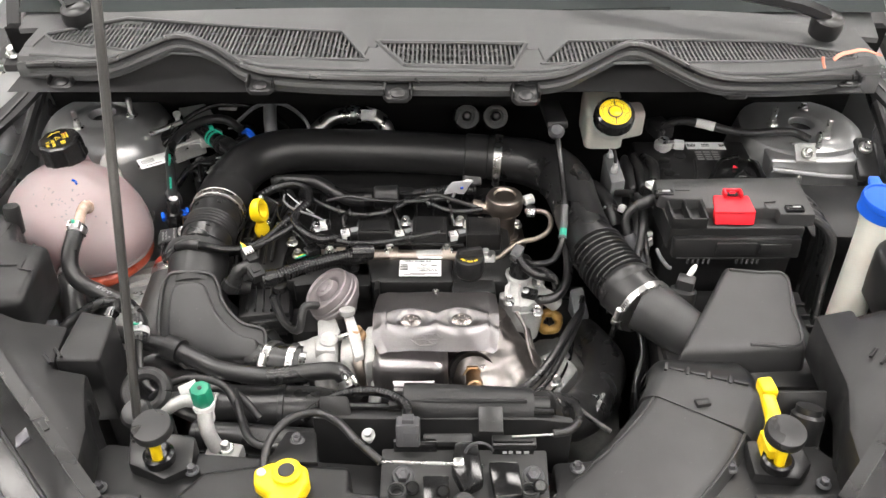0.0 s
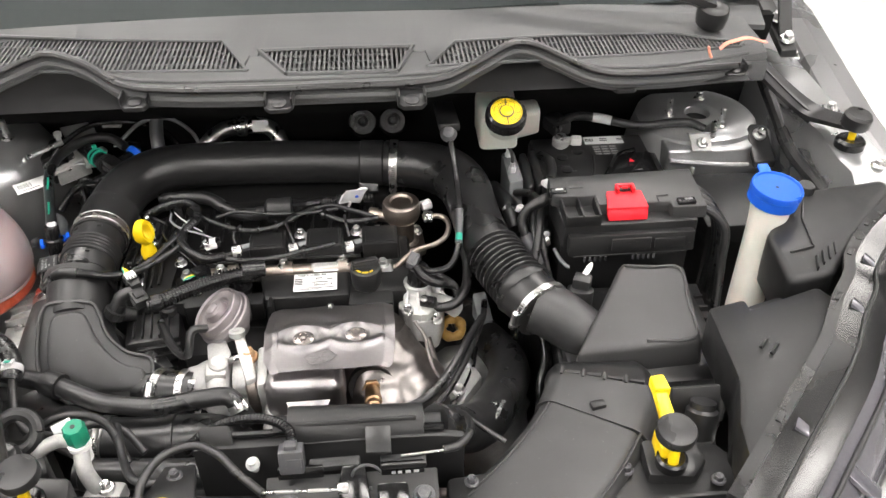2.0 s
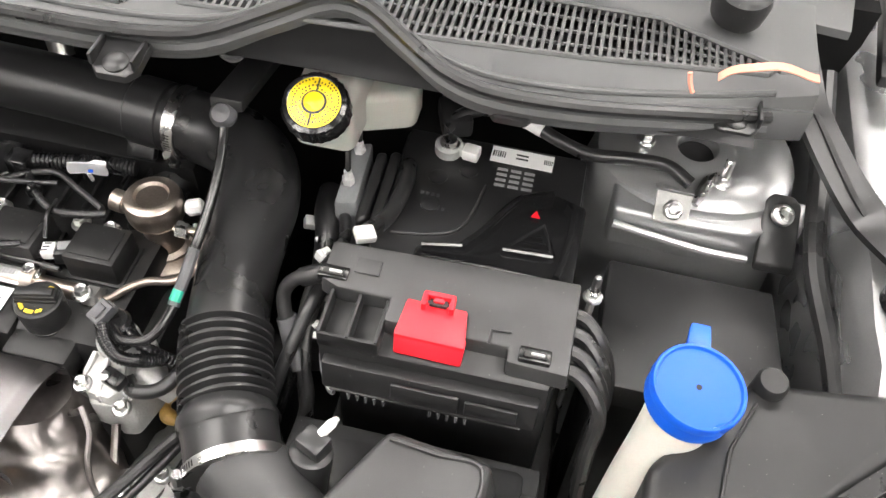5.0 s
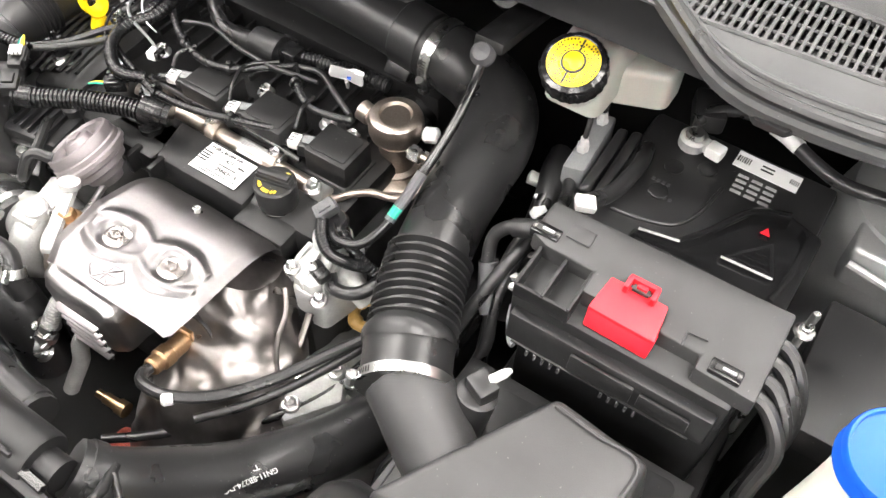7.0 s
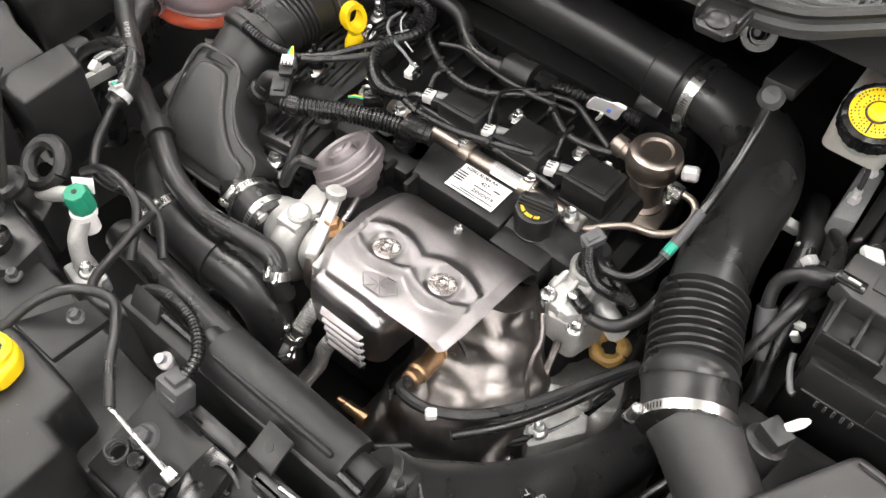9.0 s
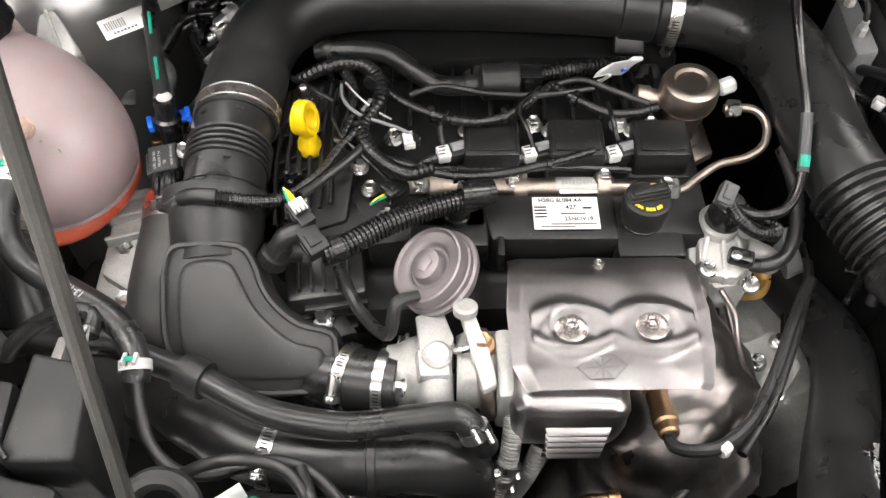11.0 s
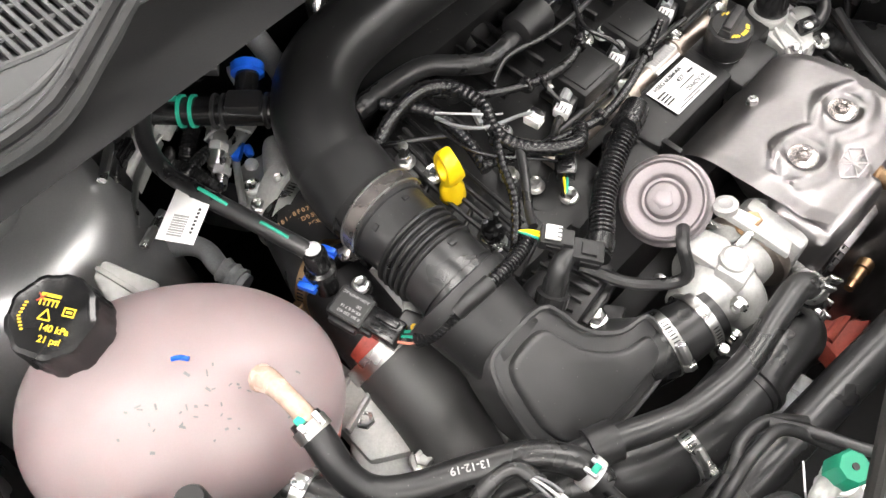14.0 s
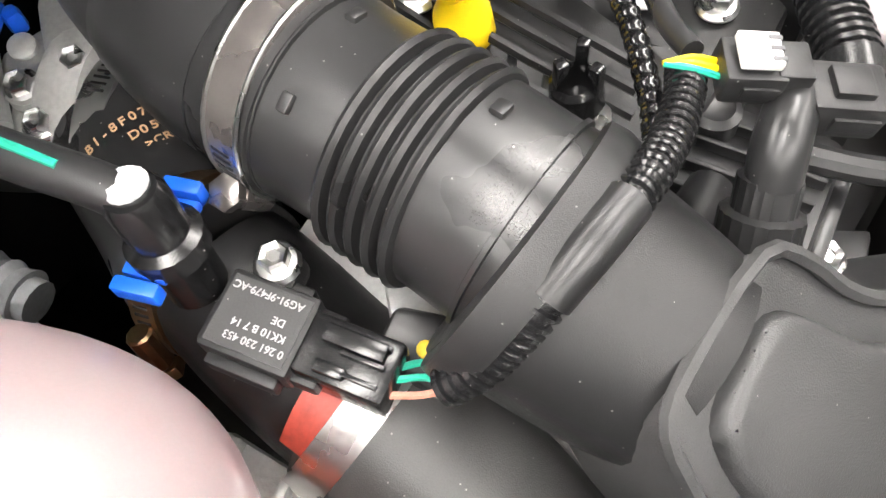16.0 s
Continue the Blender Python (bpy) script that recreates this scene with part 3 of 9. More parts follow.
for k in range(7):
    part("rib", tube([(-0.296 + 0.0095 * k, 0.888 + 0.004 * k, 0.862 + 0.0006 * k), (-0.300 + 0.0100 * k, 0.955 + 0.004 * k, 0.871 + 0.0006 * k), (-0.292 + 0.0095 * k, 1.03 + 0.003 * k, 0.879)], 0.0022, 6, 3), NYLON, cover)
# raised left shoulder of the cover, next to the dipstick
part("cover_shoulder", slab([(-0.285, 1.04, 0.874), (-0.24, 1.06, 0.876), (-0.215, 0.99, 0.872), (-0.225, 0.90, 0.858), (-0.275, 0.885, 0.852), (-0.30, 0.96, 0.864)], 0.03, 0.004), NYLON, engine)
bm = slab([(-0.108, 0.928, 0.858), (0.014, 0.928, 0.858), (0.014, 0.879, 0.856), (-0.098, 0.879, 0.856)], 0.05, 0.004)
fcov = part("front_cover", bm, NYLON, engine)
part("step", box((-0.135, 0.900, 0.838), (0.07, 0.05, 0.03), bevel=0.004), NYLON, fcov)
part("step", box((0.042, 0.895, 0.835), (0.06, 0.06, 0.03), bevel=0.004), NYLON, fcov)
for x in (-0.12, -0.15, -0.09):
    part("rib", box((x, 0.872, 0.845), (0.006, 0.02, 0.025), bevel=0.001), NYLON, fcov)
bm = lathe([(0.011, 0), (0.012, 0.004), (0.012, 0.010), (0.010, 0.011), (0.010, 0.016), (0.012, 0.017), (0.012, 0.022), (0.008, 0.024)], (-0.128, 0.905, 0.850), (0, 0, 1), 18)
part("breather_cap", bm, GLOSSY, engine)
lab = part("label", box((-0.0315, 0.905, 0.8592), (0.058, 0.035, 0.0006), bevel=0), PAPER, engine, "white printed paper label", 0)
LAB = pose(-0.0315, 0.905, 0.8602)
words("H2BG 6L084 AA", (-0.036, 0.9178, 0.8610), (0, 0, 0), 0.0056, INK, lab)
words("427", (-0.027, 0.9100, 0.8610), (0, 0, 0), 0.0062, INK, lab)
words("25NOV19", (-0.021, 0.8975, 0.8610), (0, 0, 0), 0.0060, INK, lab)
bars([(0.006, -0.001, 0.022, 0.0012), (0.006, -0.0125, 0.040, 0.0010), (-0.008, -0.0152, 0.030, 0.0009), (0.019, 0.005, 0.008, 0.002)] +
     [(-0.0225, 0.006 - 0.0035 * k, 0.011, 0.0016) for k in range(4)], LAB, INK, lab)
part("small_label", box((-0.018, 0.931, 0.8595), (0.034, 0.007, 0.0006), (30, 0, 0), bevel=0), PAPER, engine, "small white printed label", 0)
for x, y, z in ((-0.265, 0.924, 0.850), (-0.110, 0.985, 0.868), (-0.030, 0.985, 0.866), (0.055, 1.0, 0.866), (-0.160, 0.935, 0.862), (0.060, 0.93, 0.862), (-0.075, 0.940, 0.862), (-0.268, 1.020, 0.878), (-0.26, 0.995, 0.874), (0.005, 0.940, 0.862),
                (-0.185, 0.985, 0.868), (-0.055, 1.0, 0.868), (0.025, 1.0, 0.868)):
    part("cover_bolt", hexbolt((x, y, z), (0, 0, 1), 0.006), STEEL, engine, "zinc-plated bolt")
part("stud", lathe([(0.004, 0), (0.004, 0.016), (0.0025, 0.018)], (-0.268, 1.020, 0.885), (0, 0, 1), 10), STEEL, engine)
part("mount_lug", slab([(-0.30, 1.035, 0.878), (-0.262, 1.048, 0.880), (-0.245, 1.02, 0.878), (-0.262, 0.998, 0.876), (-0.29, 1.005, 0.876)], 0.02, 0.004), NYLON, engine)
bm = lathe([(0.0085, 0), (0.0095, 0.002), (0.0090, 0.012), (0.0070, 0.014), (0.0055, 0.012), (0.0045, 0.004)], (-0.2685, 0.920, 0.872), (-0.1, 0.1, 1), 12)
for k in range(3):
    a = 2.1 * k + 0.4
    box((-0.2690 + 0.0065 * math.cos(a), 0.9205 + 0.0065 * math.sin(a), 0.890), (0.0045, 0.0045, 0.012), (0, 0, math.degrees(a)), bevel=0.001, bm=bm)
part("post_flange", hexbolt((-0.268, 0.919, 0.863), (-0.1, 0.1, 1), 0.0072), STEEL, engine, "zinc-plated flange nut")
part("harness_post", bm, GLOSSY, engine)

# fuel rail and its pipe
rail = thing("fuel_rail", (-0.06, 0.938, 0.855), "dull nickel fuel rail lying along the cam cover", "fuel rail")
part("rail_tube", tube([(-0.176, 0.938, 0.856), (-0.06, 0.938, 0.855), (0.064, 0.935, 0.854)], 0.0084, 16, 2), NICKEL, rail)
lab = part("rail_label", lathe([(0.0087, -0.024), (0.0087, 0.024)], (-0.014, 0.938, 0.855), (1, 0, 0), 20), ALU, rail, "pale printed label wrapped round the rail")
bars([(-0.018 + 0.0032 * k, 0.0, 0.0016 if k % 3 else 0.0024, 0.006) for k in range(11)], pose(-0.014, 0.9365, 0.8639), GREYINK, rail)
part("end_nut", lathe([(0.008, 0), (0.0105, 0.001), (0.0105, 0.014), (0.008, 0.016)], (0.058, 0.935, 0.854), (1, 0, 0), 6), STEEL, rail)
for x in (-0.145, -0.07, 0.005):
    part("injector_boss", lathe([(0.0125, -0.006), (0.0125, 0.006)], (x, 0.938, 0.8552), (1, 0, 0), 20), NICKEL, rail)
part("fuel_pipe", tube([(0.062, 0.934, 0.850), (0.080, 0.936, 0.854), (0.094, 0.944, 0.862), (0.112, 0.953, 0.868), (0.136, 0.957, 0.872), (0.152, 0.968, 0.878), (0.156, 0.988, 0.884), (0.146, 1.003, 0.886), (0.120, 1.004, 0.886)], 0.0039, 10), NICKEL, rail, "bent bright steel fuel pipe")
part("pipe_nut", lathe([(0.006, 0), (0.0085, 0.001), (0.0085, 0.012), (0.006, 0.013)], (0.122, 1.004, 0.886), (1, 0, 0), 6), STEEL, rail)

pump = thing("fuel_pump", (0.091, 1.02, 0.84), "nickel-plated high-pressure fuel pump", "fuel pump")
P = (0.091, 1.025, 0.838)
part("pump_cap", lathe([(0.021, 0.034), (0.0255, 0.037), (0.0275, 0.043), (0.0275, 0.056), (0.0255, 0.061), (0.021, 0.0635), (0.0165, 0.0635), (0.0145, 0.0605), (0.0, 0.0600)], P, (0, 0, 1), 36), NICKEL, pump, "round nickel-plated pump cap with dished top")
bm = lathe([(0.024, -0.012), (0.024, -0.006), (0.018, -0.004), (0.018, 0.030), (0.024, 0.034), (0.026, 0.037)], P, (0, 0, 1), 30)
part("pump_body", bm, NICKEL, pump)
bm = lathe([(0.009, 0.0), (0.009, 0.022), (0.011, 0.022), (0.011, 0.034), (0.007, 0.036)], (0.078, 1.028, 0.872), (-1, 0.1, 0.1), 16)
part("inlet_port", bm, NICKEL, pump)
part("flange", slab([(0.062, 0.995, 0.829), (0.10, 0.985, 0.829), (0.125, 1.0, 0.829), (0.122, 1.045, 0.829), (0.085, 1.055, 0.829)], 0.008, 0.003), NICKEL, pump)
for x, y in ((0.082, 0.996), (0.113, 1.045)):
    part("bolt", hexbolt((x, y, 0.829), (0, 0, 1), 0.006), STEEL, pump)
part("pump_plug", lathe([(0.006, 0), (0.008, 0.002), (0.008, 0.014), (0.006, 0.016)], (0.120, 1.03, 0.885), (1, 0.3, 0.2), 8), LOCKGREY, pump, "pale connector")

cap = thing("oil_filler_cap", (0.037, 0.905, 0.83), "tall black oil filler cap with yellow print", "oil cap")
OC = (0.037, 0.905, 0.862)
part("neck", lathe([(0.0170, -0.040), (0.0178, -0.014), (0.0192, -0.013), (0.0192, -0.010), (0.0180, -0.009)], OC, (0, 0, 1), 32), GLOSSY, cap)
part("skirt", lathe([(0.0182, -0.010), (0.0194, -0.008), (0.0204, 0.013), (0.0198, 0.018), (0.0175, 0.0195)], OC, (0, 0, 1), 40, fluted=(20, 0.018)), PLASTIC, cap)
bm = lathe([(0.0188, 0.017), (0.0175, 0.0200), (0.0, 0.0200)], OC, (0, 0, 1), 32)
for k, (w, h) in enumerate(((0.037, 0.004), (0.036, 0.0085), (0.032, 0.0118))):
    box((OC[0], OC[1] + 0.001, OC[2] + 0.019 + h / 2), (w, 0.0125 - 0.002 * k, h), (0, 0, 12), bevel=0.0016, bm=bm)
part("grip", bm, PLASTIC, cap)
bars([(math.cos(a) * 0.0140, math.sin(a) * 0.0140, 0.0024, 0.0034) for a in (3.75, 3.95, 4.15, 4.5, 4.7, 4.9, 5.2, 5.4)], pose(OC[0], OC[1], OC[2] + 0.0203), YELLOWINK, cap)
bars([(math.cos(a) * 0.0148, math.sin(a) * 0.0148, 0.0045, 0.0016) for a in (0.55, 0.85, 1.15)], pose(OC[0], OC[1], OC[2] + 0.0203), YELLOWINK, cap)

# ---- ignition coils ----
coil = thing("ignition_coil", (-0.096, 0.968, 0.86), "square black ignition coil with white plug", "ignition coil", "ignition coils")
part("coil_body", box((-0.096, 0.969, 0.872), (0.050, 0.044, 0.034), bevel=0.0035), NYLON, coil)
part("coil_ledge", box((-0.096, 0.969, 0.858), (0.056, 0.050, 0.006), bevel=0.0015), NYLON, coil)
part("coil_rim", box((-0.096, 0.969, 0.8895), (0.040, 0.034, 0.002), bevel=0.0008), NYLON, coil)
bm = box((-0.128, 0.962, 0.874), (0.018, 0.018, 0.016), (0, 0, 15), bevel=0.002)
part("socket", bm, GLOSSY, coil)
bm = box((-0.139, 0.957, 0.879), (0.012, 0.014, 0.010), (0, 0, 15), bevel=0.0015)
part("plug", bm, WHITE, coil, "white connector lock")
for k in (-1, 0, 1):
    part("lock_slot", box((-0.1405, 0.957 + 0.004 * k, 0.8842), (0.006, 0.0012, 0.0008), (0, 0, 15), bevel=0), DIMGREY, coil, smooth=0)
part("boot", tube([(-0.132, 0.962, 0.880), (-0.120, 0.966, 0.880), (-0.112, 0.968, 0.878)], 0.0055, 10, 3), GREYPIPE, coil, "grey connector boot")
part("plug_tail", tube([(-0.143, 0.955, 0.876), (-0.152, 0.952, 0.876), (-0.16, 0.948, 0.872)], 0.004, 8), RUBBER, coil)
part("coil_bolt", hexbolt((-0.118, 0.988, 0.874), (0, 0, 1), 0.005), STEEL, coil)
copy_thing(coil, pose(-0.019, 0.970, 0.857))
copy_thing(coil, pose(0.058, 0.972, 0.854))

# ---- intake manifold behind the cam cover, under the big pipe ----
man = thing("intake_manifold", (-0.08, 1.12, 0.60), "ribbed black plastic intake manifold behind the engine", "intake manifold")
bm = box((-0.08, 1.14, 0.80), (0.36, 0.10, 0.14), bevel=0.015)
part("plenum", bm, NYLON, man)
for x in (-0.20, -0.10, 0.0, 0.07):
    part("runner", tube([(x, 1.07, 0.80), (x, 1.10, 0.835), (x, 1.15, 0.84), (x, 1.18, 0.78)], 0.026, 14, 4), NYLON, man)
for x in np.arange(-0.23, 0.09, 0.02):
    part("rib", box((x, 1.090, 0.852), (0.003, 0.05, 0.012), bevel=0.001), NYLON, man)

# ---- big intake pipe across the back ----
pipe = thing("intake_pipe", (-0.06, 1.13, 0.87), "large smooth black plastic intake pipe across the engine", "intake pipe")
part("pipe_body", tube([(-0.3240, 1.003, 0.897), (-0.3215, 1.03, 0.899), (-0.313, 1.064, 0.905), (-0.295, 1.098, 0.910), (-0.262, 1.121, 0.913), (-0.22, 1.131, 0.913), (-0.147, 1.132, 0.912), (-0.05, 1.130, 0.910), (0.03, 1.125, 0.907), (0.095, 1.118, 0.905)],
                       [0.0345, 0.0348, 0.0350, 0.0350, 0.0342, 0.033, 0.0325, 0.0325, 0.032, 0.032], 32, 6), SATIN, pipe)
bm = lathe([(0.0325, -0.018), (0.0345, -0.016), (0.0345, 0.016), (0.0325, 0.018)], (0.052, 1.123, 0.9065), (1, -0.08, -0.03), 32)
part("sleeve", bm, SATIN, pipe)
part("cuff", tube([(-0.3242, 1.001, 0.897), (-0.3225, 1.018, 0.898), (-0.3195, 1.036, 0.900), (-0.3175, 1.046, 0.902)], [0.0365, 0.0372, 0.0372, 0.0358], 32, 4), SATIN, pipe)

bm = box((0.045, 1.100, 0.885), (0.03, 0.012, 0.03), (-40, 0, 0), bevel=0.003)
part("foot", bm, SATIN, pipe)

left = thing("intake_bellows", (-0.33, 0.94, 0.85), "black rubber intake bellows with folds", "intake bellows")
part("bellows_body", tube([(-0.3285, 1.012, 0.894), (-0.329, 0.998, 0.894), (-0.3295, 0.980, 0.8935)], [0.0358, 0.0364, 0.0356], 32, 4), RUBBER, left)
part("smooth_neck", tube([(-0.330, 0.988, 0.893), (-0.3305, 0.972, 0.8925), (-0.331, 0.955, 0.892)], [0.0352, 0.0340, 0.0338], 32, 4), RUBBER, left)
for dx, dz in ((-0.020, 0.030), (0.012, 0.034)):
    part("moulded_tab", box((-0.3305 + dx, 0.972, 0.8905 + dz), (0.006, 0.004, 0.003), (0, -30 if dx < 0 else 20, 0), bevel=0.0008), RUBBER, left)
part("bead", lathe([(0.0343, -0.003), (0.0365, -0.002), (0.0365, 0.002), (0.0343, 0.003)], (-0.330, 0.984, 0.893), (-0.02, -1, -0.06), 36), RUBBER, left)
folds = []
for k in range(5):
    y = 0.957 - k * 0.0060
    folds += [(0.0331, -y), (0.0362, -(y - 0.0009)), (0.0374, -(y - 0.0024)), (0.0362, -(y - 0.0039)), (0.0331, -(y - 0.0048))]
part("folds", lathe([(r, h + 0.957) for r, h in folds], (-0.331, 0.957, 0.892), (-0.02, -1, -0.06), 36), RUBBER, left, "four rounded rubber folds")
part("lower_neck", tube([(-0.3312, 0.931, 0.891), (-0.3318, 0.912, 0.888), (-0.332, 0.896, 0.884)], [0.0340, 0.0343, 0.0348], 32, 4), RUBBER, left)
clamp("hose_clamp", (-0.329, 0.990, 0.894), (0.02, 1, 0.02), 0.0366, (-1, 0, -0.6), left, 0.013, BAND)
for off in (-0.0063, 0.0063):
    part("clamp_edge", tube([Vector((-0.329, 0.990 + off, 0.894)) + 0.0378 * Vector((math.cos(a), 0, math.sin(a))) for a in np.linspace(0, 2 * math.pi, 37)], 0.0008, 6, 1), STEEL, left, "bright rolled edge of the clamp")
for y, z, r in ((0.908, 0.8872, 0.0358),):
    part("moulded_ring", lathe([(r - 0.002, -0.0012), (r, -0.0008), (r, 0.0008), (r - 0.002, 0.0012)], (-0.3318, y, z), (-0.02, -1, -0.18), 36), RUBBER, left)
for a in (75,):
    part("moulded_tab", box((-0.3316 + 0.0346 * math.cos(math.radians(a)), 0.9205, 0.8895 + 0.0346 * math.sin(math.radians(a))), (0.006, 0.005, 0.003), (0, 90 - a, 0), bevel=0.001), RUBBER, left)
left.location = Vector(left.location) + Vector((0.005, -0.003, 0.003))
# added tube, no known part: stands for the brightness in the gap below the bellows
under = thing("coolant_pipe", (-0.336, 0.91, 0.77), "bare aluminium tube added below the intake bellows for the bright gap there", "pipe")
part("pipe", tube([(-0.330, 0.998, 0.780), (-0.334, 0.975, 0.788), (-0.336, 0.94, 0.792), (-0.336, 0.90, 0.793), (-0.338, 0.866, 0.793), (-0.345, 0.835, 0.785)], [0.013, 0.015, 0.016, 0.0155, 0.015, 0.014], 20, 5), ALU, under)
part("flange", lathe([(0.016, -0.004), (0.021, -0.003), (0.021, 0.003), (0.016, 0.004)], (-0.336, 0.925, 0.7925), (0, 1, 0), 24), ALU, under)
part("support", box((-0.336, 0.91, 0.745), (0.016, 0.05, 0.08), bevel=0.003), ALU, under)

right = thing("intake_elbow", (0.2, 0.97, 0.86), "black rubber intake elbow with folded bellows", "intake elbow")
part("elbow", tube([(0.072, 1.121, 0.906), (0.10, 1.117, 0.905), (0.135, 1.110, 0.903), (0.168, 1.088, 0.901), (0.186, 1.052, 0.899), (0.192, 1.01, 0.897), (0.197, 0.965, 0.895), (0.205, 0.925, 0.893), (0.210, 0.905, 0.892)],
                   [0.0345, 0.0348, 0.0365, 0.0385, 0.0375, 0.0355, 0.0345, 0.034, 0.034], 32, 6), RUBBER, right)
bend = spline([(0.209, 0.909, 0.892), (0.217, 0.884, 0.890), (0.226, 0.862, 0.888), (0.236, 0.840, 0.886)], 12)
fb = bmesh.new()
loops = []
for i, p in enumerate(bend):
    t = Vector(bend[min(i + 1, len(bend) - 1)] - bend[max(i - 1, 0)]).normalized()
    s = t.cross(Vector((0, 0, 1))).normalized()
    u = s.cross(t)
    q = 0.0345 + 0.006 * (1 if i % 4 in (1, 2) else 0) - 0.002
    loops.append([Vector(p) + q * (math.cos(a) * s + math.sin(a) * u) for a in np.linspace(0, 2 * math.pi, 33)[:-1]])
rings(fb, loops)
part("folds", fb, RUBBER, right, "closely folded rubber bellows")
part("lower_neck", tube([(0.236, 0.841, 0.886), (0.2395, 0.832, 0.8855), (0.241, 0.829, 0.885), (0.250, 0.812, 0.8835), (0.258, 0.797, 0.882)], [0.036, 0.0405, 0.038, 0.037, 0.0375], 32, 4), RUBBER, right)
clamp("hose_clamp", (0.2565, 0.800, 0.882), (0.46, -0.86, -0.09), 0.0385, (-0.75, -0.45, 0.1), right, 0.0085)
clamp("hose_clamp", (0.085, 1.119, 0.9055), (1, -0.1, -0.03), 0.0352, (0.0, -0.9, -0.4), right, 0.012)

# ---- air filter box ----
airbox = thing("air_filter_box", (0.37, 0.78, 0.60), "charcoal plastic air filter box with sloping lid", "air filter box")
TOP = [(0.366, 0.843, 0.915), (0.446, 0.835, 0.911), (0.438, 0.722, 0.884), (0.284, 0.714, 0.887)]
part("lid", slab(TOP, 0.050, 0.007, flare=0.10, segments=3), GREYPLASTIC, airbox)
inner = [tuple(Vector(p) * 0.88 + (sum((Vector(q) for q in TOP), Vector()) / 4) * 0.12 + Vector((0, 0, 0.0005))) for p in TOP]
bm = tube([inner[0], tuple((Vector(inner[0]) + Vector(inner[1])) / 2), inner[1], tuple((Vector(inner[1]) + Vector(inner[2])) / 2), inner[2], tuple(Vector(inner[2]) * 0.55 + Vector(inner[3]) * 0.45)], 0.002, 6, 6)
part("lid_crease", bm, GREYPLASTIC, airbox)
bm = box((0.376, 0.778, 0.755), (0.196, 0.172, 0.19), bevel=0.008)
for y in np.arange(0.71, 0.86, 0.022):
    part("rib", box((0.478, y, 0.80), (0.012, 0.004, 0.10), bevel=0.001), PLASTIC, airbox)
slab([(0.280, 0.868, 0.852), (0.485, 0.868, 0.848), (0.485, 0.690, 0.826), (0.268, 0.690, 0.832)], 0.012, 0.002, bm)
part("base", bm, PLASTIC, airbox)
part("outlet_pipe", tube([(0.252, 0.806, 0.882), (0.270, 0.796, 0.878), (0.292, 0.782, 0.868), (0.318, 0.768, 0.855), (0.345, 0.757, 0.845)], [0.0345, 0.0345, 0.0335, 0.032, 0.032], 30, 4), GREYPLASTIC, airbox)
bm = lathe([(0.017, -0.03), (0.017, 0.012), (0.014, 0.014), (0.0, 0.014)], (0.309, 0.818, 0.880), (0.1, 0.3, 1), 20)
box((0.312, 0.824, 0.900), (0.022, 0.018, 0.018), (0, 0, -25), bevel=0.002, bm=bm)
part("air_sensor", bm, SATIN, airbox)
part("sensor_plug", lathe([(0.004, 0), (0.004, 0.012), (0.002, 0.018), (0.0, 0.019)], (0.316, 0.830, 0.907), (0.5, 0.5, 0.5), 10), WHITE, airbox, "white plug tip")

# ---- air intake snorkel to the front ----
snork = thing("intake_snorkel", (0.25, 0.6, 0.84), "broad flat charcoal plastic air intake snorkel", "air intake duct")
path = spline([(0.308, 0.706, 0.842), (0.307, 0.690, 0.858), (0.300, 0.655, 0.868), (0.274, 0.606, 0.867), (0.232, 0.556, 0.862), (0.182, 0.511, 0.855), (0.130, 0.470, 0.847), (0.082, 0.437, 0.835)], 6)
wide = np.interp(np.linspace(0, 1, len(path)), [0, 0.12, 0.3, 0.55, 0.75, 1], [0.120, 0.128, 0.124, 0.126, 0.126, 0.130])


def duct(pp, ww, h, grow=0.0):
    bm = bmesh.new()
    loops = []
    for i, (p, w) in enumerate(zip(pp, ww)):
        t = Vector(pp[min(i + 1, len(pp) - 1)] - pp[max(i - 1, 0)]).normalized()
        s = t.cross(Vector((0, 0, 1))).normalized()
        u = s.cross(t)
        loops.append([Vector(p) + s * a + u * (b + (0.011 * (1 - (2 * a / w) ** 2) - 0.005 if b > 0 else 0)) for a, b in oblong(w + grow, h + grow, min(0.020, (h + grow) * 0.42), 9)])
    rings(bm, loops)
    return bm


k0 = 13
part("rear_hood", duct(path[:k0], wide[:k0], 0.046), SATIN, snork)
part("collar", duct(path[k0 - 2:k0 + 5], wide[k0 - 2:k0 + 5], 0.047, 0.007), GREYPLASTIC, snork)
part("front_duct", duct(path[k0 + 4:], wide[k0 + 4:], 0.048, 0.001), GREYPLASTIC, snork)
sd = Vector(path[k0 - 1] - path[k0 - 3]).normalized().cross(Vector((0, 0, 1))).normalized()
for k in range(4):
    p = Vector(path[k0 - 3]) + sd * (-0.036 + 0.024 * k)
    part("clip_slot", box((p.x, p.y, p.z + 0.0255), (0.017, 0.005, 0.008), (0, 0, math.degrees(math.atan2(sd.y, sd.x))), bevel=0.001), DARK, snork)
    part("clip_web", box((p.x + 0.012 * sd.x, p.y + 0.012 * sd.y, p.z + 0.027), (0.004, 0.012, 0.007), (0, 0, math.degrees(math.atan2(sd.y, sd.x))), bevel=0.001), GREYPLASTIC, snork)
part("lug", box((0.286, 0.625, 0.8965), (0.016, 0.010, 0.006), (-4, 0, 10), bevel=0.001), SATIN, snork)
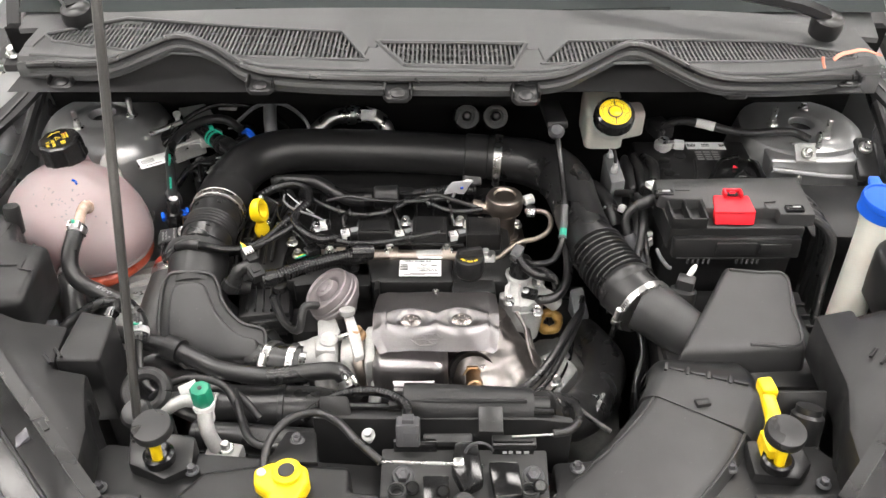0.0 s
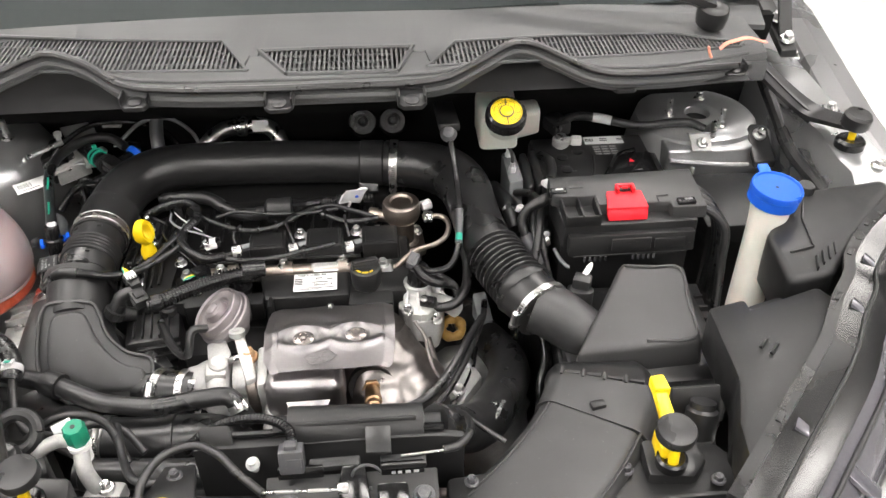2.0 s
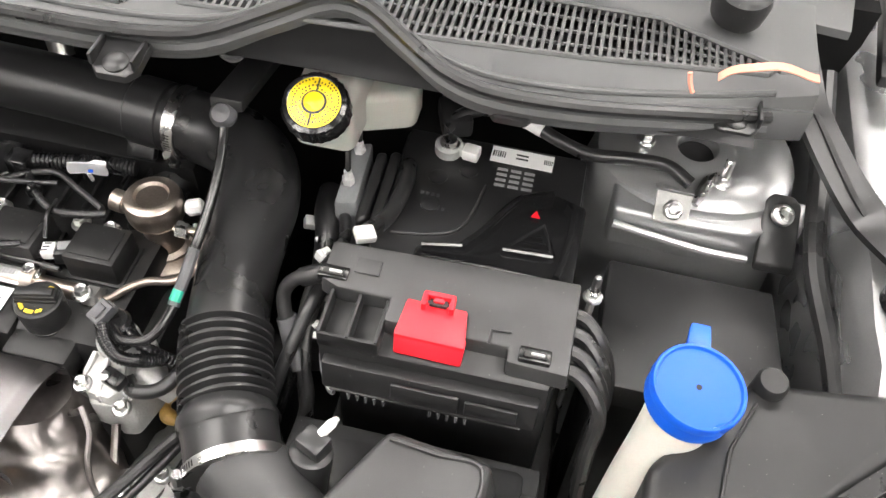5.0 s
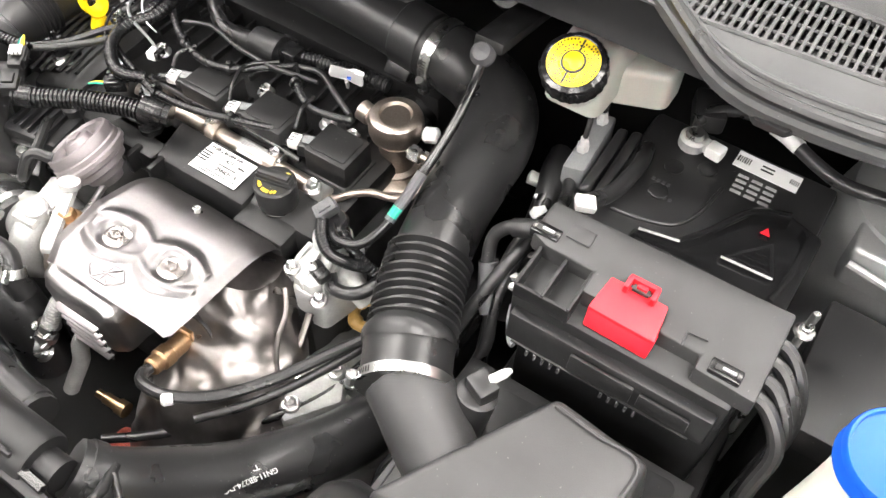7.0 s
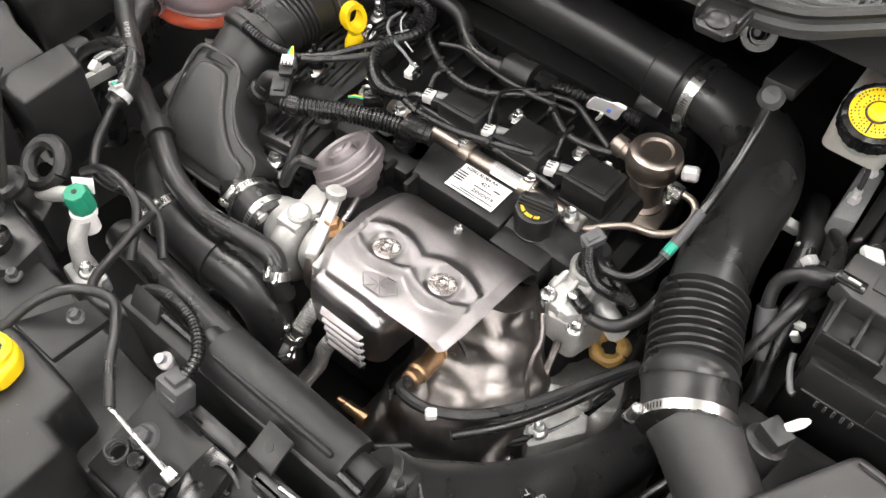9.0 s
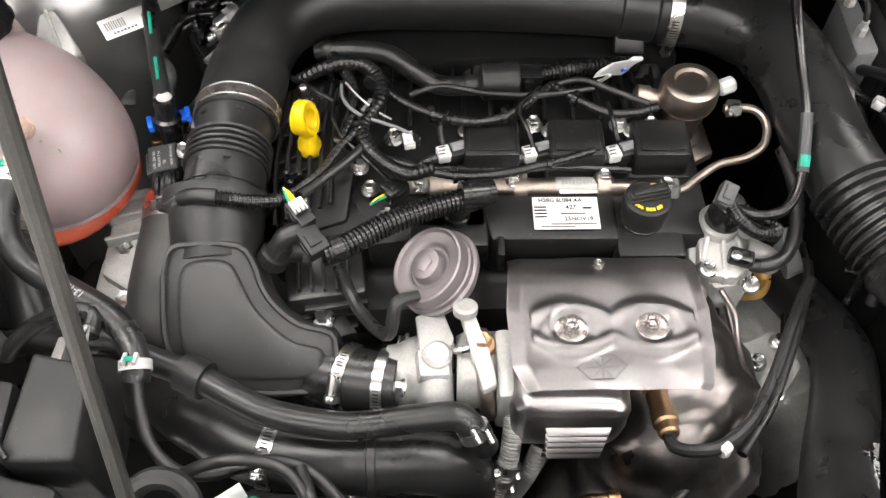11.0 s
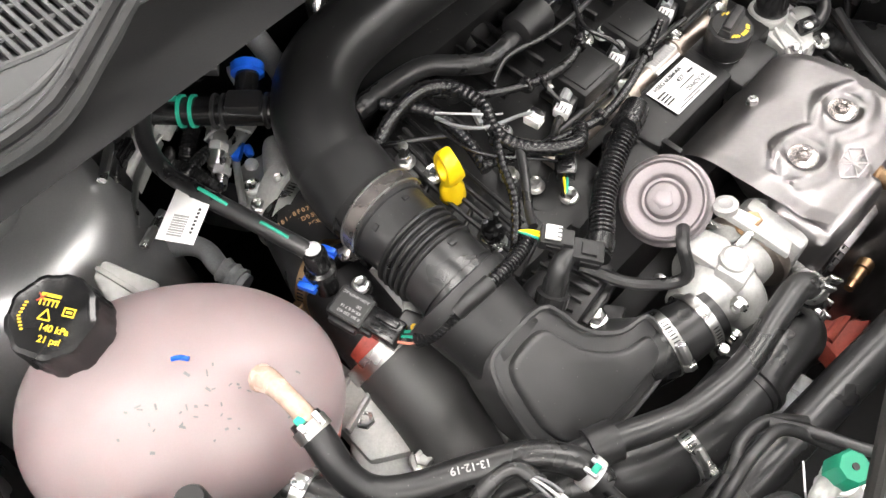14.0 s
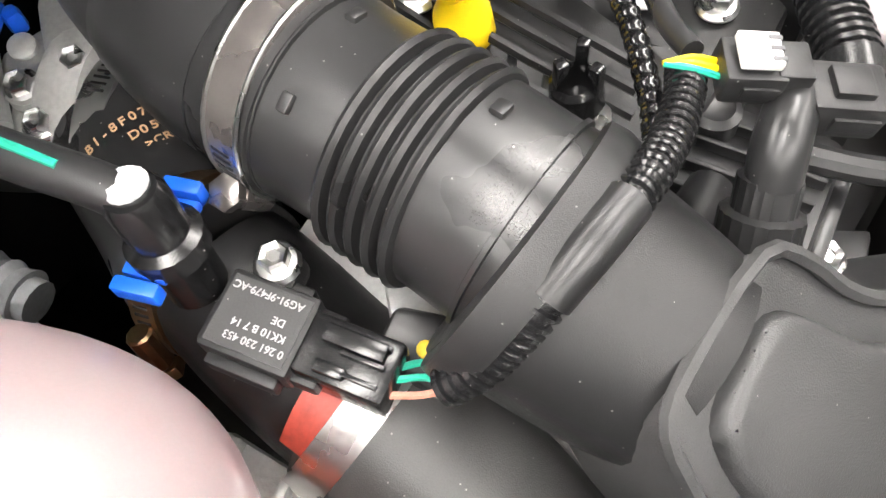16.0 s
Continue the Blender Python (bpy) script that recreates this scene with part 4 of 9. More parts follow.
for f in (-0.052, 0.050):
    part("edge_bead", tube([tuple(Vector(q) + f * Vector(path[min(i + k0 + 5, len(path) - 1)] - path[i + k0 + 3]).normalized().cross(Vector((0, 0, 1))).normalized() + Vector((0, 0, 0.0225))) for i, q in enumerate(path[k0 + 4:-1])], 0.0018, 6, 1), GREYPLASTIC, snork)

# ---- battery ----
battery = thing("car_battery", (0.39, 1.01, 0.72), "black car battery with a white label on top", "battery")
part("case", box((0.393, 1.015, 0.83), (0.182, 0.262, 0.19), bevel=0.005), PLASTIC, battery)
part("top_lip", box((0.393, 1.06, 0.922), (0.178, 0.17, 0.012), bevel=0.004), SATIN, battery)
m = pose(0.419, 1.138, 0.9295, 0, 0, -1)
st = part("label", box((0.419, 1.1285, 0.9290), (0.061, 0.021, 0.0006), (0, 0, -1), bevel=0), PAPER, battery, "white barcode label", 0)
bars([(-0.028 + 0.0022 * i, -0.009, 0.0011 if i % 3 else 0.0017, 0.008) for i in range(6)] + [(0.022 + 0.0018 * i, -0.009, 0.0010, 0.006) for i in range(5)] + [(0.0, -0.006, 0.012, 0.002), (0.0, -0.011, 0.012, 0.002)], m, INK, st)
bars([(-0.012 + 0.013 * (i % 3), -0.030 - 0.007 * (i // 3), 0.010, 0.0035) for i in range(12)], pose(0.415, 1.140, 0.9288), GREYINK, battery, "caution_print")
hold = part("hold_down_cover", slab([(0.345, 0.975, 0.937), (0.485, 0.975, 0.937), (0.487, 1.075, 0.936), (0.455, 1.085, 0.936), (0.43, 1.075, 0.936), (0.405, 1.03, 0.936), (0.385, 1.002, 0.937), (0.345, 0.995, 0.937)], 0.014, 0.004), GLOSSY, battery, "glossy black battery hold-down cover")
for a, b in (((0.350, 0.993, 0.938), (0.385, 1.000, 0.938)), ((0.420, 1.004, 0.939), (0.452, 1.040, 0.939)), ((0.452, 1.040, 0.939), (0.464, 1.006, 0.939)), ((0.464, 1.006, 0.939), (0.420, 1.004, 0.939))):
    part("rib", tube([a, b], 0.003, 8, 2), GLOSSY, hold)
part("rib", tube([(0.385, 1.0, 0.939), (0.40, 1.022, 0.939), (0.425, 1.066, 0.939), (0.455, 1.08, 0.939)], 0.0035, 8, 5), GLOSSY, hold)
for k in range(3):
    part("rib", tube([(0.426 + 0.004 * k, 1.008 + 0.008 * k, 0.9385), (0.460 - 0.004 * k, 1.010 + 0.008 * k, 0.9385)], 0.0018, 6, 2), GLOSSY, hold)
part("rib", tube([(0.470, 0.985, 0.939), (0.475, 1.02, 0.939), (0.476, 1.06, 0.9385), (0.470, 1.072, 0.938)], 0.003, 8, 5), GLOSSY, hold)
part("rib", tube([(0.352, 0.980, 0.939), (0.41, 0.981, 0.939), (0.475, 0.980, 0.939)], 0.0025, 8, 3), GLOSSY, hold)
for x, y in ((0.345, 1.05), (0.345, 1.085), (0.372, 1.10)):
    part("vent_plug", lathe([(0.009, 0), (0.009, 0.0015), (0.007, 0.0025), (0.0, 0.0025)], (x, y, 0.928), (0, 0, 1), 18), PLASTIC, battery)
part("top_groove", tube([(0.318, 1.008, 0.9285), (0.345, 1.012, 0.9285), (0.372, 1.022, 0.9285), (0.385, 1.045, 0.9285), (0.392, 1.085, 0.9285)], 0.0022, 8, 5), PLASTIC, battery)
bars([(0.0, 0.0, 0.003, 0.004), (0.005, 0.0, 0.003, 0.004), (0.010, 0.0, 0.003, 0.004), (0.015, 0.0, 0.003, 0.004), (0.003, -0.016, 0.003, 0.004), (0.008, -0.016, 0.003, 0.004), (0.013, -0.016, 0.003, 0.004), (0.018, -0.016, 0.003, 0.004), (0.023, -0.016, 0.003, 0.004)], pose(0.335, 1.062, 0.9284), DIMGREY, battery, "embossed_code")
bm = bmesh.new()
bm.faces.new([bm.verts.new(v) for v in ((0.438, 1.048, 0.9385), (0.447, 1.048, 0.9385), (0.4425, 1.057, 0.9385))])
part("warning_mark", bm, RED, hold, "small red warning triangle", 0)
part("terminal_post", lathe([(0.009, -0.01), (0.009, 0.010), (0.0075, 0.014), (0.0, 0.0145)], (0.348, 1.117, 0.935), (0, 0, 1), 16), STEEL, battery)
bm = lathe([(0.013, 0), (0.0135, 0.002), (0.0135, 0.010), (0.011, 0.012)], (0.348, 1.117, 0.932), (0, 0, 1), 18)
box((0.362, 1.116, 0.939), (0.022, 0.012, 0.010), (0, 0, -8), bevel=0.002, bm=bm)
part("terminal_lock", box((0.371, 1.112, 0.941), (0.016, 0.014, 0.012), (0, 0, -8), bevel=0.002), WHITE, battery, "white plastic terminal lock")
part("terminal_clamp", bm, ALU, battery, "bare metal battery terminal clamp")

battery.location = (0.388, 1.035, 0.698)

fuse = thing("fuse_box", (0.383, 0.93, 0.90), "black plastic fuse box on the battery with red terminal flap", "fuse box")
part("lid", slab([(0.289, 0.965, 0.968), (0.486, 0.970, 0.968), (0.486, 0.889, 0.962), (0.440, 0.891, 0.962), (0.440, 0.904, 0.9625), (0.345, 0.904, 0.9625), (0.345, 0.924, 0.964), (0.303, 0.924, 0.964), (0.288, 0.930, 0.9645)], 0.018, 0.0025, flare=0.008), GREYPLASTIC, fuse)
bm = slab([(0.292, 0.960, 0.950), (0.478, 0.960, 0.950), (0.476, 0.884, 0.944), (0.298, 0.884, 0.944)], 0.034, 0.004)
box((0.387, 0.879, 0.918), (0.168, 0.014, 0.030), (-8, 0, 0), bevel=0.003, bm=bm)
part("housing", bm, PLASTIC, fuse)
# open pocket at the corner, with its dividers
for x in (0.300, 0.322, 0.344):
    part("divider", box((x, 0.904, 0.952), (0.003, 0.040, 0.018), bevel=0.0008), PLASTIC, fuse)
part("pocket_wall", box((0.322, 0.885, 0.951), (0.047, 0.003, 0.016), bevel=0.0008), PLASTIC, fuse)
part("embossed_square", box((0.322, 0.946, 0.9668), (0.020, 0.014, 0.0016), (3, 0, 0), bevel=0.0006), GREYPLASTIC, fuse)
part("moulded_line", tube([(0.425, 0.902, 0.9635), (0.425, 0.914, 0.9645), (0.440, 0.915, 0.9648)], 0.0011, 6, 1), GREYPLASTIC, fuse)
bm = slab([(0.359, 0.923, 0.9700), (0.405, 0.922, 0.9700), (0.409, 0.893, 0.963), (0.355, 0.894, 0.963)], 0.006, 0.0012)
slab([(0.355, 0.8955, 0.963), (0.409, 0.8945, 0.963), (0.408, 0.887, 0.946), (0.356, 0.888, 0.946)], 0.006, 0.0015, bm, down=(0, 1, 0))
flap = part("terminal_flap", bm, RED, fuse, "bright red plastic terminal flap")
bm = box((0.383, 0.9265, 0.9735), (0.024, 0.004, 0.008), bevel=0.001)
for x in (0.3725, 0.3935):
    box((x, 0.921, 0.9735), (0.004, 0.012, 0.008), bevel=0.001, bm=bm)
part("catch", bm, RED, flap)
part("slot", box((0.383, 0.9215, 0.9722), (0.013, 0.005, 0.003), bevel=0), INK, flap, smooth=0)
part("latch_tongue", box((0.383, 0.9225, 0.974), (0.008, 0.004, 0.004), bevel=0.0008), RED, flap)
for x, y in ((0.297, 0.936), (0.460, 0.899)):
    lt = part("latch", box((x, y, 0.962), (0.024, 0.012, 0.010), (0, 0, 0), bevel=0.0015), GLOSSY, fuse, "glossy black snap latch")
    part("latch_mouth", box((x, y - 0.001, 0.9675), (0.016, 0.005, 0.001), bevel=0), INK, lt, smooth=0)
    part("latch_tooth", box((x + 0.002, y - 0.001, 0.9685), (0.010, 0.002, 0.002), bevel=0.0004), LOCKGREY, lt)
part("rivet", lathe([(0.0045, 0), (0.004, 0.0015), (0, 0.002)], (0.402, 0.872, 0.921), (0, -1, 0.3), 14), STEEL, fuse)
for x0, x1 in ((0.325, 0.360), (0.39, 0.425)):
    for x in np.arange(x0, x1, 0.007):
        part("tooth", box((x, 0.870, 0.900), (0.0022, 0.004, 0.008), bevel=0.0004), DIMGREY, fuse)
part("lower_rail", box((0.385, 0.871, 0.9045), (0.150, 0.004, 0.002), bevel=0.0005), PLASTIC, fuse)
part("front_panel", box((0.385, 0.8695, 0.921), (0.052, 0.003, 0.018), (-8, 0, 0), bevel=0.001), SATIN, fuse)
part("front_panel", box((0.436, 0.8695, 0.921), (0.040, 0.003, 0.014), (-8, 0, 0), bevel=0.001), SATIN, fuse)
# cables that leave the fuse box on its outer side
for k in range(4):
    c = thing("fuse_box_cable", (0.50, 0.94 - 0.012 * k, 0.90), "thick black cable leaving the fuse box", "cable", "fuse box cables")
    y = 0.955 - 0.017 * k
    part("cable", tube([(0.474, y, 0.945), (0.495, y - 0.002, 0.944), (0.515, y - 0.018, 0.925), (0.524 - 0.003 * k, y - 0.03, 0.88), (0.520, y - 0.035, 0.80)], 0.0062, 10, 5), RUBBER, c)

tray = thing("battery_tray", (0.39, 1.0, 0.45), "black battery tray with a steel hold-down bolt", "battery tray")
part("tray", box((0.393, 1.01, 0.60), (0.215, 0.295, 0.30), bevel=0.01), PLASTIC, tray)
bm = hexbolt((0.499, 0.988, 0.930), (0, 0, 1), 0.0055)
lathe([(0.0035, -0.20), (0.0035, 0.022), (0.0025, 0.024)], (0.499, 0.988, 0.933), (0, 0, 1), 10, bm)
part("hold_down_bolt", bm, STEEL, tray)

ecu = thing("control_unit_cover", (0.60, 0.98, 0.80), "flat black plastic control unit cover", "control unit cover")
part("lid", slab([(0.512, 1.058, 0.900), (0.66, 1.062, 0.892), (0.672, 0.935, 0.888), (0.512, 0.930, 0.896)], 0.03, 0.004), PLASTIC, ecu)
part("box", slab([(0.518, 1.05, 0.868), (0.655, 1.05, 0.862), (0.665, 0.942, 0.860), (0.518, 0.938, 0.866)], 0.40, 0.004), PLASTIC, ecu)

# ---- brake fluid reservoir ----
brake = thing("brake_fluid_reservoir", (0.25, 1.13, 0.90), "milky white brake fluid reservoir with yellow cap", "fluid reservoir")
AX = (0.0, -0.42, 0.9)
C = Vector((0.245, 1.064, 1.012))
m = axis_frame(C, AX)
bm = slab([(0.212, 1.085, 0.997), (0.268, 1.085, 0.997), (0.272, 1.165, 1.004), (0.212, 1.165, 1.004)], 0.054, 0.010, segments=3)
slab([(0.262, 1.120, 0.976), (0.312, 1.142, 0.974), (0.312, 1.180, 0.974), (0.262, 1.172, 0.976)], 0.040, 0.008, bm, segments=3)
for y in (1.105, 1.128, 1.148):
    box((0.2405, y, 0.9505), (0.058, 0.0025, 0.010), bevel=0.0008, bm=bm)
lathe([(0.024, -0.03), (0.024, -0.008)], C, AX, 24, bm)
part("tank", bm, CREAM, brake)
part("cap_rim", lathe([(0.0265, -0.014), (0.0285, -0.012), (0.0285, 0.003), (0.0270, 0.006), (0.0232, 0.0075), (0.0222, 0.0070)], C, AX, 72, fluted=(24, 0.025)), GLOSSY, brake, "black ribbed cap rim")
part("cap_face", lathe([(0.0226, 0.0050), (0.0224, 0.0074), (0.0088, 0.0078), (0.0085, 0.0094), (0.0070, 0.0102), (0.0, 0.0102)], C, AX, 40), YELLOW, brake, "yellow cap face with black print")
marks = [(r * math.cos(a), r * math.sin(a), 0.0013, 0.0016) for r, n, off in ((0.0205, 44, 0), (0.0178, 38, 0.1), (0.0150, 30, 0.2), (0.0122, 22, 0.1)) for a in [off + 2 * math.pi * i / n for i in range(n)] if math.sin(a * 3.5 + r * 900) > -0.6]
bars(marks, m @ pose(0, 0, 0.0077), INK, brake)
ringb = [m @ Vector((0.0096 * math.cos(a), 0.0096 * math.sin(a), 0.0078)) for a in np.linspace(0, 2 * math.pi, 25)]
part("print_ring", tube(ringb, 0.0011, 6, 1), INK, brake)
bars([(0.0, 0.0155, 0.0016, 0.0115), (0.0, -0.0155, 0.0016, 0.0115)], m @ pose(0, 0, 0.0080), INK, brake, "print_stroke")

# ---- washer fluid filler ----
wash = thing("washer_filler_neck", (0.55, 0.85, 0.75), "white plastic washer filler neck with blue cap", "washer filler")
part("neck", tube([(0.543, 0.845, 0.72), (0.546, 0.852, 0.80), (0.552, 0.866, 0.88), (0.562, 0.884, 0.950), (0.5665, 0.891, 0.978)], [0.025, 0.0245, 0.0235, 0.024, 0.029], 28, 4), CREAM, wash)
AXW = Vector((0.08, -0.06, 1)).normalized()
CW = Vector((0.568, 0.893, 0.984))
part("cap_skirt", lathe([(0.0300, -0.012), (0.0325, -0.011), (0.0325, -0.003), (0.0310, 0.0), (0.0310, 0.004)], CW, AXW, 40), BLUE, wash)
cap_b = part("cap", lathe([(0.0325, 0.003), (0.0335, 0.004), (0.0335, 0.010), (0.0325, 0.012), (0.0305, 0.012), (0.0295, 0.0095), (0.0, 0.0095)], CW, AXW, 44), BLUE, wash, "bright blue hinged cap")
part("cap_tab", slab([(0.559, 0.923, 0.991), (0.577, 0.923, 0.992), (0.575, 0.943, 0.998), (0.561, 0.943, 0.998)], 0.005, 0.0015), BLUE, cap_b)
part("vent_hole", lathe([(0.0022, 0), (0.0022, 0.0005)], CW + AXW * 0.0094, AXW, 10), INK, cap_b)


wash.location = Vector(wash.location) + Vector((0.004, -0.004, -0.008))

# ---- catalytic converter and its heat shield ----
def crumple(bm, amount, scale, seed=0.0):
    bmesh.ops.recalc_face_normals(bm, faces=bm.faces)
    bm.normal_update()
    for v in bm.verts:
        v.co += v.normal * amount * noise.fractal(v.co * scale + Vector((seed, 0, 0)), 1.0, 2.0, 3)


def blob(at, radii, rot=(0, 0, 0), seg=36, power=2.0, bm=None, crush=0.0, scale=20.0):
    """A rounded lump; a higher power makes it boxier."""
    own = bmesh.new()
    bmesh.ops.create_uvsphere(own, u_segments=seg, v_segments=seg // 2, radius=1.0)
    for v in own.verts:
        d = v.co.normalized()
        k = (abs(d.x) ** power + abs(d.y) ** power + abs(d.z) ** power) ** (-1 / power)
        v.co = Vector((d.x * radii[0], d.y * radii[1], d.z * radii[2])) * k
    own.transform(pose(*at, *rot))
    if crush:
        crumple(own, crush, scale, at[0] * 50)
    return join(bm, own)


cat = thing("catalytic_converter", (0.02, 0.76, 0.60), "shiny foil-clad catalytic converter below the heat shield", "catalytic converter")
bm = tube([(0.050, 0.838, 0.838), (0.052, 0.829, 0.805), (0.056, 0.808, 0.765), (0.068, 0.778, 0.725), (0.070, 0.755, 0.685), (0.045, 0.730, 0.62), (0.020, 0.715, 0.54)], [0.036, 0.058, 0.068, 0.078, 0.086, 0.080, 0.066], 56, 9)
crumple(bm, 0.012, 10, 3.0)
crumple(bm, 0.006, 24, 7.0)
part("body_shell", bm, FOIL, cat, "dented grey steel converter shell")
part("seam", tube([(0.098, 0.838, 0.838), (0.110, 0.822, 0.825), (0.113, 0.805, 0.812), (0.120, 0.790, 0.795), (0.136, 0.775, 0.775)], 0.0026, 8, 6), FOIL, cat, "raised folded seam")
part("seam", tube([(0.116, 0.845, 0.80), (0.128, 0.80, 0.770), (0.146, 0.757, 0.725), (0.150, 0.72, 0.68)], 0.004, 8, 6), FOIL, cat, "raised weld seam")
for p in ((0.125, 0.79, 0.775), (0.132, 0.752, 0.735)):
    part("shell_bolt", hexbolt(p, (0.5, -0.5, 0.7), 0.006), STEEL, cat)
bm = box((-0.041, 0.748, 0.820), (0.094, 0.064, 0.076), (0, 0, 0), bevel=0.016, segments=4)
bmesh.ops.subdivide_edges(bm, edges=bm.edges[:], cuts=2, use_grid_fill=True)
crumple(bm, 0.003, 40)
part("front_shell", bm, SHIELD, cat, "bright pressed steel shell")
for k in range(5):
    z = 0.836 - 0.0118 * k
    lv = part("louvre", slab([(-0.062 + 0.001 * k, 0.7145, z), (-0.010, 0.7145, z), (-0.013, 0.7085, z - 0.0035), (-0.060 + 0.001 * k, 0.7085, z - 0.0035)], 0.0014, 0.0005), SHIELD, cat, "pressed louvre")
    part("slot", box((-0.036, 0.7128, z - 0.0066), (0.048, 0.0016, 0.0056), bevel=0), INK, lv, smooth=0)
# oxygen sensor in its dished port
OB = Vector((0.038, 0.770, 0.796))
A = Vector((0.05, -0.95, 0.30)).normalized()
part("sensor_dish", lathe([(0.030, -0.004), (0.0295, 0.006), (0.024, 0.004), (0.018, -0.002), (0.0, -0.003)], OB, A, 28), DARK, cat)
ox = thing("oxygen_sensor", (0.038, 0.76, 0.80), "heat-tinted brass oxygen sensor with grey lead", "sensor", "oxygen sensors")
part("sensor_hex", lathe([(0.012, 0), (0.0135, 0.001), (0.0135, 0.012), (0.012, 0.013)], OB, A, 6), BRONZE, ox)
part("sensor_shell", lathe([(0.0095, 0.0), (0.0095, 0.020), (0.0108, 0.021), (0.0108, 0.032), (0.0088, 0.034), (0.0088, 0.042), (0.007, 0.044)], OB + A * 0.012, A, 18), BRONZE, ox)
part("lead", tube([tuple(OB + A * 0.050), tuple(OB + A * 0.066), (0.054, 0.700, 0.822), (0.078, 0.704, 0.822), (0.108, 0.728, 0.815), (0.138, 0.770, 0.812), (0.165, 0.820, 0.812), (0.19, 0.862, 0.815)], 0.0055, 10), RUBBER, ox, "dark sleeved lead")
part("lead_tip", lathe([(0.006, 0), (0.0065, 0.008), (0.005, 0.010)], (0.082, 0.705, 0.821), (-0.7, -0.7, 0.1), 10), WHITE, ox)
ox2 = thing("oxygen_sensor", (-0.012, 0.69, 0.736), "small brass oxygen sensor on the lower converter", "sensor", "oxygen sensors")
part("sensor_body", lathe([(0.008, 0), (0.008, 0.010), (0.006, 0.011), (0.006, 0.026), (0.0045, 0.028), (0.0045, 0.036)], (0.010, 0.690, 0.736), (-1, -0.05, 0), 12), BRONZE, ox2)

shield = thing("heat_shield", (-0.01, 0.79, 0.86), "embossed bright steel heat shield with two bolts", "heat shield")
bm = bmesh.new()
NU, NV = 96, 88
prof = spline([(0.872, 0.832), (0.866, 0.846), (0.855, 0.858), (0.835, 0.868), (0.80, 0.8745), (0.77, 0.8755), (0.750, 0.8745), (0.738, 0.8730), (0.730, 0.8715)], 8)
B1, B2 = Vector((-0.0405, 0.781)), Vector((0.0235, 0.783))


def shield_point(u, v):
    y, z = (np.interp(v * (len(prof) - 1), range(len(prof)), prof[:, k]) for k in (0, 1))
    left_x = np.interp(y, [0.72, 0.75, 0.80, 0.87], [-0.072, -0.088, -0.090, -0.084])
    right_x = np.interp(y, [0.72, 0.735, 0.76, 0.80, 0.87], [0.052, 0.066, 0.070, 0.072, 0.070])
    x = left_x + (right_x - left_x) * u
    p = Vector((x, y))
    for b in (B1, B2):
        z += 0.0016 * math.exp(-(((p - b).length - 0.0175) / 0.0035) ** 2) - 0.0022 * math.exp(-((p - b).length / 0.0135) ** 4)
    swing = 0.008 + 0.0125 * abs(math.cos((x - B1.x) * math.pi / 0.064))
    reach = 1.0 if -0.072 < x < 0.058 else 0.25
    for way in (-1, 1):
        z += 0.0036 * math.exp(-((y - 0.782 - way * swing) / 0.0058) ** 2) * reach
    z -= 0.004 * max(0, abs(u - 0.5) * 2 - 0.86) / 0.14
    z -= 0.012 * max(0.0, 0.5 - abs(u - 0.0)) ** 4
    return Vector((x, y, z + 0.0015 * math.sin(x * 90 + y * 40) * 0.5))


grid = [[bm.verts.new(shield_point(i / NU, j / NV)) for i in range(NU + 1)] for j in range(NV + 1)]
for j in range(NV):
    for i in range(NU):
        bm.faces.new((grid[j][i], grid[j][i + 1], grid[j + 1][i + 1], grid[j + 1][i]))
bmesh.ops.solidify(bm, geom=bm.faces[:], thickness=0.0012)
part("plate", bm, SHIELD, shield)
for b in (B1, B2):
    bm = lathe([(0.0128, 0), (0.0132, 0.0010), (0.0110, 0.0018), (0.0095, 0.0019), (0.0075, 0.0024)], (b.x, b.y, 0.8742), (0, 0.05, 1), 22)
    lathe([(0.0062, 0), (0.0062, 0.004), (0.0052, 0.005), (0.0036, 0.0045), (0.003, 0.003)], (b.x, b.y, 0.8756), (0, 0.05, 1), 6, bm)
    part("bolt", bm, BAND, shield)
part("bolt", hexbolt((-0.010, 0.845, 0.862), (0, 0.4, 1), 0.0045), STEEL, shield)
# stamped mark between the bolts and the front edge
bm = bmesh.new()
cxm, cym = -0.019, 0.747
outline = [(-0.020, 0.0), (-0.009, 0.009), (0.010, 0.011), (0.019, 0.002), (0.008, -0.009), (-0.010, -0.010), (-0.020, 0.0)]
for a, b in zip(outline, outline[1:]):
    tube([(cxm + a[0], cym + a[1], 0.8752), (cxm + b[0], cym + b[1], 0.8752)], 0.0006, 6, 1, bm)
for a, b in (((-0.009, 0.009), (0.008, -0.009)), ((0.010, 0.011), (-0.010, -0.010)), ((-0.012, 0.0), (0.012, 0.001)), ((0.0, 0.010), (0.0, -0.009))):
    tube([(cxm + a[0], cym + a[1], 0.8752), (cxm + b[0], cym + b[1], 0.8752)], 0.0005, 6, 1, bm)
part("stamped_mark", bm, SHIELD, shield)

# ---- turbocharger ----
turbo = thing("turbocharger", (-0.14, 0.78, 0.70), "cast aluminium turbocharger with wastegate actuator", "turbocharger")
part("compressor_scroll", tube([(-0.148, 0.772 + 0.030 * math.cos(a), 0.806 + 0.030 * math.sin(a)) for a in np.linspace(-0.6, 2 * math.pi - 1.0, 16)], np.linspace(0.012, 0.018, 16).tolist(), 16, 3), ALU, turbo)
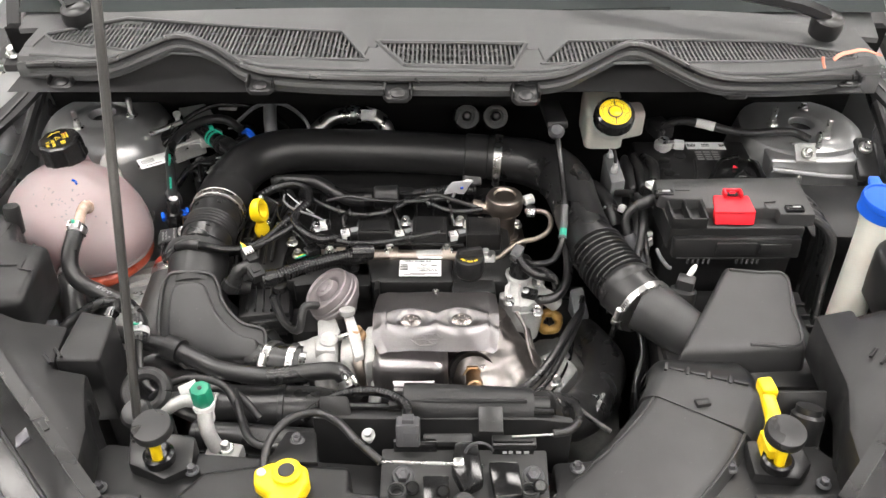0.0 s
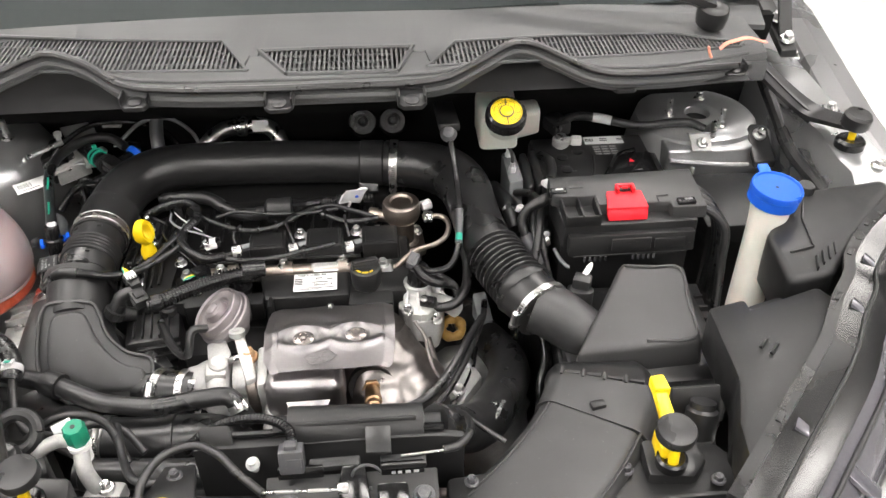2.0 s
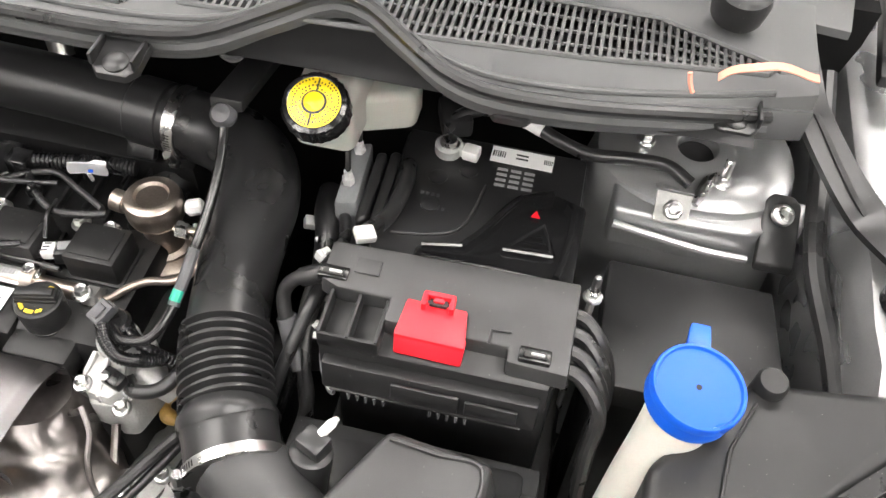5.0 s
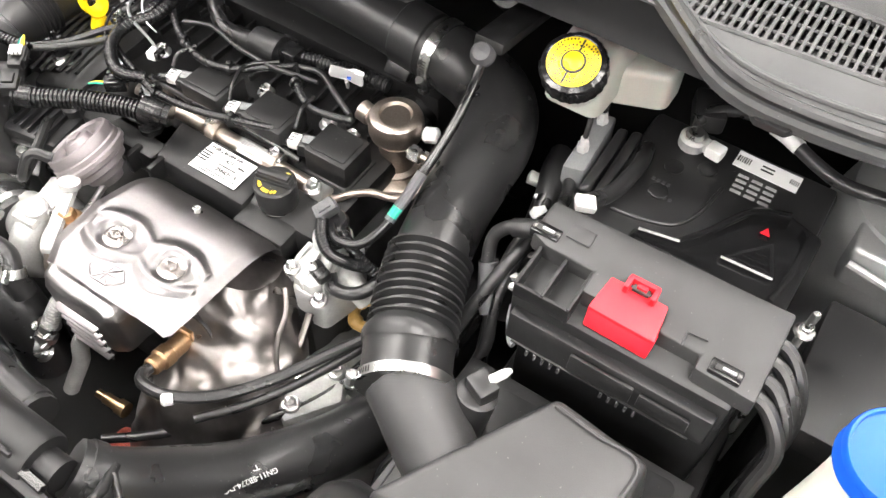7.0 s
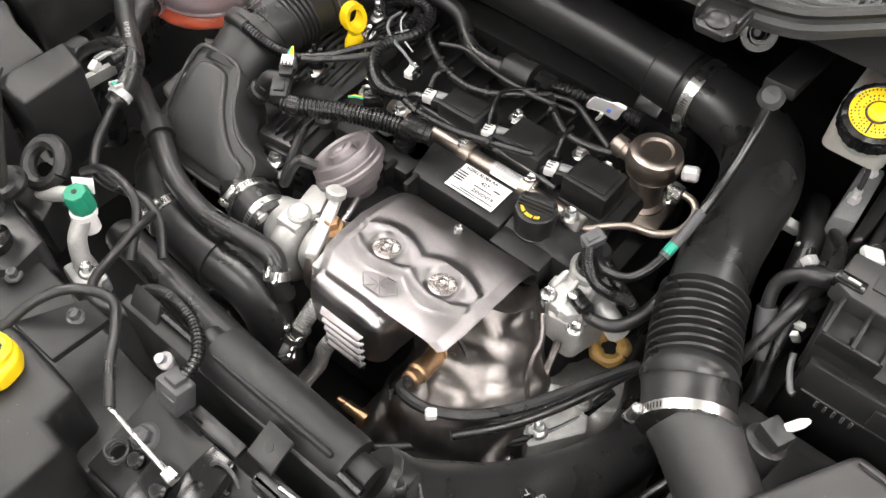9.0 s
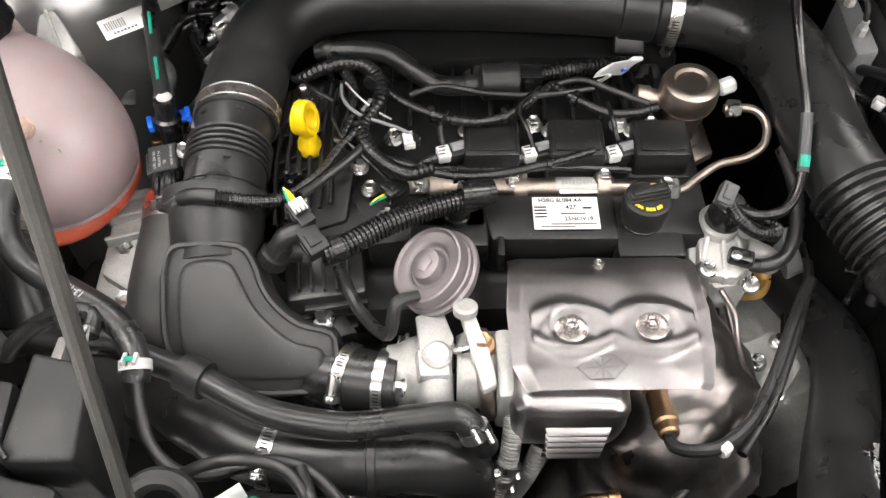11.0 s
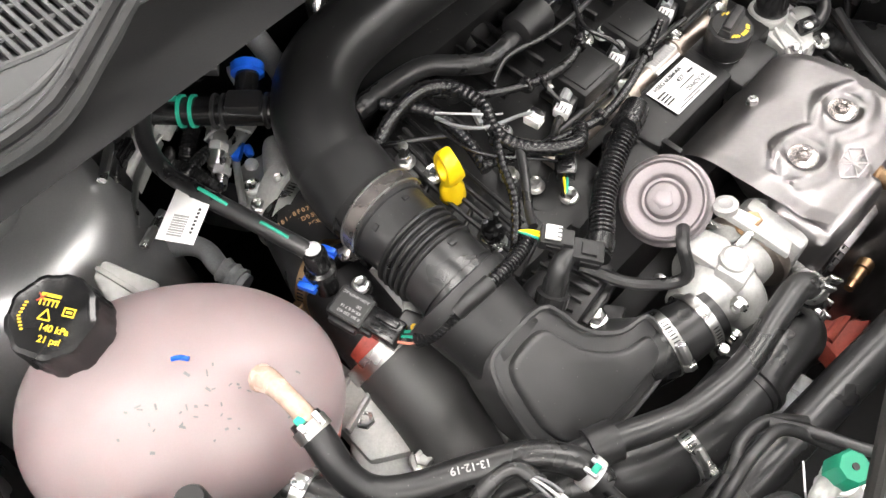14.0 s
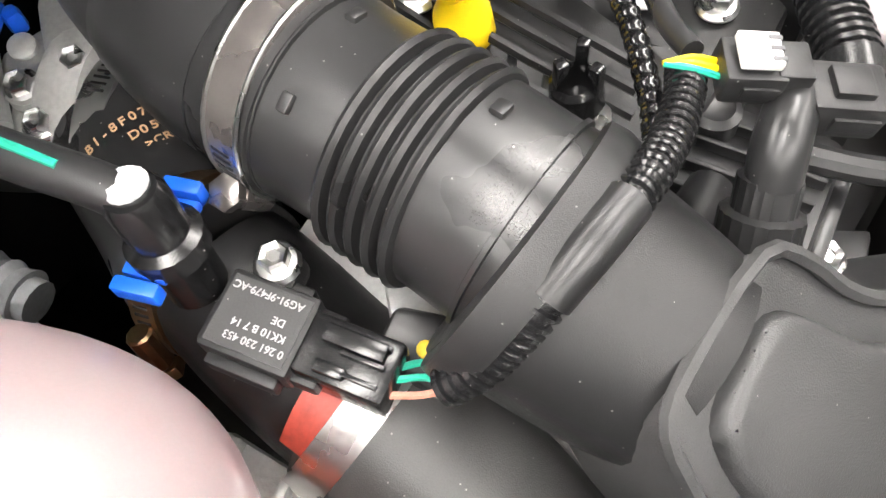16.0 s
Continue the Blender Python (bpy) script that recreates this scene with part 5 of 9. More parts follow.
part("compressor_cover", lathe([(0.024, -0.03), (0.026, -0.02), (0.030, -0.012), (0.034, 0.0), (0.036, 0.012), (0.032, 0.016), (0.020, 0.02)], (-0.158, 0.773, 0.812), (1, 0, 0), 30), ALU, turbo)
bm = box((-0.150, 0.765, 0.840), (0.026, 0.026, 0.022), (0, 8, 6), bevel=0.004)
lathe([(0.010, -0.02), (0.012, -0.01), (0.012, 0.004), (0.009, 0.007)], (-0.146, 0.770, 0.850), (0.1, 0, 1), 18, bm)
part("actuator_bracket", bm, ALU, turbo)
part("mount_arm", slab([(-0.164, 0.806, 0.852), (-0.142, 0.812, 0.856), (-0.132, 0.786, 0.852), (-0.140, 0.758, 0.846), (-0.158, 0.762, 0.846)], 0.008, 0.002), ALU, turbo)
part("lever", slab([(-0.128, 0.800, 0.872), (-0.117, 0.802, 0.872), (-0.104, 0.768, 0.862), (-0.098, 0.745, 0.850), (-0.110, 0.740, 0.848), (-0.118, 0.765, 0.860)], 0.007, 0.002), ALU, turbo)
part("lever_eye", lathe([(0.009, -0.004), (0.010, -0.003), (0.010, 0.003), (0.006, 0.004), (0.004, 0.003)], (-0.123, 0.800, 0.873), (0, 0.3, 1), 18), ALU, turbo)
part("centre_housing", lathe([(0.028, 0), (0.032, 0.008), (0.032, 0.035), (0.026, 0.04), (0.026, 0.06)], (-0.130, 0.775, 0.815), (1, 0, 0), 26), ALU, turbo)
part("v_band", lathe([(0.034, -0.007), (0.038, -0.005), (0.0395, 0), (0.038, 0.005), (0.034, 0.007)], (-0.106, 0.772, 0.812), (1, 0.05, 0.08), 36), NICKEL, turbo, "heat-stained steel clamp ring")
part("turbine_flange", slab([(-0.100, 0.792, 0.856), (-0.086, 0.792, 0.858), (-0.084, 0.735, 0.850), (-0.098, 0.735, 0.846)], 0.060, 0.005), ALU, turbo)
part("oil_pipe", tube([(-0.112, 0.779, 0.855), (-0.120, 0.774, 0.857), (-0.132, 0.776, 0.850), (-0.138, 0.790, 0.835)], 0.004, 8, 5), STEEL, turbo)
bm = hexbolt((-0.110, 0.779, 0.850), (0, 0, 1), 0.008)
part("banjo_bolt", bm, BRONZE, turbo, "brass banjo bolt")
for y, z in ((0.735, 0.80), (0.81, 0.80), (0.745, 0.845)):
    part("bolt", hexbolt((-0.172, y, z), (-1, 0, 0.3), 0.005), STEEL, turbo)
ACT = Vector((-0.55, -0.08, 0.83)).normalized()
AC = Vector((-0.156, 0.839, 0.881))
act = part("actuator", lathe([(0.012, -0.055), (0.014, -0.050), (0.020, -0.046), (0.022, -0.040), (0.029, -0.037), (0.030, -0.031), (0.0345, -0.029), (0.0355, -0.025), (0.0385, -0.024), (0.0385, -0.020), (0.0362, -0.0185), (0.0362, -0.014), (0.0350, -0.0125), (0.0350, -0.008), (0.0335, -0.003), (0.0318, -0.0022), (0.0300, -0.0048), (0.0280, -0.0052), (0.0225, -0.0048), (0.0202, -0.0060), (0.0182, -0.0088), (0.0158, -0.0090),
                                 (0.0135, -0.001), (0.012, 0.0), (0.0, 0.0)], AC, ACT, 44), MAUVE, turbo, "round zinc-plated wastegate actuator")
part("centre_boss", lathe([(0.0085, 0), (0.0085, 0.0015), (0.007, 0.0022), (0, 0.0022)], AC, ACT, 5), MAUVE, act)
part("actuator_hose", tube([tuple(AC - ACT * 0.004 + Vector((-0.008, -0.026, -0.006))), tuple(AC + Vector((-0.022, -0.036, -0.004))), tuple(AC + Vector((-0.030, -0.050, -0.030))), tuple(AC + Vector((-0.055, -0.020, -0.042))), tuple(AC + Vector((-0.075, 0.02, -0.035)))], 0.0055, 10), RUBBER, turbo, "short black vacuum hose")
part("push_rod", tube([tuple(AC - ACT * 0.05), (-0.118, 0.80, 0.835), (-0.112, 0.765, 0.842)], 0.0035, 8, 3), STEEL, turbo)
# water pipes in front of the turbo
part("water_pipe", tube([(-0.082, 0.745, 0.812), (-0.085, 0.722, 0.802), (-0.089, 0.703, 0.780), (-0.098, 0.692, 0.757), (-0.118, 0.682, 0.737), (-0.132, 0.676, 0.70)], 0.0085, 14, 8, rib=(0.003, 0.0006)), ALU, turbo, "braided bare metal water pipe")
part("water_pipe", tube([(-0.058, 0.724, 0.778), (-0.066, 0.712, 0.758), (-0.074, 0.707, 0.725), (-0.088, 0.698, 0.690), (-0.10, 0.69, 0.66)], 0.0085, 14, 8, rib=(0.003, 0.0006)), ALU, turbo, "braided bare metal water pipe")
for at in ((-0.0885, 0.704, 0.782), (-0.0925, 0.698, 0.768)):
    bm = band(at, (0.2, 0.6, 0.8), 0.0098, 0.006, 0.0012)
    box((at[0] - 0.009, at[1] - 0.008, at[2] + 0.002), (0.005, 0.007, 0.006), bevel=0.001, bm=bm)
    box((at[0] + 0.008, at[1] - 0.009, at[2]), (0.003, 0.008, 0.004), bevel=0.001, bm=bm)
    part("spring_clip", bm, STEEL, turbo)

# ---- flat intake duct to the turbo ----
resonator = thing("turbo_intake_duct", (-0.32, 0.83, 0.78), "flat charcoal plastic turbo intake duct", "intake duct")


def on_slope(x, y, lift=0.0):
    return (x, y - lift * 0.5, 0.845 + (y - 0.79) * 0.98 + lift * 0.7)


OUT = [(-0.366, 0.828), (-0.360, 0.842), (-0.345, 0.846), (-0.305, 0.845), (-0.293, 0.834), (-0.288, 0.822), (-0.278, 0.810), (-0.258, 0.798), (-0.233, 0.793), (-0.229, 0.780), (-0.231, 0.762), (-0.262, 0.757), (-0.325, 0.757), (-0.335, 0.760), (-0.358, 0.772), (-0.368, 0.795)]
OUT = [tuple(p) for p in spline(OUT + OUT[:1], 3)[:-1]]
cx, cy = -0.312, 0.797
part("tray_half", slab([on_slope(*p) for p in OUT], 0.050, 0.003, down=(0, 0.55, -0.85)), GREYPLASTIC, resonator)


INN = [(-0.353, 0.824), (-0.347, 0.833), (-0.330, 0.836), (-0.312, 0.834), (-0.303, 0.822), (-0.296, 0.811), (-0.283, 0.799), (-0.264, 0.788), (-0.243, 0.784), (-0.240, 0.775), (-0.243, 0.768), (-0.265, 0.766), (-0.320, 0.766), (-0.332, 0.769), (-0.348, 0.778), (-0.355, 0.797)]
INN = [tuple(p) for p in spline(INN + INN[:1], 3)[:-1]]
part("raised_panel", slab([on_slope(*p, 0.008) for p in INN], 0.010, 0.004, flare=0.05, segments=3, down=(0, 0.57, -0.82)), GREYPLASTIC, resonator)
rim = [on_slope(x, y, 0.002) for x, y in OUT]
bm = tube(rim + rim[:1], 0.0026, 6, 1)
part("rim", bm, GREYPLASTIC, resonator)
part("upper_sleeve", tube([(-0.332, 0.905, 0.887), (-0.332, 0.892, 0.882), (-0.331, 0.876, 0.876), (-0.330, 0.862, 0.871), (-0.329, 0.850, 0.866)], [0.0400, 0.0400, 0.0390, 0.0375, 0.0355], 30, 3), PLASTIC, resonator)
bm = lathe([(0.038, -0.007), (0.0445, -0.006), (0.0455, 0.0), (0.0445, 0.006), (0.038, 0.007)], (-0.332, 0.8985, 0.885), (0, 1, 0.35), 34)
part("collar", bm, PLASTIC, resonator)
part("hose_port", tube([(-0.300, 0.862, 0.860), (-0.28, 0.868, 0.856), (-0.262, 0.870, 0.852)], [0.010, 0.010, 0.0085], 14, 3), PLASTIC, resonator)
part("ribbed_collar", lathe([(0.0095, -0.010), (0.0125, -0.009), (0.0125, 0.001), (0.0095, 0.002), (0.0095, 0.012), (0.0075, 0.014)], (-0.279, 0.850, 0.878), (0.55, 0.25, 0.8), 44, fluted=(22, 0.05)), SATIN, resonator, "fluted black hose collar")
part("hose_elbow", tube([(-0.274, 0.852, 0.888), (-0.268, 0.855, 0.897), (-0.256, 0.858, 0.900), (-0.246, 0.860, 0.897)], [0.0085, 0.0085, 0.0080, 0.0075], 16, 4), SATIN, resonator)
coup = thing("turbo_coupling", (-0.21, 0.77, 0.79), "short black rubber turbo coupling with clamps", "hose coupling")
part("sleeve", tube([(-0.247, 0.780, 0.806), (-0.228, 0.773, 0.808), (-0.208, 0.768, 0.811), (-0.178, 0.763, 0.813)], [0.0275, 0.0275, 0.0262, 0.0268], 28, 4), RUBBER, coup)
clamp("hose_clamp", (-0.221, 0.772, 0.809), (1, -0.33, 0.12), 0.0278, (0.05, -0.65, 0.75), coup, 0.010)
clamp("hose_clamp", (-0.190, 0.765, 0.812), (1, -0.2, 0.1), 0.0272, (0.0, -0.95, -0.1), coup, 0.009)

# ---- lower charge pipe in front of the turbo ----
low = thing("charge_pipe", (-0.23, 0.745, 0.72), "black plastic charge pipe with rubber elbow", "charge pipe")
part("pipe", tube([(-0.338, 0.742, 0.790), (-0.318, 0.727, 0.792), (-0.288, 0.713, 0.794), (-0.245, 0.706, 0.796), (-0.195, 0.704, 0.797)], [0.0285, 0.029, 0.0282, 0.0282, 0.0282], 28, 4), SATIN, low)
part("elbow", tube([(-0.208, 0.704, 0.797), (-0.190, 0.704, 0.797), (-0.160, 0.704, 0.797), (-0.137, 0.702, 0.790), (-0.122, 0.699, 0.765), (-0.118, 0.697, 0.70)], [0.0290, 0.0285, 0.0275, 0.0270, 0.0265, 0.0265], 28, 5), RUBBER, low)
part("ring", lathe([(0.028, -0.004), (0.0315, -0.003), (0.0315, 0.003), (0.028, 0.004)], (-0.198, 0.704, 0.797), (1, 0, 0), 30), RUBBER, low)
clamp("hose_clamp", (-0.280, 0.711, 0.794), (1, -0.22, 0.03), 0.0290, (0, -0.5, 0.85), low, 0.012)
part("back_run", tube([(-0.330, 0.736, 0.791), (-0.355, 0.752, 0.783), (-0.388, 0.79, 0.765), (-0.40, 0.85, 0.77)], [0.028, 0.029, 0.031, 0.032], 24, 5), RUBBER, low)

# ---- charge pipe beside the bellows, with pressure sensor ----
side = thing("throttle_pipe", (-0.385, 0.93, 0.75), "thick black rubber throttle pipe with a red-tagged band", "charge pipe")
part("front_pipe", tube([(-0.383, 0.936, 0.818), (-0.385, 0.915, 0.815), (-0.388, 0.885, 0.808), (-0.393, 0.855, 0.795), (-0.400, 0.82, 0.77), (-0.40, 0.78, 0.73)], [0.0355, 0.0355, 0.035, 0.0345, 0.034, 0.033], 30, 5), MATT, side)
part("lug", slab([(-0.376, 0.928, 0.862), (-0.360, 0.930, 0.866), (-0.352, 0.915, 0.862), (-0.356, 0.902, 0.856), (-0.374, 0.904, 0.854)], 0.018, 0.003, segments=3), RUBBER, side)
part("paint_dot", lathe([(0.0032, 0), (0.003, 0.0006), (0, 0.0008)], (-0.366, 0.914, 0.8615), (0.05, -0.2, 1), 12), YELLOWINK, side, "yellow paint dot")
part("sensor_pipe", tube([(-0.378, 0.998, 0.842), (-0.381, 0.975, 0.836), (-0.383, 0.95, 0.826), (-0.383, 0.935, 0.819)], [0.029, 0.0305, 0.0315, 0.032], 28, 4), PLASTIC, side)
part("band", lathe([(0.0365, -0.007), (0.0380, -0.007), (0.0380, 0.007), (0.0365, 0.007)], (-0.3835, 0.933, 0.818), (0, 1, 0.35), 32), STEEL, side, "steel band")
bm = bmesh.new()
rings(bm, [[Vector((-0.3835, 0.933, 0.818)) + Vector((0.0386 * math.sin(a), w, 0.0386 * math.cos(a) + w * 0.35)) for a in np.linspace(-0.85, 0.0, 12)] for w in (-0.0065, 0.0065)], close=False)
part("red_tag", bm, TAGRED, side, "red paint mark on the band")
part("upper_hose", tube([(-0.345, 1.088, 0.826), (-0.353, 1.068, 0.826), (-0.364, 1.036, 0.829), (-0.374, 1.012, 0.835), (-0.379, 0.995, 0.841)], [0.0345, 0.035, 0.0345, 0.033, 0.0325], 32, 5), RUBBER, side)
clamp("hose_clamp", (-0.3765, 1.006, 0.837), (0.25, -1, 0.25), 0.0340, (-1, 0, 0.1), side, 0.011, BRONZE)
clamp("hose_clamp", (-0.3485, 1.080, 0.826), (0.4, -1, 0.0), 0.0352, (0.6, 0.2, 0.8), side, 0.012)
mh = tilted((-0.3575, 1.056, 0.8625), (0.88, 0.30, -0.10), (-0.30, 0.88, -0.25))
hose_up = Vector((0.30, 0.95, 0.02)).normalized()
hose_mid = Vector((-0.3575, 1.054, 0.8275))
spot = mh @ Vector((0, 0, 0)) - hose_mid
spot = (spot - hose_up * spot.dot(hose_up)).normalized()
across = hose_up.cross(spot)
for text, rise, size in (("C1B1-8F075-AE", 0.005, 0.0056), ("D05WE", -0.003, 0.0056), (">CR<", -0.010, 0.0050)):
    for i, ch in enumerate(text):
        a = (i - len(text) / 2 + 0.5) * 0.72 * size / 0.0353 + (0.25 if rise < 0 else 0.0)
        out = spot * math.cos(a) + across * math.sin(a)
        turn = Matrix((across * math.cos(a) - spot * math.sin(a), hose_up, out)).transposed().to_4x4()
        words(ch, hose_mid + out * 0.0353 + hose_up * rise, turn, size, AMBER, side)

mapx = thing("pressure_sensor", (-0.385, 0.95, 0.86), "flat black pressure sensor with printed top and plug", "sensor")
SB = Vector((-0.3905, 0.9555, 0.8725))
ux = Vector((0.22, -0.97, -0.05)).normalized()
m = tilted(SB, ux, (0.97, 0.22, 0.05))
b = box((0, 0, 0), (0.030, 0.026, 0.014), bevel=0.0015)
b.transform(m)
part("sensor_body", b, PLASTIC, mapx)
b = box((-0.004, 0.018, -0.002), (0.016, 0.014, 0.012), bevel=0.004)
b.transform(m)
part("ear", b, PLASTIC, mapx)
part("bolt", hexbolt(m @ Vector((-0.004, 0.019, 0.004)), m.to_3x3() @ Vector((0, 0, 1)), 0.005), STEEL, mapx)
b = box((0.029, 0.0, -0.001), (0.030, 0.020, 0.016), bevel=0.002)
b = box((0.030, 0.004, 0.008), (0.020, 0.006, 0.004), bevel=0.001, bm=b)
b = box((0.026, -0.006, 0.008), (0.010, 0.004, 0.003), bevel=0.001, bm=b)
b.transform(m)
plug = part("plug", b, GLOSSY, mapx, "glossy black wiring plug")
for ax_, ay_, sx_, sy_ in ((0.0, 0.0145, 0.020, 0.004), (0.0, -0.0145, 0.024, 0.004), (-0.0155, -0.004, 0.004, 0.014), (0.018, 0.010, 0.010, 0.004), (0.018, -0.010, 0.010, 0.004)):
    b = box((ax_, ay_, -0.002), (sx_, sy_, 0.008), bevel=0.001)
    b.transform(m)
    part("side_tab", b, PLASTIC, mapx)
for k in range(3):
    b = box((0.034, -0.006 + 0.006 * k, 0.0085), (0.014, 0.0015, 0.0016), bevel=0.0004)
    b.transform(m)
    part("rib", b, GLOSSY, plug)
b = box((0.0, 0.0, 0.0072), (0.026, 0.022, 0.0008), bevel=0)
b.transform(m)
part("print_panel", b, GREYPLASTIC, mapx, smooth=0)
for k, (tx, along) in enumerate((("0 261 230 453", 0.002), ("KK10 B 7 14", 0.0015), ("DE", 0.006), ("AG91-9F479-AC", -0.0005))):
    words(tx, m @ Vector((along, -0.0072 + 0.0044 * k + (0.002 if k == 3 else 0), 0.0078)), m.to_3x3().to_4x4() @ pose(0, 0, 0, 0, 0, 180), 0.0034, GREYINK, mapx)
for k, (mt, dx) in enumerate(((MINT, 0.004), (MINT, 0.0), (RIBBON, -0.005))):
    p = m @ Vector((0.043, dx, 0.0))
    part("wire", tube([p, p + Vector((0.006, -0.006 - 0.001 * k, -0.001)), Vector((-0.375, 0.893, 0.884))], 0.0012, 6, 4), mt, mapx)
loom = thing("sensor_loom", (-0.33, 0.88, 0.88), "black corrugated wiring loom wrapped over the intake sleeve", "wiring loom", "wiring looms")
part("conduit", tube([(-0.378, 0.896, 0.886), (-0.368, 0.888, 0.896), (-0.355, 0.882, 0.912), (-0.338, 0.878, 0.922), (-0.316, 0.877, 0.920), (-0.295, 0.879, 0.913), (-0.275, 0.884, 0.908), (-0.264, 0.889, 0.905)], 0.0062, 12, 6, rib=(0.0035, 0.0012)), GLOSSY, loom)
part("tape", tube([(-0.352, 0.881, 0.915), (-0.338, 0.878, 0.9225), (-0.322, 0.877, 0.922)], 0.0068, 12, 4), RUBBER, loom)

# quick connector with blue lock
qc = thing("quick_connector", (-0.39, 0.985, 0.87), "black quick connector with blue lock and white tip", "hose connector", "quick connectors")
Q = Vector((-0.390, 0.986, 0.868))
part("stem", lathe([(0.010, 0), (0.010, 0.018), (0.0125, 0.019), (0.0125, 0.026), (0.0095, 0.028), (0.0095, 0.044), (0.008, 0.047)], Q, (0.05, 0.15, 1), 18), GLOSSY, qc)
b = box((-0.3885, 0.9925, 0.8885), (0.028, 0.014, 0.004), (0, 0, 20), bevel=0.001)
box((-0.4050, 0.9870, 0.8880), (0.005, 0.015, 0.007), (0, 0, 20), bevel=0.001, bm=b)
box((-0.3725, 0.9985, 0.8890), (0.005, 0.013, 0.008), (0, 0, 20), bevel=0.001, bm=b)
part("lock", b, BLUE, qc, "blue plastic lock")
part("tip", lathe([(0.0065, -0.002), (0.0068, 0.001), (0.005, 0.003), (0.0, 0.0035)], Q + Vector((0.003, 0.009, 0.046)), (0.05, 0.15, 1), 14), LOCKGREY, qc)
vac = thing("breather_hose", (-0.41, 1.1, 0.9), "thin black breather hose with teal marks", "hose", "engine hoses")
part("hose", tube([(-0.388, 0.992, 0.909), (-0.391, 1.005, 0.912), (-0.397, 1.025, 0.915), (-0.406, 1.058, 0.919), (-0.416, 1.095, 0.923), (-0.420, 1.134, 0.925), (-0.408, 1.170, 0.928), (-0.380, 1.197, 0.930), (-0.350, 1.200, 0.927), (-0.325, 1.180, 0.922)], 0.0072, 12), RUBBER, vac)
part("teal_mark", tube([(-0.394, 1.012, 0.9195), (-0.397, 1.025, 0.9215), (-0.400, 1.036, 0.9230)], 0.0016, 8, 3), MINT, vac, "teal paint mark")
part("teal_mark", tube([(-0.408, 1.064, 0.9260), (-0.411, 1.078, 0.9285), (-0.414, 1.090, 0.9295)], 0.0016, 8, 3), MINT, vac, "teal paint mark")
tag = thing("paper_tag", (-0.435, 1.08, 0.92), "white paper tag with a barcode tied to a hose", "tag")
TG = tilted((-0.4345, 1.0815, 0.925), (-0.040, -0.025, 0.0), (0.010, -0.028, 0.0))
b = box((0, 0, 0), (0.048, 0.030, 0.0008), bevel=0.0003)
b.transform(TG)
part("card", b, PAPER, tag)
sgn = -1 if TG.to_3x3().col[2].z < 0 else 1
bars([(0.002 + 0.0021 * i, 0.0025 * 0, 0.0010 if i % 2 else 0.0016, 0.012) for i in range(9)], TG @ pose(0, -0.002, sgn * 0.0006), GREYINK, tag)
bars([(-0.006 + 0.0034 * i, 0.0095, 0.0022, 0.0022) for i in range(7)], TG @ pose(0, 0, sgn * 0.0006), INK, tag)
ring = [TG @ Vector((-0.019 + 0.0035 * math.cos(a), 0.0035 * math.sin(a), sgn * 0.0005)) for a in np.linspace(0, 2 * math.pi, 13)]
part("eyelet", tube(ring, 0.0009, 6, 1), DARK, tag)

# ---- expansion tank ----
tank = thing("coolant_expansion_tank", (-0.54, 0.985, 0.78), "pink translucent coolant expansion tank with black cap", "expansion tank")
bm = blob((-0.5275, 0.983, 0.874), (0.1145, 0.0845, 0.0775), (0, 0, -30), 80, 2.15)
for v in bm.verts:
    h = (v.co.z - 0.872) / 0.08
    if h < 0:
        v.co.z = 0.872 + 0.08 * h * 0.70
    if h > 0:
        v.co.y += 0.020 * h * h
        v.co.z += 0.010 * max(0, (v.co.y - 0.98) / 0.1) * h
shell_tree = BVHTree.FromBMesh(bm)
part("shell", bm, PINK, tank)
seam = [tuple(pose(-0.529, 0.983, 0.855, 0, 0, -30) @ Vector((0.1110 * math.cos(a), 0.0835 * math.sin(a), 0.0))) for a in np.linspace(0.0, 2 * math.pi, 40)]
part("seam", tube(seam, 0.0028, 6, 2), PINK, tank)
part("coolant_level", blob((-0.529, 0.980, 0.838), (0.1055, 0.0825, 0.024), (0, 0, -30), 44, 2.3), COOLANT, tank, "orange-red coolant showing in the lower half")
CT = Vector((-0.5475, 1.044, 0.959))
part("neck", lathe([(0.030, -0.03), (0.0275, -0.010), (0.0265, 0.004)], CT, (-0.05, -0.1, 1), 28), PINK, tank)
capt = part("cap", lathe([(0.0288, -0.006), (0.0300, -0.005), (0.0300, -0.001), (0.0288, 0.001), (0.0288, 0.021), (0.0275, 0.0255), (0.0245, 0.027), (0.0235, 0.0265), (0.0, 0.0265)], CT, (-0.05, -0.1, 1), 60, fluted=(9, 0.045)), GLOSSY, tank, "black ribbed cap with yellow print")
mc = axis_frame(CT + Vector((-0.05, -0.1, 1)).normalized() * 0.0267, (-0.05, -0.1, 1))
bars([(-0.004, 0.0125, 0.013, 0.0022), (-0.004, 0.0095, 0.013, 0.0012)] + [(-0.0095 + 0.0028 * k, 0.0075, 0.0010, 0.0042) for k in range(5)] +
     [(0.011, 0.0065, 0.008, 0.0010), (0.011, 0.0015, 0.008, 0.0010), (0.0075, 0.004, 0.0010, 0.005), (0.0145, 0.004, 0.0010, 0.005), (0.011, 0.004, 0.004, 0.0016), (-0.003, -0.0035, 0.008, 0.0010)], mc @ pose(0, 0, 0, 0, 0, -32), YELLOWINK, capt)
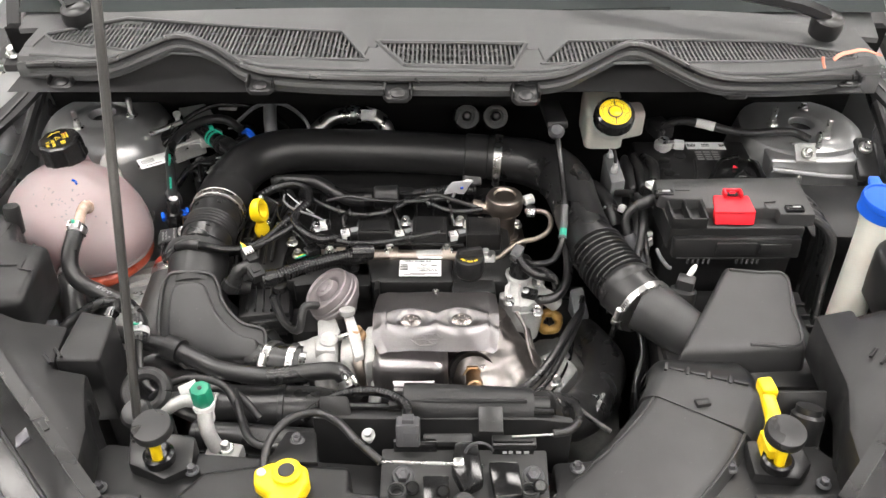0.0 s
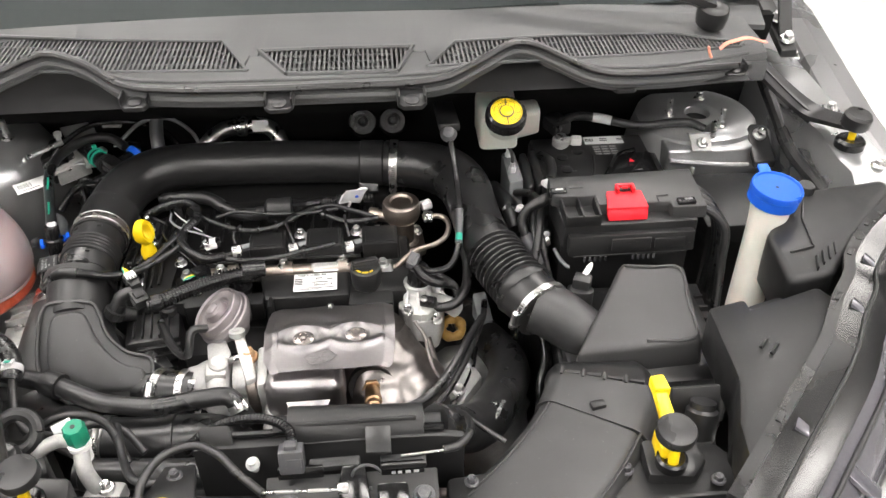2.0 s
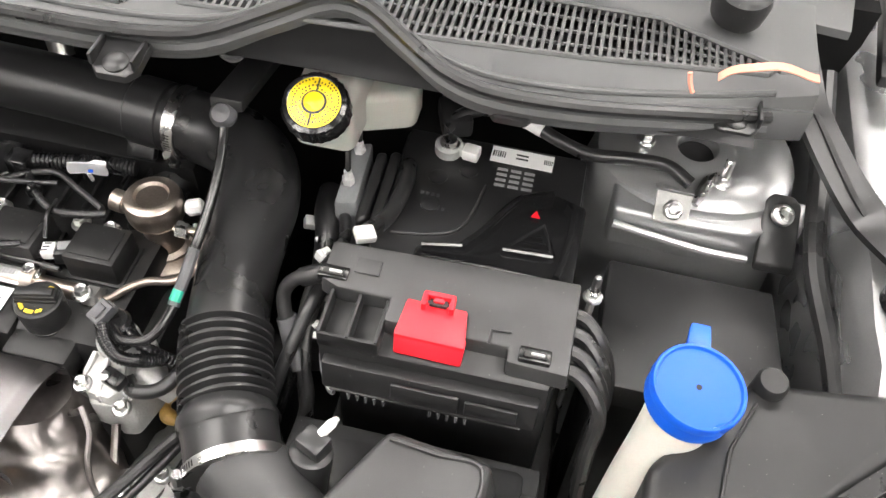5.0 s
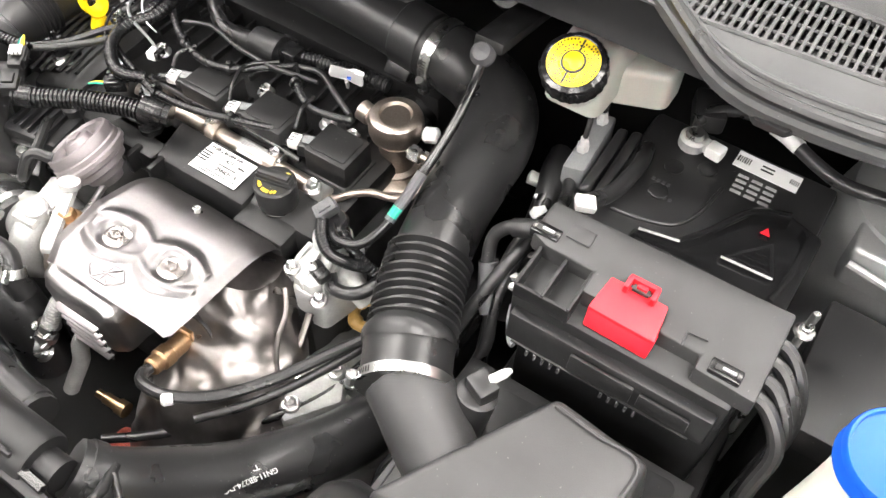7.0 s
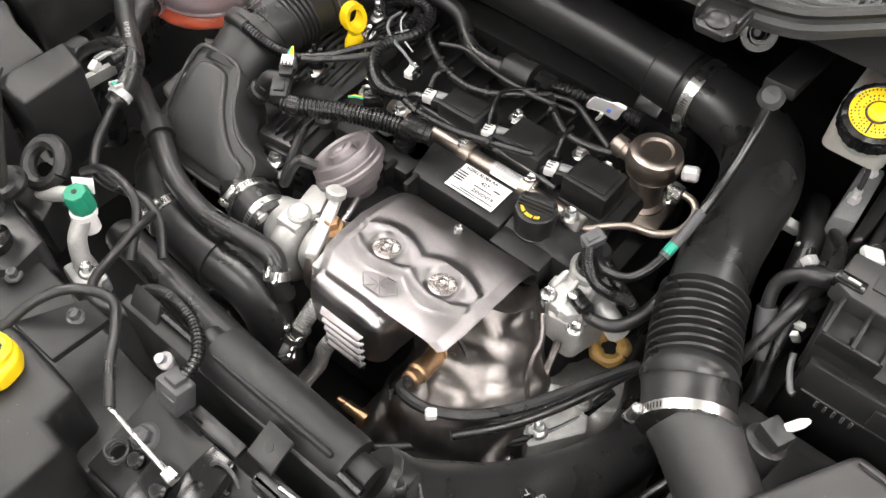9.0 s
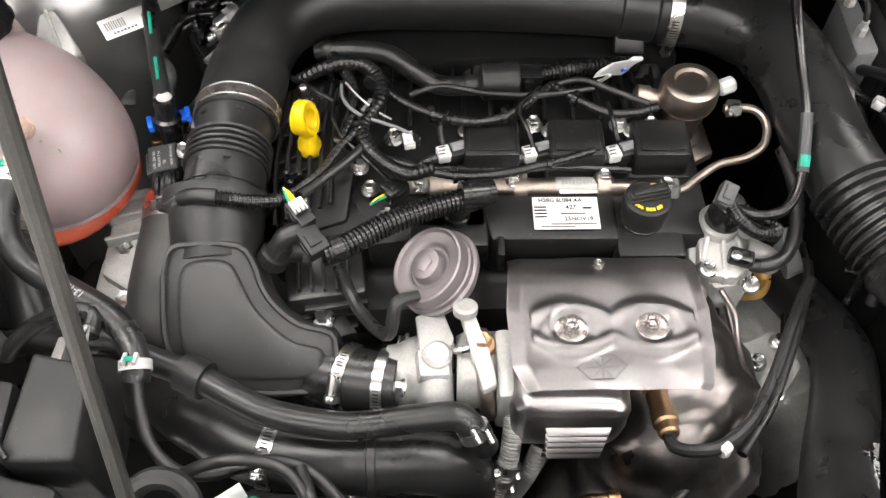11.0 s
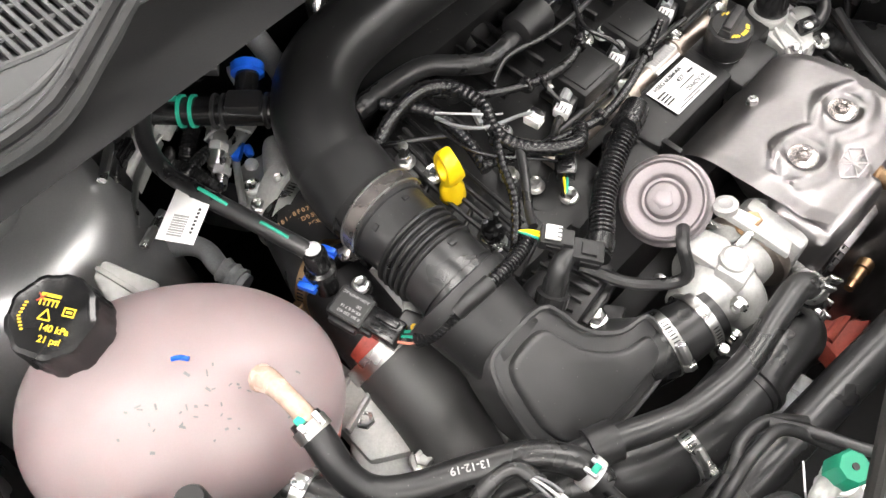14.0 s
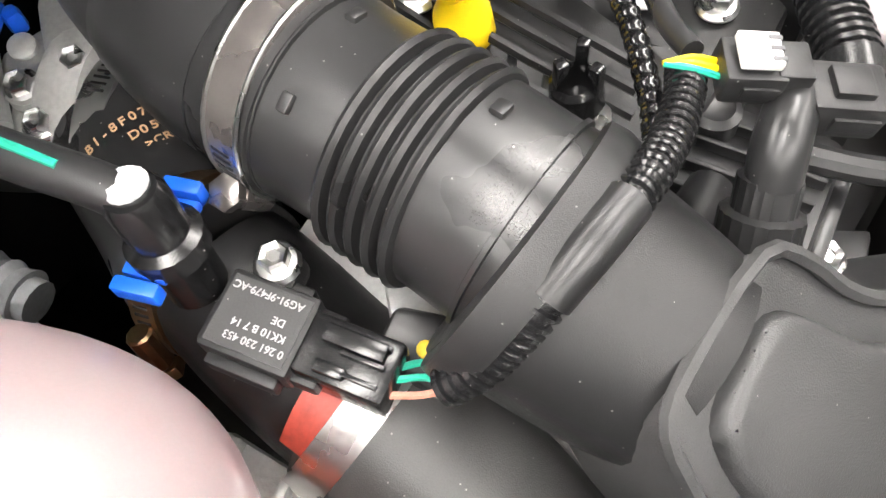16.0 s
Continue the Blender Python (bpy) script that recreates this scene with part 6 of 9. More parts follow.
for way in (-1, 1):
    bars([(0, 0, 0.0075, 0.0010)], mc @ pose(-0.0025, 0.0135, 0.0003, 0, 0, -32 + 45 * way), TAGRED, capt)
    bars([(0, 0, 0.0078, 0.0010)], mc @ pose(0, 0, 0, 0, 0, -32) @ pose(-0.003 + 0.002 * way, 0.0000, 0, 0, 0, -60 * way), YELLOWINK, capt)
bars([(-0.0195 + 0.0008 * abs(k), -0.0022 * k, 0.0022, 0.0012) for k in range(-4, 5)], mc @ pose(0, 0, 0, 0, 0, -20), YELLOWINK, capt)
words("140 kPa", mc @ Vector((0.0005, -0.0105, 0.0003)), mc.to_3x3().to_4x4() @ pose(0, 0, 0, 0, 0, -32), 0.0062, YELLOWINK, capt)
words("21 psi", mc @ Vector((-0.0035, -0.0165, 0.0003)), mc.to_3x3().to_4x4() @ pose(0, 0, 0, 0, 0, -32), 0.0062, YELLOWINK, capt)
part("outlet_spout", tube([(-0.4815, 0.931, 0.945), (-0.480, 0.922, 0.951), (-0.4795, 0.910, 0.953), (-0.479, 0.897, 0.949), (-0.479, 0.885, 0.943)], [0.0095, 0.0080, 0.0068, 0.0068, 0.0074], 16, 4), SPOUT, tank, "amber stained outlet spout")
part("marker_stroke", tube([(-0.5140, 0.9775, 0.9575), (-0.5095, 0.9745, 0.9575), (-0.5060, 0.9695, 0.957)], 0.0018, 6, 3), BLUE, tank, "blue marker stroke")
part("fixing_lug", slab([(-0.514, 1.083, 0.934), (-0.499, 1.088, 0.936), (-0.480, 1.066, 0.902), (-0.490, 1.050, 0.905), (-0.520, 1.058, 0.915)], 0.022, 0.003, segments=3), CLEAR, tank, "pale translucent fixing lug")
part("lug_rib", slab([(-0.509, 1.0845, 0.938), (-0.505, 1.0855, 0.938), (-0.494, 1.060, 0.910), (-0.498, 1.058, 0.910)], 0.006, 0.001), CLEAR, tank)
rng = random.Random(5)
for _ in range(34):
    u, w = rng.gauss(0, 0.030), rng.gauss(0, 0.017)
    at = Vector((-0.528 + 0.9 * u, 0.952 + 0.75 * w - 0.3 * u, 0.9605))
    hit = shell_tree.ray_cast(at + Vector((0, 0, 0.1)), Vector((0, 0, -1)))
    if hit[0] is None:
        continue
    lie = axis_frame(hit[0] + hit[1] * 0.0002, hit[1])
    bars([(0, 0, 0.0012 + rng.random() * 0.0036, 0.0008 + rng.random() * 0.0012)], lie @ pose(0, 0, 0, 0, 0, rng.random() * 180), GREYPIPE, tank, "smudge")
tankhose = thing("coolant_hose", (-0.45, 0.82, 0.88), "black rubber coolant hose from the expansion tank", "hose", "engine hoses")
part("hose", tube([(-0.480, 0.892, 0.942), (-0.482, 0.876, 0.936), (-0.485, 0.855, 0.921), (-0.480, 0.838, 0.908), (-0.462, 0.822, 0.900), (-0.425, 0.801, 0.899), (-0.392, 0.780, 0.899), (-0.374, 0.758, 0.896), (-0.3685, 0.740, 0.890), (-0.3690, 0.733, 0.886)], 0.0108, 14), RUBBER, tankhose)
part("thin_tail", tube([(-0.3690, 0.736, 0.887), (-0.3660, 0.716, 0.874), (-0.358, 0.694, 0.862), (-0.338, 0.676, 0.856), (-0.315, 0.672, 0.856), (-0.292, 0.676, 0.858), (-0.268, 0.682, 0.858), (-0.240, 0.676, 0.850), (-0.215, 0.655, 0.835)], 0.0048, 12), RUBBER, tankhose)
bm = band((-0.481, 0.884, 0.9385), (-0.05, -0.9, -0.3), 0.0113, 0.009, 0.0012)
for d in (-0.006, 0.006):
    box((-0.481 + d, 0.882, 0.951), (0.004, 0.010, 0.008), (20, 0, 0), bevel=0.001, bm=bm)
part("spring_clip", bm, STEEL, tankhose, "steel spring clip")
part("paint_mark", box((-0.4845, 0.889, 0.9515), (0.006, 0.006, 0.002), bevel=0.0005), MINT, tankhose)
bm = band((-0.3695, 0.743, 0.891), (0.1, -0.9, -0.3), 0.0113, 0.008, 0.0010)
for d in (-0.004, 0.004):
    box((-0.3695 + d, 0.742, 0.9045), (0.003, 0.010, 0.004), (-18, 0, 0), bevel=0.0005, bm=bm)
part("clip", bm, LOCKGREY, tankhose, "pale grey-blue spring clip")
part("clip_mark", box((-0.3695, 0.741, 0.9068), (0.007, 0.005, 0.001), (-18, 0, 0), bevel=0.0003), MINT, tankhose)
words("13-12-19", (-0.425, 0.8005, 0.9100), (0, 0, 147), 0.0075, GREYINK, tankhose)

water = thing("coolant_hose", (-0.3, 0.76, 0.8), "long black coolant hose to the turbo with retaining clip", "hose", "engine hoses")
part("hose", tube([(-0.54, 0.802, 0.838), (-0.50, 0.790, 0.843), (-0.46, 0.786, 0.846), (-0.418, 0.787, 0.846), (-0.387, 0.774, 0.848), (-0.337, 0.753, 0.852), (-0.300, 0.734, 0.850), (-0.27, 0.722, 0.847), (-0.215, 0.713, 0.846), (-0.16, 0.718, 0.848), (-0.130, 0.719, 0.848), (-0.117, 0.711, 0.838), (-0.108, 0.708, 0.815)],
                   0.0112, 14), RUBBER, water)
bm = band((-0.337, 0.753, 0.852), (1, -0.45, 0), 0.0115, 0.022, 0.004)
part("retaining_clip", bm, PLASTIC, water)
bm = band((-0.117, 0.711, 0.838), (0.4, -0.5, -0.7), 0.0118, 0.009, 0.0012)
for d in (-0.005, 0.005):
    box((-0.112 + d, 0.702, 0.850), (0.003, 0.012, 0.008), (20, 0, 30), bevel=0.001, bm=bm)
part("spring_clip", bm, STEEL, water, "steel spring clip")
drop = thing("coolant_hose", (-0.48, 0.85, 0.85), "thick black hose below the expansion tank", "hose", "engine hoses")
part("hose", tube([(-0.518, 0.905, 0.862), (-0.511, 0.888, 0.862), (-0.494, 0.845, 0.860), (-0.476, 0.802, 0.848), (-0.462, 0.770, 0.815), (-0.455, 0.755, 0.76)], 0.0165, 18), RUBBER, drop)
part("spring_clip", band((-0.5085, 0.882, 0.8622), (0.36, -0.93, -0.02), 0.0170, 0.010, 0.0015), STEEL, drop)
part("clip_ear", box((-0.506, 0.884, 0.881), (0.010, 0.012, 0.006), (0, 0, 20), bevel=0.0015), STEEL, drop)

# ---- dipstick ----
dip = thing("oil_dipstick", (-0.261, 0.972, 0.86), "bright yellow oil dipstick loop handle", "dipstick")
bm = bmesh.new()
hoop = [(0.0095, -0.0070), (0.0145, -0.0075), (0.0158, -0.0045), (0.0158, 0.0045), (0.0145, 0.0075), (0.0095, 0.0070), (0.0085, 0.0045), (0.0085, -0.0045), (0.0095, -0.0070)]
DC, DN = Vector((-0.262, 0.974, 0.909)), axis_frame((0, 0, 0), (0.95, -0.25, 0.12)).to_3x3()
loops = []
for r, h in hoop:
    loop = [DN @ Vector((r * math.cos(a), r * math.sin(a), h * (1.0 - 0.25 * math.sin(a)))) for a in np.linspace(0, 2 * math.pi, 33)[:-1]]
    loops.append([DC + Vector((p.x, p.y * 0.85, p.z * 1.15)) for p in loop])
rings(bm, loops, caps=False)
lathe([(0.0105, 0), (0.0115, 0.002), (0.0105, 0.012), (0.008, 0.018), (0.007, 0.022)], (-0.261, 0.972, 0.868), (0, 0.05, 1), 20, bm)
part("handle", bm, YELLOW, dip)
part("tube", lathe([(0.009, -0.03), (0.010, 0.0), (0.009, 0.004)], (-0.261, 0.972, 0.866), (0, 0, 1), 16), SATIN, dip)


# ---- cast housings on the outer end of the engine ----
outlet = thing("thermostat_housing", (0.11, 0.88, 0.78), "cast aluminium water outlet with black sensor neck", "thermostat housing")
bm = slab([(0.080, 0.915, 0.838), (0.130, 0.918, 0.838), (0.142, 0.885, 0.832), (0.130, 0.850, 0.826), (0.098, 0.846, 0.826), (0.078, 0.875, 0.832)], 0.05, 0.005)
part("casting", bm, ALU, outlet)
part("outlet_tower", lathe([(0.022, -0.03), (0.0215, -0.004), (0.019, 0.002), (0.019, 0.012), (0.0175, 0.014), (0.0, 0.014)], (0.105, 0.900, 0.840), (0.05, 0.05, 1), 28), ALU, outlet)
part("cover_plate", slab([(0.086, 0.888, 0.846), (0.124, 0.890, 0.846), (0.128, 0.862, 0.840), (0.116, 0.850, 0.837), (0.094, 0.852, 0.837), (0.084, 0.868, 0.841)], 0.014, 0.003), ALU, outlet)
for x0, y0, x1, y1 in ((0.082, 0.905, 0.070, 0.885), (0.128, 0.906, 0.142, 0.890), (0.105, 0.880, 0.106, 0.850), (0.092, 0.884, 0.086, 0.856), (0.118, 0.884, 0.126, 0.858)):
    part("rib", slab([(x0 - 0.002, y0, 0.852), (x0 + 0.002, y0, 0.852), (x1 + 0.002, y1, 0.836), (x1 - 0.002, y1, 0.836)], 0.02, 0.0008), ALU, outlet)
sn = part("temperature_sensor", box((0.118, 0.864, 0.848), (0.022, 0.014, 0.012), (0, 0, -20), bevel=0.003), GLOSSY, outlet, "black oval sensor flange")
part("sensor_eye", lathe([(0.0045, 0), (0.0045, 0.002), (0.002, 0.003)], (0.112, 0.862, 0.854), (0, -0.1, 1), 14), STEEL, sn)
part("neck", lathe([(0.015, 0), (0.016, 0.004), (0.0145, 0.008), (0.0155, 0.012), (0.014, 0.016), (0.014, 0.028), (0.011, 0.031), (0.0, 0.031)], (0.107, 0.900, 0.850), (0.05, 0.05, 1), 22), GLOSSY, outlet, "ribbed black plastic neck")
for x, y, z in ((0.090, 0.858, 0.838), (0.086, 0.908, 0.838), (0.134, 0.900, 0.836), (0.128, 0.848, 0.828)):
    part("bolt", hexbolt((x, y, z), (0, -0.1, 1), 0.0055), STEEL, outlet)
part("hose_stub", tube([(0.132, 0.885, 0.828), (0.146, 0.880, 0.826), (0.158, 0.880, 0.815)], [0.012, 0.0115, 0.0115], 16, 4), ALU, outlet)
gear = thing("gearbox", (0.17, 0.83, 0.50), "cast aluminium gearbox housing deep in the bay", "gearbox")
part("housing", blob((0.172, 0.84, 0.635), (0.075, 0.10, 0.10), (0, 0, 15), 36, 3.0, None, 0.012, 30), ALU, gear)
part("bracket", slab([(0.120, 0.815, 0.775), (0.165, 0.835, 0.775), (0.185, 0.80, 0.768), (0.150, 0.755, 0.762), (0.125, 0.775, 0.768)], 0.03, 0.005), ALU, gear)
for x, y in ((0.14, 0.80), (0.165, 0.82), (0.15, 0.77)):
    part("bolt", hexbolt((x, y, 0.773), (0, 0, 1), 0.006), STEEL, gear)
clip = thing("cable_clip", (0.152, 0.887, 0.76), "tan plastic cable clip", "clip")
part("clip_ring", tube([(0.152 + 0.014 * math.cos(a), 0.886 + 0.012 * math.sin(a), 0.776 + 0.006 * math.sin(a)) for a in np.linspace(0, 2 * math.pi, 13)], [0.006, 0.008, 0.006, 0.007, 0.006, 0.008, 0.006, 0.006, 0.008, 0.006, 0.007, 0.006, 0.006], 10, 3), TAN, clip)
alt = thing("tensioner_bracket", (0.20, 0.87, 0.70), "pale metal bracket beside the hose", "bracket", "metal brackets")
part("plate", slab([(0.185, 0.93, 0.80), (0.205, 0.935, 0.80), (0.212, 0.90, 0.775), (0.19, 0.89, 0.775)], 0.05, 0.003), GREYPIPE, alt)

# ---- hoses and leads over the engine ----
def hose(label, pts, r, mat=RUBBER, rib=None, cat="hose", group="engine hoses", name="hose", steps=6):
    h = thing(name, pts[len(pts) // 2], label, cat, group)
    part("run", tube(pts, r, 12, steps, rib=rib), mat, h)
    rr = r if isinstance(r, float) else r[0]
    if rr >= 0.009:
        for a, b in ((pts[0], pts[1]), (pts[-1], pts[-2])):
            a, b = Vector(a), Vector(b)
            q = rr if isinstance(r, float) else (r[0] if a == Vector(pts[0]) else r[-1])
            part("end_bead", lathe([(q, -0.006), (q * 1.07, -0.005), (q * 1.07, 0.005), (q, 0.006)], a + (b - a).normalized() * 0.012, b - a, 20), mat, h)
    return h


J = hose("thick black lower radiator hose with white print", [(0.105, 0.607, 0.905), (0.125, 0.618, 0.885), (0.145, 0.648, 0.845), (0.172, 0.692, 0.805), (0.205, 0.755, 0.778), (0.222, 0.81, 0.765), (0.215, 0.86, 0.752), (0.198, 0.905, 0.742), (0.180, 0.97, 0.72)],
         [0.022, 0.025, 0.028, 0.029, 0.029, 0.0285, 0.027, 0.026, 0.026], name="radiator_hose")
mj = tilted((0.176, 0.690, 0.8335), (0.38, 0.87, -0.32), (-0.80, 0.40, 0.1))
for k, tx in enumerate(("GN11-8B274-DC", "TXDSA", "HSPDM")):
    words(tx, mj @ Vector((-0.0, -0.014 + 0.008 * k, 0.0012 - 0.0007 * abs(k - 1))), mj.to_3x3().to_4x4() @ pose(0, 0, 0, 0, 0, 180), 0.0065, GREYINK, J)
hose("thin black lead along the exhaust side", [(0.020, 0.655, 0.75), (0.050, 0.680, 0.748), (0.090, 0.715, 0.752), (0.135, 0.752, 0.758), (0.166, 0.80, 0.765), (0.180, 0.85, 0.77)], 0.0045, GLOSSY, cat="cable", group="cables", name="cable")
hose("thin black lead beside the sensor lead", [(0.10, 0.705, 0.80), (0.135, 0.750, 0.800), (0.165, 0.805, 0.803), (0.192, 0.868, 0.808), (0.20, 0.91, 0.80)], 0.0045, RUBBER, cat="cable", group="cables", name="cable")
hose("corrugated black wiring loom across the cam cover", [(-0.238, 0.842, 0.890), (-0.220, 0.852, 0.888), (-0.192, 0.872, 0.886), (-0.165, 0.886, 0.885), (-0.135, 0.898, 0.884), (-0.108, 0.906, 0.881)], 0.0105, GLOSSY, (0.0042, 0.0018), "wiring loom", "wiring looms", "wiring_loom")
hose("smooth end sleeve of the wiring loom", [(-0.125, 0.903, 0.889), (-0.112, 0.906, 0.887), (-0.098, 0.911, 0.884)], 0.0115, GLOSSY, None, "wiring loom", "wiring looms", "loom_sleeve")
hose("black vacuum hose behind the cam cover", [(-0.262, 1.085, 0.885), (-0.225, 1.080, 0.890), (-0.190, 1.073, 0.890), (-0.163, 1.052, 0.886), (-0.140, 1.040, 0.882), (-0.100, 1.040, 0.882)], 0.0095)
vv = thing("purge_valve", (-0.08, 1.043, 0.86), "dark brown-black purge valve in the vacuum line", "valve")
part("valve_body", lathe([(0.010, -0.004), (0.017, 0), (0.018, 0.003), (0.017, 0.02), (0.018, 0.022), (0.018, 0.034), (0.012, 0.036)], (-0.102, 1.042, 0.884), (1, 0.05, 0), 22), PLASTIC, vv)
part("valve_plug", box((-0.056, 1.046, 0.886), (0.022, 0.02, 0.018), bevel=0.002), GLOSSY, vv)
part("valve_tail", tube([(-0.048, 1.05, 0.885), (-0.02, 1.058, 0.884), (0.02, 1.066, 0.882), (0.05, 1.07, 0.88)], 0.008, 12, rib=(0.004, 0.0014)), GLOSSY, vv)
for label, pts, r in (
        ("wrapped harness branch over the coils", [(-0.215, 1.048, 0.898), (-0.190, 1.015, 0.898), (-0.150, 0.990, 0.896), (-0.115, 0.980, 0.896), (-0.085, 0.985, 0.897), (-0.060, 1.005, 0.896), (-0.037, 1.030, 0.892)], 0.0042),
        ("wrapped harness branch over the coils", [(-0.037, 1.030, 0.892), (-0.018, 1.008, 0.896), (0.010, 0.990, 0.896), (0.035, 0.992, 0.894), (0.056, 1.000, 0.892)], 0.0042),
        ("flat black harness along the fuel rail", [(-0.235, 0.962, 0.893), (-0.205, 0.946, 0.893), (-0.172, 0.934, 0.892), (-0.130, 0.924, 0.889), (-0.090, 0.928, 0.886), (-0.045, 0.940, 0.886), (-0.005, 0.955, 0.884)], 0.0042),
        ("thick taped harness by the dipstick", [(-0.275, 1.045, 0.885), (-0.250, 1.050, 0.896), (-0.220, 1.047, 0.904), (-0.200, 1.030, 0.905), (-0.196, 1.000, 0.904), (-0.210, 0.968, 0.903), (-0.200, 0.938, 0.903), (-0.172, 0.918, 0.900), (-0.150, 0.93, 0.892)], 0.0068),
        ("thin taped harness down to the plug", [(-0.214, 0.966, 0.903), (-0.228, 0.948, 0.901), (-0.245, 0.920, 0.899), (-0.272, 0.895, 0.898), (-0.287, 0.885, 0.900)], 0.0042),
        ("thin taped harness down to the plug", [(-0.206, 0.950, 0.903), (-0.222, 0.930, 0.902), (-0.246, 0.905, 0.902), (-0.258, 0.890, 0.906)], 0.0038),
        ("thin black lead to the vacuum line", [(-0.245, 1.070, 0.892), (-0.225, 1.035, 0.893), (-0.222, 1.0, 0.890), (-0.232, 0.96, 0.886)], 0.006),
        ("thin black lead above the pump", [(-0.035, 1.03, 0.892), (-0.01, 1.035, 0.893), (0.02, 1.02, 0.893), (0.05, 1.005, 0.892)], 0.003),
        ("thin grey lead behind the engine", [(-0.17, 1.01, 0.90), (-0.14, 1.02, 0.901), (-0.10, 1.012, 0.90), (-0.05, 1.01, 0.899), (0.0, 1.02, 0.897)], 0.0025)):
    hose(label, pts, r, GLOSSY if r > 0.004 else RUBBER, (0.0055, 0.0004) if r > 0.004 else None, "wiring loom", "wiring looms", "wiring_harness")


def plug_thing(label, at, size, rot, mat, wires=(), latch=None, group="wiring plugs"):
    p = thing("wiring_plug", at, label, "plug", group)
    m = pose(*at, *rot)
    b = box((0, 0, 0), size, bevel=min(size) * 0.12)
    b.transform(m)
    part("shell", b, mat, p)
    b = box((0, 0, size[2] * 0.55), (size[0] * 0.5, size[1] * 0.6, size[2] * 0.25), bevel=0.0006)
    b.transform(m)
    part("latch_tab", b, mat, p)
    for way in (-1, 1):
        b = box((size[0] * 0.1, way * size[1] * 0.5, 0), (size[0] * 0.6, size[1] * 0.12, size[2] * 0.4), bevel=0.0004)
        b.transform(m)
        part("side_rail", b, mat, p)
    if latch:
        b = box((size[0] * 0.62, 0, 0.001), (size[0] * 0.6, size[1] * 0.85, size[2] * 0.9), bevel=0.001)
        b.transform(m)
        part("mating_half", b, latch, p)
    for k, mt in enumerate(wires):
        a = m @ Vector((-size[0] * 0.5, (k - len(wires) / 2 + 0.5) * 0.0028, 0))
        part("wire", tube([a, m @ Vector((-size[0] * 0.5 - 0.008, (k - len(wires) / 2 + 0.5) * 0.002, 0.002)), m @ Vector((-size[0] * 0.5 - 0.016, 0, 0.001))], 0.0011, 6, 3), mt, p)
    return p


plug_thing("white and black sensor plug with coloured wires", (-0.2575, 0.873, 0.908), (0.018, 0.016, 0.011), (0, 8, -55), PLASTIC, (MINT, YELLOW, YELLOW), PLASTIC)
sl = thing("plug_lock", (-0.2575, 0.873, 0.914), "white secondary lock clipped on the sensor plug", "lock")
b = box((0, 0, 0.0085), (0.012, 0.012, 0.003), bevel=0.0006)
b.transform(pose(-0.2575, 0.873, 0.908, 0, 8, -55))
part("lock_plate", b, WHITE, sl)
for k in (-1, 0, 1):
    b = box((0.0045, 0.0038 * k, 0.0092), (0.004, 0.0016, 0.0022), bevel=0.0003)
    b.transform(pose(-0.2575, 0.873, 0.908, 0, 8, -55))
    part("slot", b, DIMGREY, sl, "grey slot in the lock")
plug_thing("black sensor plug on the intake duct", (-0.245, 0.848, 0.898), (0.024, 0.018, 0.014), (0, 10, -55), PLASTIC)
plug_thing("small white plug on the fuel rail harness", (-0.170, 0.964, 0.890), (0.010, 0.015, 0.009), (0, 0, 10), WHITE, (), GLOSSY)
plug_thing("dark plug on the water outlet with a white mark", (0.101, 0.901, 0.889), (0.014, 0.020, 0.014), (20, 10, -25), DIMGREY)
hose("braided black lead over the water outlet", [(0.104, 0.892, 0.886), (0.112, 0.880, 0.880), (0.126, 0.872, 0.874), (0.142, 0.876, 0.868), (0.152, 0.888, 0.855)], 0.0062, GLOSSY, (0.0026, 0.0008), "wiring loom", "wiring looms", "wiring_harness")
plug_thing("small green-marked injector plug", (-0.182, 0.918, 0.878), (0.022, 0.016, 0.014), (0, 0, 40), GLOSSY, (MINT, YELLOW))
plug_thing("grey plug beside the harness", (-0.205, 0.992, 0.902), (0.016, 0.010, 0.008), (0, 0, 65), GREYPIPE, (MINT, WHITE))
flag = thing("paper_tag", (0.012, 1.0, 0.885), "folded white paper tag with blue print", "tag")
b = box((0.022, 1.038, 0.905), (0.034, 0.003, 0.036), (28, 12, 25), bevel=0.001)
bmesh.ops.subdivide_edges(b, edges=b.edges[:], cuts=3, use_grid_fill=True)
crumple(b, 0.003, 60)
part("card", b, PAPER, flag)
part("print", box((0.028, 1.0345, 0.906), (0.004, 0.002, 0.004), (28, 12, 25), bevel=0), BLUE, flag, smooth=0)
part("tie", tube([(0.018, 1.042, 0.892), (0.014, 1.048, 0.88), (0.008, 1.055, 0.868)], 0.002, 6, 3), WHITE, flag)

strap = hose("thin black control cable arching over the intake elbow", [(0.112, 0.893, 0.880), (0.128, 0.882, 0.885), (0.150, 0.887, 0.890), (0.163, 0.912, 0.905), (0.1685, 0.955, 0.930), (0.169, 1.0, 0.948), (0.167, 1.035, 0.968), (0.164, 1.056, 0.986)], 0.0045, GLOSSY, None, "cable", "cables", "cable")
part("white_wrap", tube([(0.163, 0.912, 0.9055), (0.1665, 0.935, 0.919), (0.1685, 0.955, 0.931)], 0.0052, 10, 3), DIMGREY, strap, "grey tape wrap")
part("teal_mark", tube([(0.1635, 0.915, 0.9085), (0.165, 0.923, 0.914)], 0.0049, 10, 3), MINT, strap)
part("end_ball", lathe([(0.006, -0.008), (0.011, -0.004), (0.012, 0.002), (0.008, 0.008), (0.0, 0.009)], (0.163, 1.058, 0.988), (0, -0.6, 0.8), 20), DIMGREY, strap, "grey cable end")
